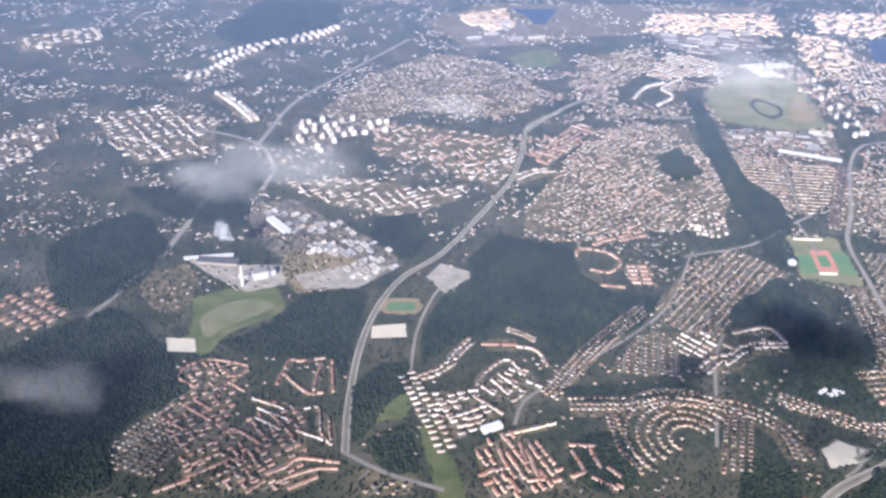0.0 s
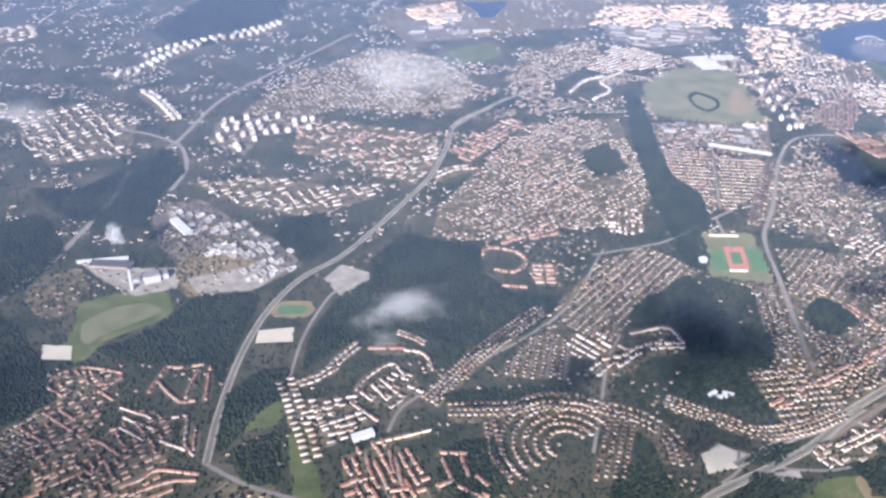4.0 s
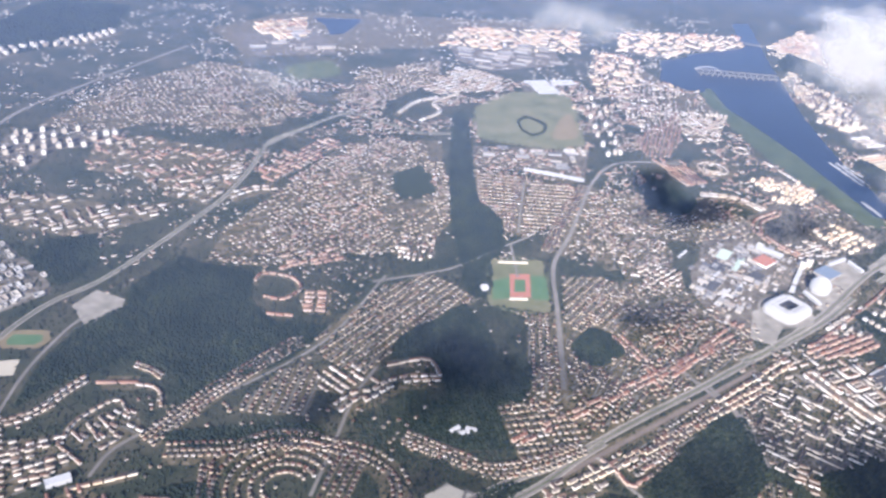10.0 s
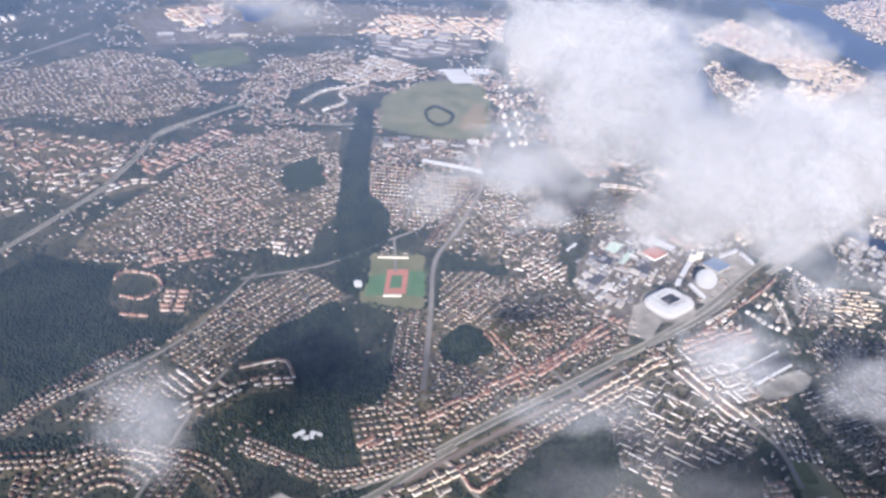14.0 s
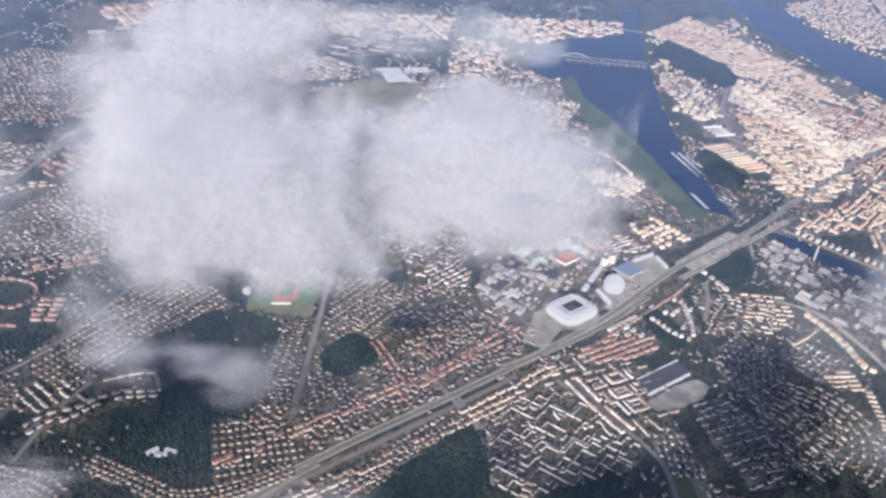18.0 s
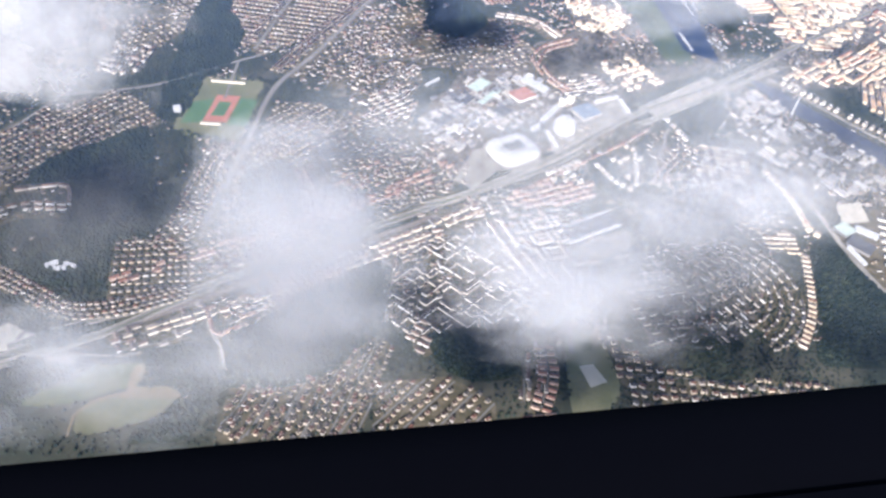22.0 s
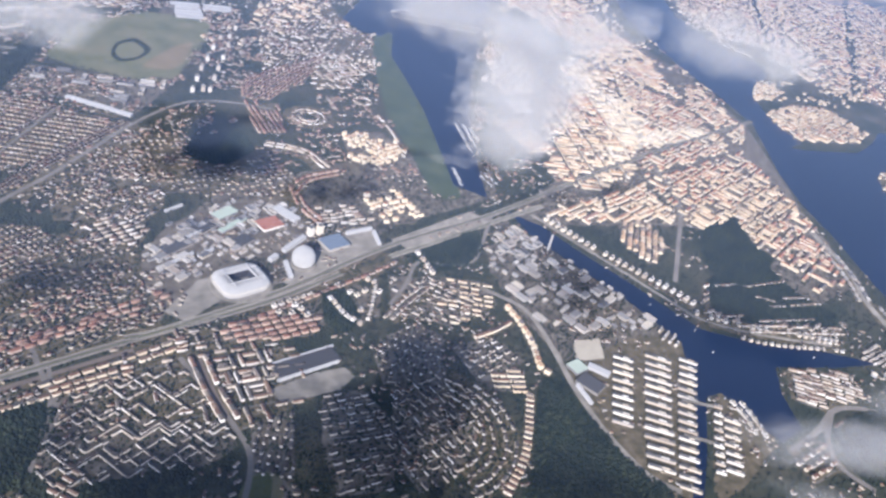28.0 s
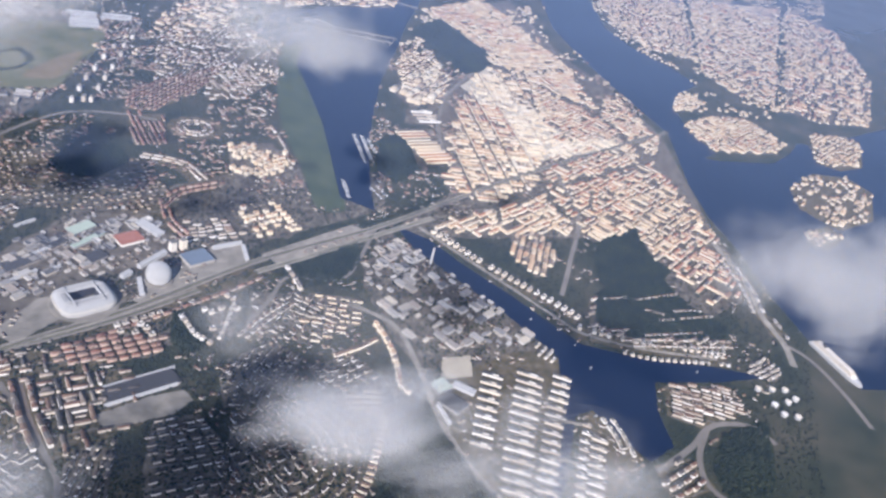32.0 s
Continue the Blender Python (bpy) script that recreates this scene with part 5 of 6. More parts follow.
place("blue_hall", *(700, 937), radians(25), 30, 36, 5, False)
place("white_hall", *(744, 971), radians(20), 5, 44, 4, False)
place("white_hall", *(767, 953), radians(-87), 5, 34, 4, False)
place("white_tower", *(669, 959), 0.5, 9, 9, 18, False)
place("white_tower", *(683, 963), 0.5, 9, 9, 20, False)
place("white_hall", *(642, 933), radians(46), 7, 50, 5, False)
place("white_hall", *(626, 872), radians(-85), 6, 36, 4, False)
place("white_hall", *(609, 898), radians(46), 7, 16, 5, False)
place("red_hall", *(613, 983), radians(27), 26, 34, 4, False)
place("white_hall", *(641, 1012), radians(-51), 14, 44, 4, False)
place("green_hall", *(552, 1007), radians(41), 18, 36, 4, False)
place("green_hall", *(561, 978), radians(44), 9, 50, 3, False)
place("dark_hall", *(523, 974), radians(46), 22, 36, 3, False)
place("dark_hall", *(484, 924), radians(39), 20, 44, 3, False)
place("dark_hall", *(570, 938), radians(41), 20, 30, 3, False)
for spot, size in (((482, 1018), 30), ((504, 949), 34), ((521, 909), 26), ((489, 895), 40)):
    place("white_hall", *spot, radians(39), 3.5, size, 3, False)
place("dark_hall", *(977, 632), radians(-54), 24, 32, 4, False)
place("white_hall", *(960, 615), radians(-82), 4, 34, 4, False)
place("green_hall", *(972, 663), 0.4, 20, 22, 4, False)
place("white_hall", *(1001, 656), radians(-41), 10, 30, 4, False)
for spot, l in (((188, 1015), 46), ((165, 914), 26)):
    place("sand_hall", *spot, radians(-8), 3, l, 2.4, False)
for spot, turn in (((8, 660), 0.5), ((16, 653), 0.0), ((26, 657), -0.5)):
    place("white_hall", *spot, turn, 4, 13, 3, False)
place("dark_hall", *(-735, 1021), radians(-12), 16, 60, 4, False)
place("white_hall", *(-750, 1035), radians(4), 4, 70, 4, False)
fill("hall", [(-602, 1141), (-554, 1133), (-485, 1039), (-467, 993), (-517, 950), (-559, 1030)], -58, 14, 12, 11, 6, 2.6, 0.2, 0.4, cross=0.3)
fill("hall", [(440, 907), (474, 976), (564, 1050), (634, 1063), (680, 971), (646, 913), (536, 890), (468, 789), (443, 834)], 39, 14, 11, 10, 5, 2.6, 0.25, 0.55, cross=0.4)
# the inner city and the new dock quarter
SOUTH_STREET = 31
blocks("town", [(1081, 1043), (1198, 1096), (1348, 1169), (1358, 1021), (1294, 1033), (1164, 1012)], SOUTH_STREET, 36, 22, 5.5, 5.5, 6.5, 0.08)
blocks("town", [(1367, 1181), (1706, 1338), (1680, 1142), (1658, 977), (1602, 854), (1505, 823), (1488, 936), (1389, 951), (1370, 1022)], SOUTH_STREET + 4, 33, 25, 5.5, 5.5, 6, 0.1)
blocks("town", [(1152, 1182), (1326, 1592), (1500, 1842), (1558, 1745), (1494, 1473), (1351, 1202), (1206, 1116)], SOUTH_STREET - 38, 34, 22, 6, 5.5, 6.5, 0.12)
blocks("town", [(1576, 1749), (1683, 1568), (1699, 1351), (1372, 1193), (1479, 1443)], SOUTH_STREET + 6, 30, 22, 5, 5.5, 6.5, 0.1)
blocks("town", [(1446, 2268), (1722, 2491), (1754, 2180), (1760, 1912), (1703, 1604), (1576, 1786), (1518, 1886), (1476, 1998)], SOUTH_STREET - 20, 36, 24, 6.5, 6, 6.5, 0.12)
blocks("town", [(1776, 1705), (1810, 1642), (1803, 1465), (1725, 1368), (1701, 1571)], SOUTH_STREET, 28, 20, 5, 5, 6, 0.1)
fill("town_red", [(1143, 1405), (1213, 1420), (1177, 1262), (1111, 1255)], 12, 66, 13, 60, 6, 6, 0.01, 0)
fill("town", [(1226, 1390), (1285, 1398), (1232, 1244), (1184, 1251)], 25, 34, 13, 28, 5, 6, 0.03, 0.02)
fill("town_cream", [(1228, 1722), (1349, 1821), (1289, 1602), (1189, 1523), (1169, 1611)], 52, 34, 20, 28, 11, 8, 0.1, 0.05, cross=0.25)
fill("tall_slab", [(1174, 1521), (1244, 1503), (1216, 1443), (1150, 1446)], 5, 60, 16, 52, 6, 6, 0.02, 0)
fill("cream_slab", [(1239, 1842), (1353, 1915), (1353, 1728), (1264, 1547), (1188, 1561)], 50, 20, 13, 16, 7, 7, 0.1, 0.08, cross=0.3)
along("tall_slab", [(1072, 1022), (1133, 925), (1207, 828), (1234, 785)], 12, (5,), 10, 6.5, 7, square=True)
fill("town", [(1214, 1021), (1279, 1033), (1276, 945), (1214, 895), (1194, 959)], 60, 18, 11, 14, 6, 6, 0.1, 0.1)
fill("slab", [(1285, 850), (1388, 835), (1447, 761), (1448, 706), (1307, 737), (1242, 765)], 25, 18, 11, 13, 4.8, 5, 0.12, 0.1)
along("tall_slab", [(1220, 763), (1299, 727), (1417, 697)], 11, (9,), 9, 6, 6, square=True)
along("dock_slab", [(1054, 687), (1019, 621), (989, 563)], 16, (0,), 27, 6.2, 4.6, square=True, drop=0)
along("dock_slab", [(1110, 688), (1049, 579), (998, 481)], 16, (0,), 37, 6.2, 4.6, square=True, drop=0)
along("dock_slab", [(1150, 671), (1091, 576), (1019, 451)], 16, (0,), 26, 6.2, 4.6, square=True, drop=0)
along("dock_slab", [(1146, 588), (1113, 536), (1078, 477)], 15, (0,), 12, 6.2, 4.6, square=True, drop=0)
along("dock_slab", [(1151, 562), (1122, 517), (1092, 467)], 15, (0,), 22, 6.2, 4.6, square=True, drop=0)
along("dock_slab", [(1180, 591), (1183, 560), (1179, 526)], 13, (0, -12), 11, 6.2, 4.6, drop=0)
fill("dock_slab", [(1141, 747), (1181, 740), (1160, 697), (1125, 711)], 40, 13, 10, 11, 5, 6, 0.06, 0)
fill("slab", [(1296, 644), (1407, 633), (1378, 588), (1294, 572), (1273, 595)], -23, 15, 10, 12, 5, 5, 0.1, 0.06)
fill("slab", [(1198, 510), (1257, 515), (1263, 468), (1194, 449)], 20, 15, 12, 11, 5, 5, 0.1, 0.06)
blocks("town", [(2301, 2736), (2864, 2975), (2363, 2124), (2218, 2180), (2176, 2379)], 62, 40, 28, 9, 7, 7, 0.3)
blocks("town", [(2907, 2993), (3491, 3074), (2423, 1783), (2316, 1842), (2310, 2014)], 35, 36, 26, 11, 7, 7, 0.35)
blocks("town", [(3543, 3094), (3608, 2811), (3167, 2131), (2714, 1680), (2514, 1684), (2436, 1746)], 48, 40, 30, 11, 7.5, 7, 0.35)
blocks("town", [(1918, 1562), (2064, 1639), (2208, 1647), (2224, 1497), (2136, 1437), (1947, 1426)], 30, 26, 20, 5, 5.5, 7, 0.08)
fill("town", [(2035, 1780), (2140, 1803), (2086, 1697), (1972, 1656)], 30, 14, 12, 10, 6, 7, 0.1, 0.1)
fill("town", [(2386, 1589), (2550, 1580), (2389, 1393), (2264, 1408)], 30, 16, 13, 12, 7, 7, 0.1, 0.1)
blocks("town", [(-168, 2397), (-13, 2458), (-16, 2272), (-100, 2218), (-157, 2306)], 20, 34, 22, 7, 7, 7, 0.05)
blocks("town", [(344, 2204), (447, 2402), (844, 2394), (748, 2162), (532, 2169)], 8, 50, 26, 11, 6, 7, 0.3)
blocks("town", [(802, 2189), (908, 2100), (797, 1812), (694, 1818), (662, 1863)], 65, 34, 26, 11, 6, 7, 0.3)
blocks("town", [(981, 2405), (1424, 2395), (1311, 2214), (1132, 2208), (1006, 2124), (880, 2186)], 30, 36, 28, 15, 7, 8, 0.4)
fill("slab", [(748, 2016), (878, 2073), (900, 1877), (991, 1748), (935, 1629), (707, 1593), (664, 1784)], 60, 22, 17, 14, 5, 4.6, 0.16, 0.3, cross=0.2)

# ---- everything between: mixed houses, thinner with distance ----
REST = [([(-1057, 596), (-1420, 1383), (-914, 1182), (326, 1014), (-24, 484)], 8.5, "villa", (4.2, 3.3, 1.9), 0.86),
        ([(-89, 614), (-168, 1110), (1443, 1165), (864, 512)], 8.5, "villa", (4.2, 3.3, 1.9), 0.86),
        ([(327, 527), (274, 938), (1050, 1131), (1868, 1045), (1283, 421)], 8.5, "villa", (4.2, 3.2, 2.0), 0.86),
        ([(327, 527), (274, 938), (1050, 1131), (1868, 1045), (1283, 421)], 13, "slab", (9, 3.2, 2.8), 0.88),
        ([(-168, 1110), (-284, 1827), (2206, 2025), (1422, 1142)], 13, "brick_slab", (10, 3.8, 3.2), 0.78),
        ([(-1227, 1133), (-1796, 1946), (890, 1869), (314, 996)], 9, "villa", (3.4, 2.8, 1.6), 0.7),
        ([(-168, 1110), (-284, 1827), (2206, 2025), (1422, 1142)], 9, "villa", (3.4, 2.8, 1.6), 0.7),
        ([(-1227, 1133), (-1796, 1946), (890, 1869), (314, 996)], 17, "slab", (10, 3.8, 3.2), 0.72),
        ([(-168, 1110), (-284, 1827), (2206, 2025), (1422, 1142)], 17, "slab", (10, 3.8, 3.2), 0.72),
        ([(-1631, 1660), (-2533, 2547), (1510, 2635), (902, 1721)], 17, "slab", (9, 4, 3), 0.72),
        ([(180, 1666), (1048, 1990), (4797, 4165), (2455, 1670)], 20, "town", (11, 6, 6), 0.45)]
GARDENS_DONE = len(GARDENS)
for poly, gap, style, (l, w, h), drop in REST:
    fill(style, poly, 30, gap * 0.8, gap, l * 0.85, w * 0.9, h * 0.75, 0.35, drop * 0.8, 3.0, turn=25, cross=0.4)

# ---- gardens and side streets ----
GROUND_OF = {"villa": M_GARDEN, "terrace": M_GARDEN, "slab": M_GARDEN, "brick_slab": M_GARDEN}
k = 0
for poly, style in GARDENS[:GARDENS_DONE]:
    if len(poly) < 12 or style != "villa":
        k += 1
        setting("ground_quarter_%d" % k, flat_patch(poly, 0.02 + 0.0004 * k), GROUND_OF.get(style, M_TOWN), "worn lawns and yards between the houses", "ground")
for q, (line, half) in enumerate(FRONTS):
    setting("ground_front_%d" % (q + 1), strip(line, half, 0.055 + 0.0003 * q), M_GARDEN, "worn lawns and yards along a row of houses", "ground")
bm = bmesh.new()
for line, inside in STREETS:
    open_way = inside & free(line) if len(line) else inside
    for i in range(len(line) - 1):
        if open_way[i] and open_way[i + 1]:
            a, d = line[i], line[i + 1] - line[i]
            n = np.array([-d[1], d[0]]) / max(1e-6, math.hypot(*d)) * 0.85
            e = a + d * 1.02
            bm.faces.new([bm.verts.new((*q, 0.1)) for q in (a - n, e - n, e + n, a + n)])
setting("road_side_streets", bm, M_STREET, "narrow pale side streets between the houses", "road")

# ---- the houses: how they are made ----
STYLES = {  # walls, roof, pitch of the roof (0: flat), label, category
    "villa": (M_VILLA, M_MIXROOF, 0.34, "small pale rendered villa with a tiled gable roof", "house"),
    "terrace": (M_VILLA, M_MIXROOF, 0.35, "row of pale terraced houses with a gable roof", "house"),
    "slab": (M_WHITE, M_SLABROOF, 0.22, "pale rendered apartment slab with a low gable roof", "apartment house"),
    "cream_slab": (M_CREAM, M_SLABROOF, 0.22, "cream rendered apartment slab with a low gable roof", "cream flats"),
    "brick_slab": (M_BRICK, M_TILE, 0.3, "ochre apartment slab under a red tiled roof", "red-roofed flats"),
    "tall_slab": (M_WHITE, M_FELT, 0.0, "tall white apartment range with a flat roof", "apartment range"),
    "dock_slab": (M_WHITE, M_FELT, 0.0, "white new apartment block with a flat roof by the canal", "apartment block"),
    "grey_slab": (M_WHITE, M_GREYROOF, 0.2, "narrow white apartment slab under a dark grey roof", "apartment house"),
    "town_cream": (M_CREAM, M_CREAMROOF, 0.15, "cream town house range with a pale roof", "town house"),
    "low_range": (M_WHITE, M_GREYROOF, 0.3, "long low range of flats round a green yard", "low flats"),
    "tower": (M_WHITE, M_FELT, 0.0, "white square tower block with a flat roof", "tower block"),
    "cream_tower": (M_CREAM, M_TOWNROOF, 0.2, "cream point block with a low hipped roof", "tower block"),
    "hall": (M_HALL, M_HALL, 0.0, "grey industrial hall with a wide flat roof", "hall"),
    "white_hall": (M_SHELL, M_SHELL, 0.0, "long white hall with a bright flat roof", "hall"),
    "dark_hall": (M_HALL, M_DARKROOF, 0.0, "large depot hall with a dark flat roof", "hall"),
    "white_tower": (M_WHITE, M_FELT, 0.0, "slim white hotel tower beside the spherical arena", "hotel tower"),
    "red_hall": (M_WHITE, M_TRACK, 0.0, "large hall with white walls and a red roof", "market hall"),
    "green_hall": (M_HALL, M_COPPER, 0.0, "hall with a pale green copper roof", "market hall"),
    "sand_hall": (M_CREAM, M_GRAVEL, 0.0, "long low sand-coloured grandstand beside the running track", "grandstand"),
    "blue_hall": (M_HALL, M_BLUEROOF, 0.0, "grey-blue square event hall beside the spherical arena", "event hall"),
    "town_red": (M_CREAM, M_REDROOF, 0.3, "old town house range with a red-brown roof", "town house"),
    "town": (M_CREAM, M_TOWNROOF, 0.3, "old town house range with a sheet-metal roof", "town house"),
}
UNIT_WALL = [(-0.5, -0.5, 0), (0.5, -0.5, 0), (0.5, 0.5, 0), (-0.5, 0.5, 0), (-0.5, -0.5, 1), (0.5, -0.5, 1), (0.5, 0.5, 1), (-0.5, 0.5, 1)]
BOX_FACES = [(0, 1, 5, 4), (1, 2, 6, 5), (2, 3, 7, 6), (3, 0, 4, 7), (4, 5, 6, 7)]
UNIT_GABLE = [(-0.52, -0.56, 0), (0.52, -0.56, 0), (0.52, 0.56, 0), (-0.52, 0.56, 0), (-0.52, 0, 1), (0.52, 0, 1)]
GABLE_FACES = [(0, 1, 5, 4), (2, 3, 4, 5), (1, 2, 5), (3, 0, 4), (3, 2, 1, 0)]
UNIT_FLAT = [(-0.51, -0.51, 0), (0.51, -0.51, 0), (0.51, 0.51, 0), (-0.51, 0.51, 0), (-0.51, -0.51, 1), (0.51, -0.51, 1), (0.51, 0.51, 1), (-0.51, 0.51, 1),
             (-0.47, -0.46, 1), (0.47, -0.46, 1), (0.47, 0.46, 1), (-0.47, 0.46, 1), (-0.47, -0.46, 0.4), (0.47, -0.46, 0.4), (0.47, 0.46, 0.4), (-0.47, 0.46, 0.4)]
FLAT_FACES = [(3, 2, 1, 0), (0, 1, 5, 4), (1, 2, 6, 5), (2, 3, 7, 6), (3, 0, 4, 7), (4, 5, 9, 8), (5, 6, 10, 9), (6, 7, 11, 10), (7, 4, 8, 11),
              (8, 9, 13, 12), (9, 10, 14, 13), (10, 11, 15, 14), (11, 8, 12, 15), (12, 13, 14, 15)]


def joined(name, unit, faces, rows, material, label, category):
    """Many alike bodies as one mesh: rows of x, y, z, angle and size."""
    U = np.array(unit)
    R = np.array(rows)
    c, s = np.cos(R[:, 3])[:, None], np.sin(R[:, 3])[:, None]
    lx, ly, lz = U[None, :, 0] * R[:, 4:5], U[None, :, 1] * R[:, 5:6], U[None, :, 2] * R[:, 6:7]
    V = np.stack([R[:, 0:1] + lx * c - ly * s, R[:, 1:2] + lx * s + ly * c, R[:, 2:3] + lz], 2).reshape(-1, 3)
    sizes = np.array([len(f) for f in faces])
    flat = np.concatenate([np.array(f) for f in faces])
    loops = (flat[None, :] + np.arange(len(R))[:, None] * len(U)).ravel()
    starts = np.concatenate([[0], np.cumsum(np.tile(sizes, len(R)))[:-1]])
    me = bpy.data.meshes.new(name)
    me.vertices.add(len(V))
    me.vertices.foreach_set("co", V.ravel())
    me.loops.add(len(loops))
    me.loops.foreach_set("vertex_index", loops)
    me.polygons.add(len(starts))
    me.polygons.foreach_set("loop_start", starts)
    me.update(calc_edges=True)
    me.materials.append(material)
    return tagged(new(name, me), label, category, kind="stuff")


UNITS = {}


def unit(kind, material):
    if (kind, material.name) not in UNITS:
        v, f = {"wall": (UNIT_WALL, BOX_FACES), "gable": (UNIT_GABLE, GABLE_FACES), "flat": (UNIT_FLAT, FLAT_FACES)}[kind]
        UNITS[kind, material.name] = mesh_of(kind, v, f, material)
    return UNITS[kind, material.name]


def building(style, x, y, ang, w, l, h):
    wall_m, roof_m, pitch, label, category = STYLES[style]
    root = tagged(new(category.replace(" ", "_").replace("-", "_")), label, category, group=style.replace("_", " ") + " quarter")
    root.location, root.rotation_euler = (x, y, 0), (0, 0, ang)
    wall = new("wall", unit("wall", wall_m))
    wall.parent, wall.scale = root, (l, w, h)
    roof = new("roof", unit("gable" if pitch else "flat", roof_m))
    roof.parent, roof.location = root, (0, 0, h)
    roof.scale = (l, w, max(0.5, w * pitch) if pitch else 0.5)
    if not pitch and style in ("tower", "tall_slab", "dock_slab"):
        top = new("lift_house", unit("wall", wall_m))
        top.parent, top.location, top.scale = roof, (0.12, 0, 0.4), (0.3, 0.35, 2.6)
    if style == "villa":
        stack = new("chimney", unit("wall", M_BRICK))
        stack.parent, stack.location, stack.scale = roof, (0.2, 0.3 / w, 0.5), (0.4 / l, 0.4 / w, 0.5 + 0.5 / roof.scale.z)
    return root


LIMIT = {"villa": 300, "slab": 200, "grey_slab": 100, "brick_slab": 200, "town": 120, "town_red": 110, "town_cream": 70, "tower": 110}
for style, rows in STOCK.items():
    rows.sort(key=lambda r: r[1] + 0.1 * abs(r[0] - 400))
    cut = LIMIT.get(style, 150)
    for row in rows[:cut]:
        building(style, *row)
    rest = rows[cut:]
    if rest:
        wall_m, roof_m, pitch, label, category = STYLES[style]
        name = style if style not in ("slab", "grey_slab", "town", "town_red", "town_cream") else style + "_houses"
        joined(name + "_walls", UNIT_WALL, BOX_FACES, [(x, y, 0, a, l, w, h) for x, y, a, w, l, h in rest], wall_m, "walls of many " + label.split(" with")[0] + "s farther off", category)
        joined(name + "_roofs", UNIT_GABLE if pitch else UNIT_FLAT, GABLE_FACES if pitch else FLAT_FACES, [(x, y, h, a, l, w, max(0.5, w * pitch) if pitch else 0.5) for x, y, a, w, l, h in rest], roof_m, "roofs of many houses farther off", category)


# ---- trees ----
def crowns(name, xy, size, label):
    """Leafy crowns, each an uneven lump of its own."""
    n = len(xy)
    k = 5
    ang = np.arange(k) * 2 * math.pi / k
    base = [(0, 0, 1)]
    base += [(math.cos(a) * 0.62, math.sin(a) * 0.62, 0.72) for a in ang]
    base += [(math.cos(a + 0.5), math.sin(a + 0.5), 0.12) for a in ang]
    faces = [(0, 1 + i, 1 + (i + 1) % k) for i in range(k)]
    for lo in (1,):
        for i in range(k):
            j = (i + 1) % k
            faces += [(lo + i, lo + k + i, lo + j), (lo + j, lo + k + i, lo + k + j)]
    U = np.array(base)
    s = size * rng.uniform(0.65, 1.35, (n, 1))
    hgt = s * rng.uniform(0.9, 1.7, (n, 1))
    jig = rng.uniform(0.7, 1.3, (n, len(U)))
    turn = rng.uniform(0, 6.28, (n, 1))
    X = (U[None, :, 0] * np.cos(turn) - U[None, :, 1] * np.sin(turn)) * s * jig
    Y = (U[None, :, 0] * np.sin(turn) + U[None, :, 1] * np.cos(turn)) * s * jig
    Z = U[None, :, 2] * hgt * rng.uniform(0.85, 1.15, (n, len(U)))
    V = np.stack([xy[:, 0:1] + X, xy[:, 1:2] + Y, np.maximum(Z, 0)], 2).reshape(-1, 3)
    F = np.array(faces)
    loops = (F.ravel()[None, :] + np.arange(n)[:, None] * len(U)).ravel()
    me = bpy.data.meshes.new(name)
    me.vertices.add(len(V))
    me.vertices.foreach_set("co", V.ravel())
    me.loops.add(len(loops))
    me.loops.foreach_set("vertex_index", loops)
    me.polygons.add(len(loops) // 3)
    me.polygons.foreach_set("loop_start", np.arange(0, len(loops), 3))
    me.update(calc_edges=True)
    me.materials.append(M_LEAF)
    return tagged(new(name, me), label, "woods", kind="stuff")


def scatter(poly, gap):
    P = np.array(poly, float)
    lo, hi = P.min(0), P.max(0)
    X, Y = np.meshgrid(np.arange(lo[0], hi[0], gap), np.arange(lo[1], hi[1], gap))
    xy = np.stack([X.ravel(), Y.ravel()], 1) + rng.uniform(-0.55, 0.55, (X.size, 2)) * gap
    return xy[within(poly, xy)] if len(xy) else xy


for name, poly in WOODS.items():
    far = np.array(poly).mean(0)[1] > 1500
    crowns("woods", scatter(poly, 5.0 if far else 3.3), 3.0 if far else 2.0, "dense dark green wood with uneven crowns")
lone = []
for name, _, poly in FIELDS:
    if name in YARDS - {"knoll_rough", "works_waste"}:
        stamp(poly)
BUILT = MASK.copy()
MASK[:] = False
for poly, _ in GARDENS[:GARDENS_DONE]:
    stamp(poly)
for line, half in FRONTS:
    stamp(line, half)
QUARTERS, MASK[:] = MASK.copy(), BUILT
for poly, gap in (([(-1057, 596), (-1420, 1383), (-914, 1182), (326, 1014), (-24, 484)], 4.6), ([(-89, 614), (-168, 1110), (1443, 1165), (744, 376)], 4.6), ([(327, 527), (270, 964), (1868, 1045), (1380, 395)], 5.0), ([(-137, 706), (388, 671), (334, 392), (-81, 440)], 4.6), ([(463, 576), (951, 547), (837, 367), (434, 408)], 5.0),
                  ([(-1227, 1133), (-1796, 1946), (890, 1869), (314, 996)], 6.4), ([(-168, 1110), (-284, 1827), (2206, 2025), (1422, 1142)], 6.6)):
    xy = scatter(poly, gap)
    xy = xy[free(xy, 1.0)]
    MASK[:] = QUARTERS
    thin = rng.random(len(xy)) < np.where(free(xy), 0.62, 0.42)
    MASK[:] = BUILT
    xy = xy[thin]
    xy = [q for q in xy if (int(q[0] // CELL), int(q[1] // CELL)) not in TAKEN]
    lone += xy
crowns("garden_trees", np.array(lone), 1.55, "garden and street trees between the houses")


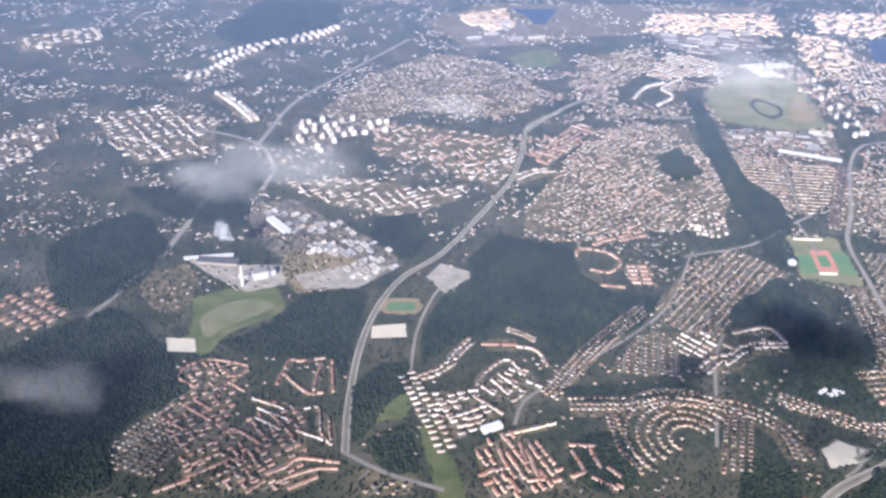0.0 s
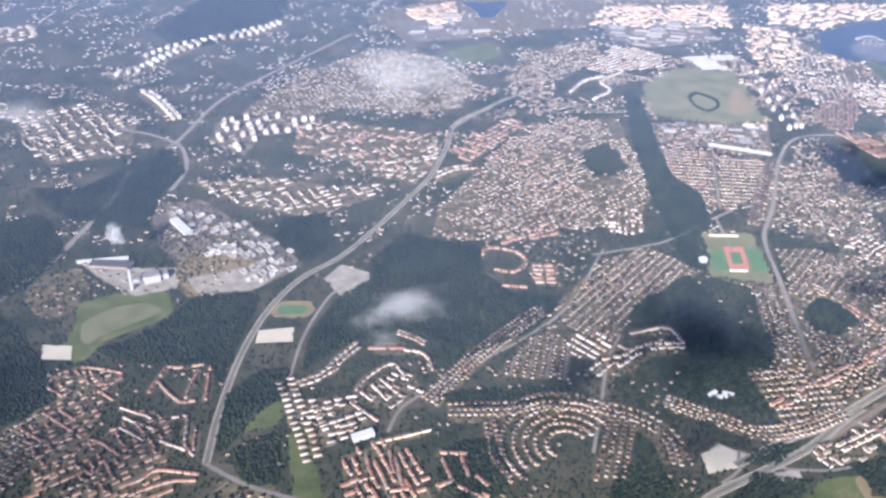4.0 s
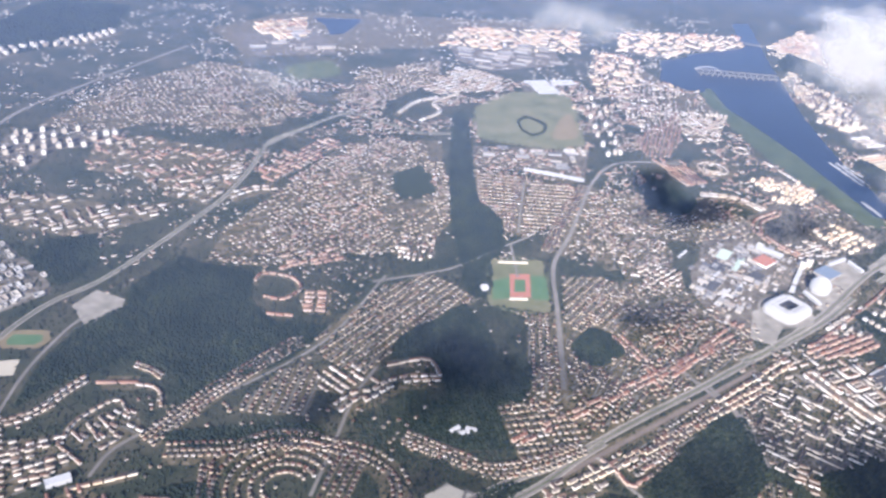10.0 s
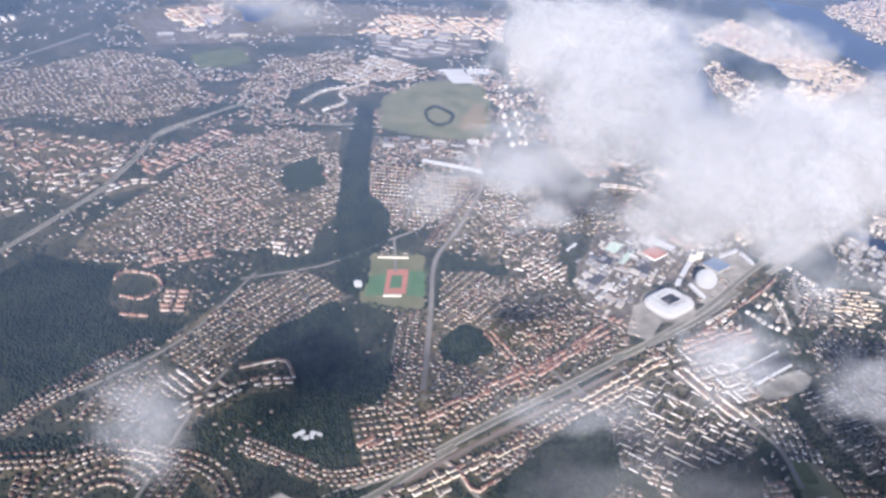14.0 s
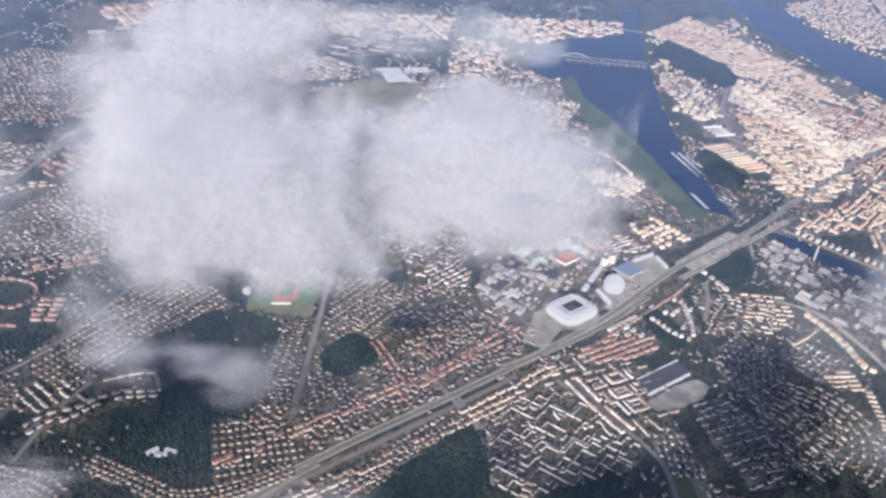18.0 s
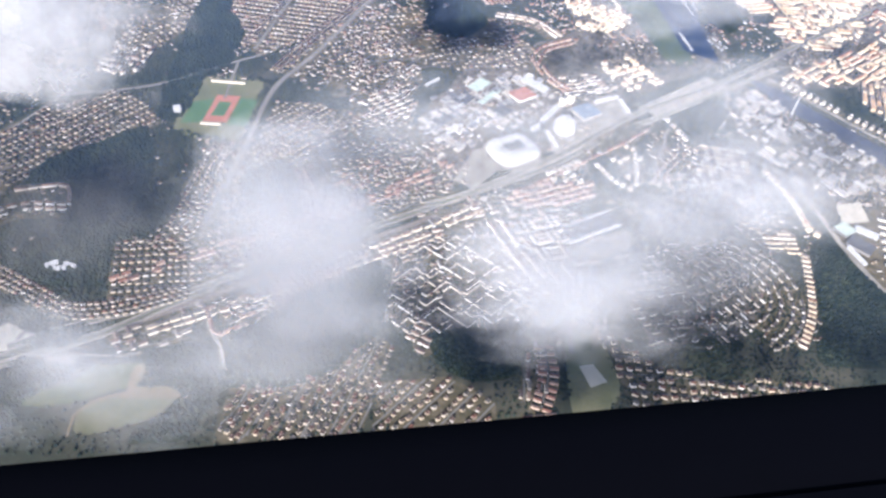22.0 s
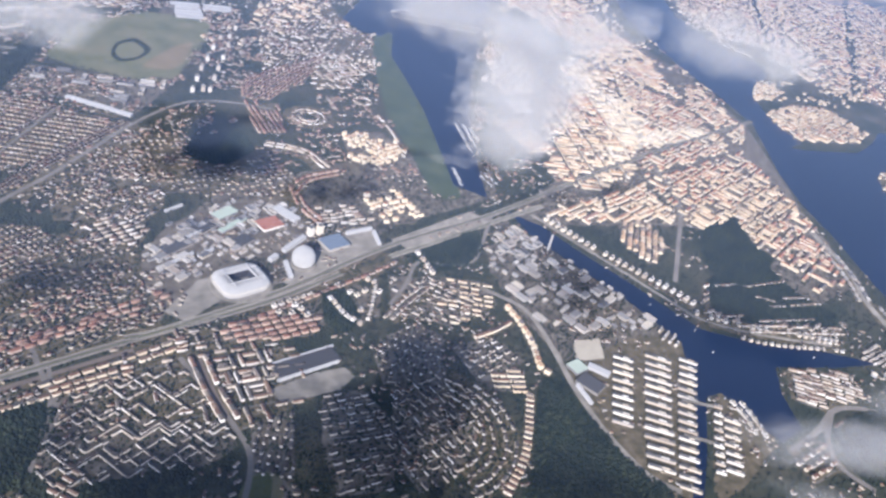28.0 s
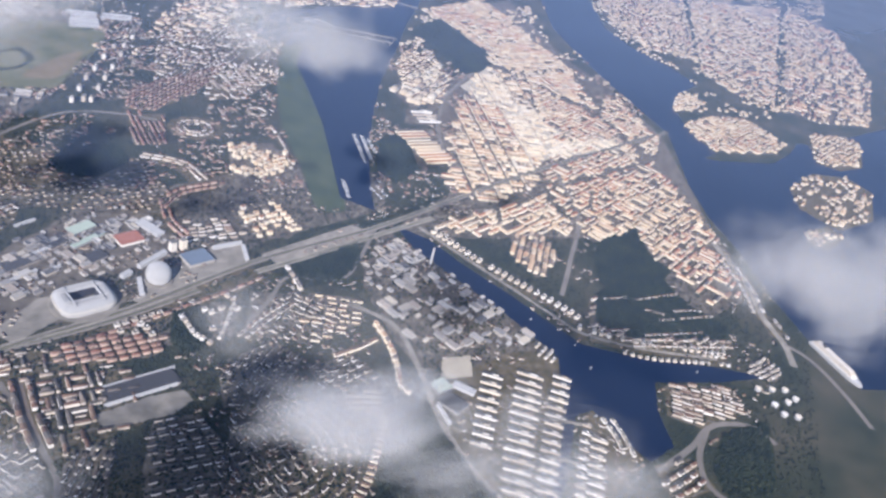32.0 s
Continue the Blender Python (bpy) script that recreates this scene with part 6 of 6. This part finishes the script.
# ---- landmarks ----
def box_part(name, parent, centre, size, material, turn=0.0, label=""):
    bm = bmesh.new()
    bmesh.ops.create_cube(bm, size=1, matrix=Matrix.LocRotScale(centre, Euler((0, 0, turn)), size))
    return part(name, bm, material, parent, label)


def ball_arena():
    """White sphere on a round plinth."""
    root = tagged(new("globe_arena"), "huge white spherical arena on a round plinth", "arena")
    root.location = (*GLOBE, 0)
    bm = bmesh.new()
    bmesh.ops.create_uvsphere(bm, u_segments=48, v_segments=28, radius=16.2)
    bmesh.ops.translate(bm, verts=bm.verts, vec=(0, 0, 12.0))
    bmesh.ops.bisect_plane(bm, geom=bm.verts[:] + bm.edges[:] + bm.faces[:], plane_co=(0, 0, 0.05), plane_no=(0, 0, 1), clear_inner=True)
    for f in bm.faces:
        f.smooth = True
    part("dome", bm, M_SHELL, root, "white panelled dome")
    for lat in (-20, 0, 20, 40, 60):
        r, z = 16.28 * math.cos(radians(lat)), 12.0 + 16.28 * math.sin(radians(lat))
        bm = bmesh.new()
        bmesh.ops.create_cone(bm, cap_ends=False, segments=48, radius1=r, radius2=r, depth=0.25)
        bmesh.ops.translate(bm, verts=bm.verts, vec=(0, 0, z))
        part("panel_joint", bm, M_HALL, root)
    bm = bmesh.new()
    bmesh.ops.create_cone(bm, cap_ends=True, segments=40, radius1=18.5, radius2=17.6, depth=3)
    bmesh.ops.translate(bm, verts=bm.verts, vec=(0, 0, 1.5))
    part("plinth", bm, M_CONCRETE, root)
    return root


def stadium():
    """Rounded white shell with a rectangular opening in its roof and a dark pitch below."""
    root = tagged(new("stadium"), "white rounded stadium with a rectangular roof opening", "stadium")
    root.location, root.rotation_euler, root.scale = (*ARENA, 0), (0, 0, radians(24)), (0.87, 0.87, 0.85)
    bm = bmesh.new()
    loops = []
    n = 64
    for a, b, z, e in ((37, 30, 0, 4), (38.5, 31.5, 6, 4), (37.5, 30.5, 12, 4), (33, 26, 15.2, 4.5), (19, 12, 15.8, 9), (18.6, 11.6, 14.2, 9)):
        ring = []
        for i in range(n):
            t = 2 * math.pi * i / n
            c, s = math.cos(t), math.sin(t)
            ring.append(bm.verts.new((a * math.copysign(abs(c) ** (2 / e), c), b * math.copysign(abs(s) ** (2 / e), s), z)))
        loops.append(ring)
    for p, q in zip(loops, loops[1:]):
        for i in range(n):
            f = bm.faces.new((p[i], p[(i + 1) % n], q[(i + 1) % n], q[i]))
            f.smooth = True
    part("shell", bm, M_SHELL, root)
    for a, b, z, e, m, name in ((38.8, 31.8, 5.0, 4, M_HALL, "facade_band"), (38.5, 31.5, 9.0, 4, M_CREAM, "facade_band"), (29.0, 22.0, 15.5, 5, M_HALL, "roof_seam"), (24.0, 17.0, 15.75, 6, M_HALL, "roof_seam")):
        bm = bmesh.new()
        rings = []
        for r, dz in ((1.0, 0.0), (1.012, 0.0), (1.012, 0.5), (1.0, 0.5)):
            ring = []
            for i in range(n):
                t = 2 * math.pi * i / n
                c, s = math.cos(t), math.sin(t)
                ring.append(bm.verts.new((a * r * math.copysign(abs(c) ** (2 / e), c), b * r * math.copysign(abs(s) ** (2 / e), s), z + dz)))
            rings.append(ring)
        for p, q in zip(rings, rings[1:] + rings[:1]):
            for i in range(n):
                bm.faces.new((p[i], p[(i + 1) % n], q[(i + 1) % n], q[i]))
        part(name, bm, m, root)
    for s in (-1, 1):
        box_part("roof_truss", root, (0, s * 12.6, 17), (62, 0.9, 1.6), M_SHELL)
        box_part("roof_truss", root, (s * 19.6, 0, 17), (0.9, 48, 1.6), M_SHELL)
    bm = bmesh.new()
    rings = [[bm.verts.new((a * x, b * y, z)) for x, y in ((-1, -1), (1, -1), (1, 1), (-1, 1))] for a, b, z in ((17, 10.5, 0.6), (27, 20, 10))]
    for i in range(4):
        bm.faces.new((rings[0][i], rings[0][(i + 1) % 4], rings[1][(i + 1) % 4], rings[1][i]))
    part("stands", bm, M_DARK, root, "dark seating bowl")
    bm = bmesh.new()
    bmesh.ops.create_cube(bm, size=1)
    bmesh.ops.scale(bm, vec=(34, 21, 0.5), verts=bm.verts)
    bmesh.ops.translate(bm, verts=bm.verts, vec=(0, 0, 0.5))
    part("pitch", bm, M_PITCH, root)
    bm = bmesh.new()
    bmesh.ops.create_cone(bm, cap_ends=True, segments=48, radius1=47, radius2=44, depth=1.2)
    bmesh.ops.translate(bm, verts=bm.verts, vec=(0, 0, 0.6))
    part("terrace", bm, M_CONCRETE, root)
    return root


ball_arena()
stadium()


# ---- bridges over the bay ----
def bridge(a, b, width, height, piers, arch=False):
    root = tagged(new("bridge"), "long pale concrete bridge on slender piers across the water", "bridge")
    d = Vector((b[0] - a[0], b[1] - a[1]))
    root.location, root.rotation_euler = (*a, 0), (0, 0, math.atan2(d.y, d.x))
    box_part("deck", root, (d.length / 2, 0, height), (d.length, width, 1.2), M_CONCRETE)
    for s in (-1, 1):
        box_part("parapet", root, (d.length / 2, s * width / 2, height + 0.9), (d.length, 0.4, 0.7), M_CONCRETE)
    for k in range(piers):
        box_part("pier", root, (d.length * (k + 0.5) / piers, 0, height / 2), (1.6, width * 0.8, height), M_CONCRETE)
    if arch:
        bm = bmesh.new()
        for s in (-1, 1):
            rows = []
            for k in range(13):
                u = k / 12
                x, z = d.length * 0.3 * u, height + 9 * math.sin(math.pi * u)
                rows.append([bm.verts.new((x + dx, s * width * 0.45 + dy, z + dz)) for dx, dy, dz in ((0, -0.5, 0), (0, 0.5, 0), (0, 0.5, 1.4), (0, -0.5, 1.4))])
            for p, q in zip(rows, rows[1:]):
                for e in range(4):
                    bm.faces.new((p[e], p[(e + 1) % 4], q[(e + 1) % 4], q[e]))
        part("arch", bm, M_SHELL, root, "white steel arch")
    return root


bridge((1037, 2005), (1272, 1950), 5, 8, 14, True)
bridge((1031, 1971), (1251, 1915), 5, 8, 14)
bridge((1369, 2293), (1424, 2261), 8, 6, 5)
bridge((1094, 596), (1133, 581), 3, 2.5, 3)
bridge((1062, 538), (1099, 521), 3, 2.5, 3)


# ---- marinas ----
def pontoon(a, b, n):
    root = tagged(new("pontoon"), "white floating pontoon with boats moored along both sides", "pontoon", group="marina pontoons")
    d = Vector((b[0] - a[0], b[1] - a[1]))
    root.location, root.rotation_euler = (*a, 0), (0, 0, math.atan2(d.y, d.x))
    box_part("walkway", root, (d.length / 2, 0, 0.4), (d.length, 1.3, 0.5), M_SHELL)
    return root


def boat(x, y, turn, l):
    root = tagged(new("boat"), "small white boat moored at a pontoon", "boat", group="moored boats")
    root.location, root.rotation_euler = (x, y, 0.2), (0, 0, turn)
    bm = bmesh.new()
    outline = [(-0.5, -0.16), (0.2, -0.18), (0.5, 0), (0.2, 0.18), (-0.5, 0.16)]
    low = [bm.verts.new((u * l * 0.85, v * l * 0.7, 0)) for u, v in outline]
    top = [bm.verts.new((u * l, v * l, 0.7)) for u, v in outline]
    bm.faces.new(top)
    bm.faces.new(low[::-1])
    for k in range(5):
        bm.faces.new((low[k], low[(k + 1) % 5], top[(k + 1) % 5], top[k]))
    part("hull", bm, M_SHELL, root)
    box_part("cabin", root, (-0.05 * l, 0, 0.95), (0.35 * l, 0.22 * l, 0.6), M_SHELL)
    return root


for a, b in (((1024, 1374), (1019, 1257)), ((1039, 1371), (1033, 1270)), ((1049, 1358), (1049, 1297)),
             ((1005, 1164), (1016, 1124)), ((1018, 1173), (1028, 1134)), ((961, 1187), (958, 1125))):
    pontoon(a, b, 8)
    d = Vector((b[0] - a[0], b[1] - a[1]))
    n = max(2, int(d.length / 3.2))
    for k in range(n):
        for s in (-1, 1):
            if rng.random() < 0.8:
                q = Vector(a) + d * ((k + 0.5) / n) + Vector((-d.y, d.x)).normalized() * s * 2.4
                boat(q.x, q.y, math.atan2(d.y, d.x) + math.pi / 2, rng.uniform(2.2, 3.6))
for q in [(1202, 685), (1163, 596), (1201, 733), (1157, 793), (1370, 666)]:
    boat(q[0], q[1], 0.6, 6.0)


# ---- works with tall stacks ----
def smokestack(x, y, height, radius, label):
    root = tagged(new("smokestack"), label, "smokestack")
    root.location = (x, y, 0)
    for name, z0, z1, r0, r1, m in (("shaft", 0, height, radius, radius * 0.75, M_SHELL), ("rim", height, height + 1.2, radius * 0.85, radius * 0.85, M_DARK)):
        bm = bmesh.new()
        bmesh.ops.create_cone(bm, cap_ends=True, segments=16, radius1=r0, radius2=r1, depth=z1 - z0)
        bmesh.ops.translate(bm, verts=bm.verts, vec=(0, 0, (z0 + z1) / 2))
        part(name, bm, m, root)
    return root


smokestack(*(1044, 933), 30, 2.0, "tall pale smokestack beside the canal")
smokestack(*(-696, 956), 34, 2.4, "tall white smokestack of the heating plant")


def heating_plant(x, y, turn):
    root = tagged(new("heating_plant"), "white heating plant of stepped boiler houses", "power plant")
    root.location, root.rotation_euler = (x, y, 0), (0, 0, turn)
    for cx, cy, l, w, h in ((0, 0, 22, 14, 11), (16, 3, 12, 12, 8), (-18, 8, 20, 10, 6), (-2, 14, 30, 9, 4)):
        box_part("boiler_house", root, (cx, cy, h / 2), (l, w, h), M_SHELL)
        box_part("roof", root, (cx, cy, h + 0.15), (l * 0.97, w * 0.95, 0.4), M_FELT)
    box_part("conveyor", root, (-12, -4, 5), (16, 2, 2), M_HALL, 0.3)
    return root


heating_plant(*(-673, 976), radians(18))


# ---- cars on the trunk roads ----
def car(x, y, turn, material):
    root = tagged(new("car"), "small car on the trunk road", "car", group="traffic")
    root.location, root.rotation_euler = (x, y, 0.45), (0, 0, turn)
    box_part("body", root, (0, 0, 0.2), (1.6, 0.65, 0.3), material)
    box_part("cabin", root, (-0.1, 0, 0.45), (0.8, 0.58, 0.25), M_DARK)
    return root


for line in ([(20, 564), (111, 594), (218, 643), (323, 688), (435, 738)], [(473, 757), (613, 828), (784, 937), (983, 1034), (1185, 1153)], [(-559, 698), (-541, 799), (-512, 888), (-470, 960), (-410, 1016), (-352, 1097)]):
    pts = smooth_line(line, 2.0)
    for k in range(3, len(pts) - 3, 9):
        d = (pts[k + 1] - pts[k - 1]).normalized()
        q = pts[k + int(rng.integers(-3, 3))] + Vector((-d.y, d.x)) * rng.choice([-4.2, -2.4, 2.4, 4.2])
        car(q.x, q.y, math.atan2(d.y, d.x), (M_SHELL, M_DARK, M_HALL)[int(rng.integers(0, 3))])


# ---- oil tanks on the point and a ship at the quay ----
def round_part(name, root, z, radius, height, top, material):
    bm = bmesh.new()
    bmesh.ops.create_cone(bm, cap_ends=True, segments=20, radius1=radius, radius2=top, depth=height)
    bmesh.ops.translate(bm, verts=bm.verts, vec=(0, 0, z + height / 2))
    return part(name, bm, material, root)


for spot in [(1449, 624), (1472, 621), (1494, 618), (1498, 599), (1453, 591), (1455, 572), (1474, 565), (1480, 594)]:
    root = tagged(new("oil_tank"), "white round oil storage tank with a shallow roof", "oil tank", group="oil tanks on the point")
    root.location = (*spot, 0)
    round_part("shell", root, 0, 4.6, 4.2, 4.6, M_SHELL)
    round_part("roof", root, 4.2, 4.8, 0.9, 0.4, M_WHITE)
    round_part("vent", root, 5.0, 0.5, 0.5, 0.4, M_DARK)

a, b = Vector((1635, 720)), Vector((1640, 611))
ship = tagged(new("passenger_ship"), "long white passenger ship moored along the quay", "ship")
ship.location, ship.rotation_euler = (*((a + b) / 2), 0.2), (0, 0, math.atan2((b - a).y, (b - a).x))
size = (b - a).length
bm = bmesh.new()
outline = [(-0.5, -0.07), (0.3, -0.075), (0.42, -0.045), (0.5, 0), (0.42, 0.045), (0.3, 0.075), (-0.5, 0.07)]
low = [bm.verts.new((x * size * 0.97, y * size * 0.9, 0)) for x, y in outline]
top = [bm.verts.new((x * size, y * size, 5)) for x, y in outline]
bm.faces.new(top)
for i in range(len(outline)):
    j = (i + 1) % len(outline)
    bm.faces.new((low[i], low[j], top[j], top[i]))
part("hull", bm, M_SHELL, ship)
for k, (x0, x1, wide) in enumerate(((-0.46, 0.34, 0.12), (-0.44, 0.3, 0.11), (-0.4, 0.26, 0.09))):
    box_part("deck_house", ship, ((x0 + x1) / 2 * size, 0, 6.2 + 2.4 * k), ((x1 - x0) * size, wide * size, 2.3), M_WHITE)
box_part("funnel", ship, (-0.28 * size, 0, 13.5), (0.06 * size, 0.04 * size, 4), M_DARK)


# ---- clouds ----
def cloud(x, y, z, rx, ry, dens, seed):
    """A bank of vapour: rounded slices one behind the other, thinned out by the noise of its material."""
    bm = bmesh.new()
    rx, ry = rx * 1.1, ry * 1.1
    thick = 0.7 * min(rx, ry) + 3
    layers = 6
    nu = 14
    for k in range(layers):
        f = k / (layers - 1) * 2 - 1
        size = math.sqrt(1 - 0.55 * f * f)
        grid = []
        for j in range(nu + 1):
            row = []
            for i in range(nu + 1):
                u, v = 2 * i / nu - 1, 2 * j / nu - 1
                w = noise.noise(Vector((u * 2 + seed, v * 2, k * 0.7)))
                bulge = 0.35 * (1 - min(1.0, u * u + v * v))
                row.append(bm.verts.new((u * rx * size, v * ry * size, thick * (0.5 * f + bulge + 0.15 * w))))
            grid.append(row)
        for a, b in zip(grid, grid[1:]):
            for i in range(nu):
                q = bm.faces.new((a[i], a[i + 1], b[i + 1], b[i]))
                q.smooth = True
    ob = part("cloud", bm, M_WISP if rx < 32 else M_CLOUD, None)
    ob.location, ob.rotation_euler, ob.color = (x, y, z), (radians(58), 0, radians(-17)), (1, 1, 1, dens)
    return tagged(ob, "drifting white cloud with ragged thin edges", "cloud", group="low clouds")


CLOUDS = [
    (-586, 209, 525, 24, 8, 0.2), (-605, 199, 525, 15, 6, 0.22), (-644, 153, 525, 13, 6, 0.1), (-632, 112, 525, 15, 5, 0.09), (-404, 258, 525, 26, 9, 0.2),
    (-420, 124, 525, 9, 5, 0.42), (-391, 272, 525, 24, 8, 0.25), (-530, 255, 525, 18, 7, 0.25),
    (-415, 132, 525, 14, 9, 0.75), (-398, 286, 525, 33, 10, 0.18), (-43, 397, 530, 45, 13, 0.26), (-199, 289, 530, 17, 9, 0.20),
    (-17, 181, 535, 16, 10, 0.35), (-82, 98, 540, 10, 10, 0.45), (-11, 74, 540, 21, 12, 0.13), (69, 194, 540, 47, 33, 0.60),
    (100, 323, 532, 71, 31, 1.10), (63, 246, 532, 42, 31, 1.00), (88, 190, 532, 42, 28, 1.30), (153, 206, 532, 56, 33, 1.10), (12, 192, 532, 23, 19, 0.50), (171, 353, 532, 68, 16, 0.60),
    (41, 86, 540, 16, 9, 0.50), (83, 77, 540, 14, 9, 0.26), (73, 114, 540, 19, 7, 0.45), (23, 104, 540, 10, 7, 0.40), (-16, 92, 540, 18, 7, 0.35),
    (5, 174, 540, 19, 15, 0.9), (24, 100, 540, 13, 12, 0.7), (57, 124, 540, 12, 10, 0.50),
    (229, 111, 545, 21, 13, 0.35), (144, 154, 545, 14, 7, 0.30), (228, 92, 545, 13, 13, 0.30),
    (225, 88, 550, 20, 14, 0.28), (265, 73, 550, 19, 11, 0.38), (257, 122, 550, 33, 15, 0.14), (197, 70, 550, 9, 7, 0.25),
    (221, 96, 550, 21, 15, 0.30), (272, 79, 550, 26, 14, 0.40), (220, 71, 550, 21, 10, 0.20), (245, 120, 550, 30, 12, 0.14), (320, 101, 550, 24, 10, 0.14),
    (173, 59, 560, 20, 10, 0.10), (208, 60, 560, 21, 8, 0.07), (203, 57, 560, 14, 9, 0.30),
    (229, 102, 550, 21, 13, 0.22), (320, 166, 555, 21, 11, 0.40), (309, 96, 555, 16, 7, 0.25), (259, 118, 555, 19, 7, 0.30), (228, 78, 550, 14, 7, 0.13), (280, 83, 565, 16, 7, 0.40), (298, 79, 565, 13, 5, 0.20), (292, 110, 565, 21, 8, 0.20),
    (309, 156, 565, 19, 14, 0.50), (306, 105, 565, 14, 13, 0.15), (323, 88, 565, 12, 8, 0.12), (413, 201, 570, 26, 8, 0.50), (546, 241, 570, 47, 16, 0.50),
    (524, 162, 575, 19, 18, 0.95), (552, 204, 575, 30, 14, 0.60), (635, 222, 575, 48, 15, 0.50), (523, 39, 575, 10, 3, 0.25),
    (627, 74, 575, 20, 10, 0.10), (536, 48, 575, 21, 5, 0.40), (562, 197, 575, 21, 18, 0.50),
    (646, 49, 575, 25, 12, 0.45), (623, 63, 575, 19, 10, 0.40), (577, 57, 575, 17, 8, 0.40), (558, 51, 575, 15, 5, 0.35), (712, 93, 575, 10, 12, 0.35),
    # broad thin veils below the ledge bar, added to pale the dark tones there
    (222, 92, 548, 50, 26, 0.1), (262, 94, 552, 52, 30, 0.24),
    (20, 215, 532, 34, 26, 0.5),
    (623, 58, 575, 26, 12, 0.60), (739, 96, 575, 33, 20, 0.60), (607, 81, 575, 11, 8, 0.30),
]
# unseen clouds added behind the aircraft, up-sun, to shade the town: where their shade falls, breadth, depth and
# thickness
for x, y, rx, ry, dens in ((35, 775, 115, 58, 1.2), (-145, 722, 55, 20, 0.6), (360, 855, 75, 28, 0.6), (500, 505, 230, 44, 1.2), (705, 590, 165, 78, 1.3), (770, 690, 80, 32, 1.0),
                           (890, 470, 100, 34, 0.7), (-875, 690, 190, 85, 0.7), (-65, 600, 110, 26, 0.5), (1060, 850, 130, 45, 0.45), (190, 735, 90, 35, 0.35), (285, 555, 100, 34, 0.3), (-690, 655, 150, 45, 0.4), (1270, 770, 120, 40, 0.4)):
    CLOUDS.append((x - 530 * 0.388 / 0.4455, y - 530 * 0.807 / 0.4455, 530, rx, ry, dens))
for k, spec in enumerate(CLOUDS):
    cloud(*spec, 3.7 * k)
plume_x, plume_y = (-709, 1013)
for k in range(3):
    tagged(cloud(plume_x - 4 - 7 * k, plume_y + 4 + 10 * k, 40 + 5 * k, 7 + 2 * k, 11 + 2 * k, 0.9 - 0.2 * k, 90 + k), "white steam drifting from the smokestack", "steam", group="steam plume")


# ---- flat sheet over the town, imitating distance haze ----
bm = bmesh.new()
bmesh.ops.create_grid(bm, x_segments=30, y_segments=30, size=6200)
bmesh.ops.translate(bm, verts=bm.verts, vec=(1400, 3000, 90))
tagged(part("haze", bm, M_HAZE, None), "flat bluish sheet over the town that imitates distance haze", "haze", kind="stuff")


# ---- bar along the flight path, fitted to the view as a window ledge when the camera tips down ----
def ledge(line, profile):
    root = tagged(new("ledge_bar"), "long dark rounded bar beside the flight path, standing in for the aircraft's window ledge", "ledge bar")
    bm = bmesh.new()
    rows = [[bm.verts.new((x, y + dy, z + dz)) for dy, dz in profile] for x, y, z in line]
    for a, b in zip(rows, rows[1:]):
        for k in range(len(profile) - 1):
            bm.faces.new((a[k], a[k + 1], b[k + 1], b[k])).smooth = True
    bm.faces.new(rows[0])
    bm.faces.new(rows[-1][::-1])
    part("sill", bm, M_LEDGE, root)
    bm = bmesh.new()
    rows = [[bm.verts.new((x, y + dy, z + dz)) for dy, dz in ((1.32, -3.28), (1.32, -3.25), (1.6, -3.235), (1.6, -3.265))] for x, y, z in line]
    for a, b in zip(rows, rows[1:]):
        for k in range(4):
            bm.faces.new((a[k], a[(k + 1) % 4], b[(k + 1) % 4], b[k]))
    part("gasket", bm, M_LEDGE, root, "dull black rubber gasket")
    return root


# line follows the camera's path, profile offset to fit its view
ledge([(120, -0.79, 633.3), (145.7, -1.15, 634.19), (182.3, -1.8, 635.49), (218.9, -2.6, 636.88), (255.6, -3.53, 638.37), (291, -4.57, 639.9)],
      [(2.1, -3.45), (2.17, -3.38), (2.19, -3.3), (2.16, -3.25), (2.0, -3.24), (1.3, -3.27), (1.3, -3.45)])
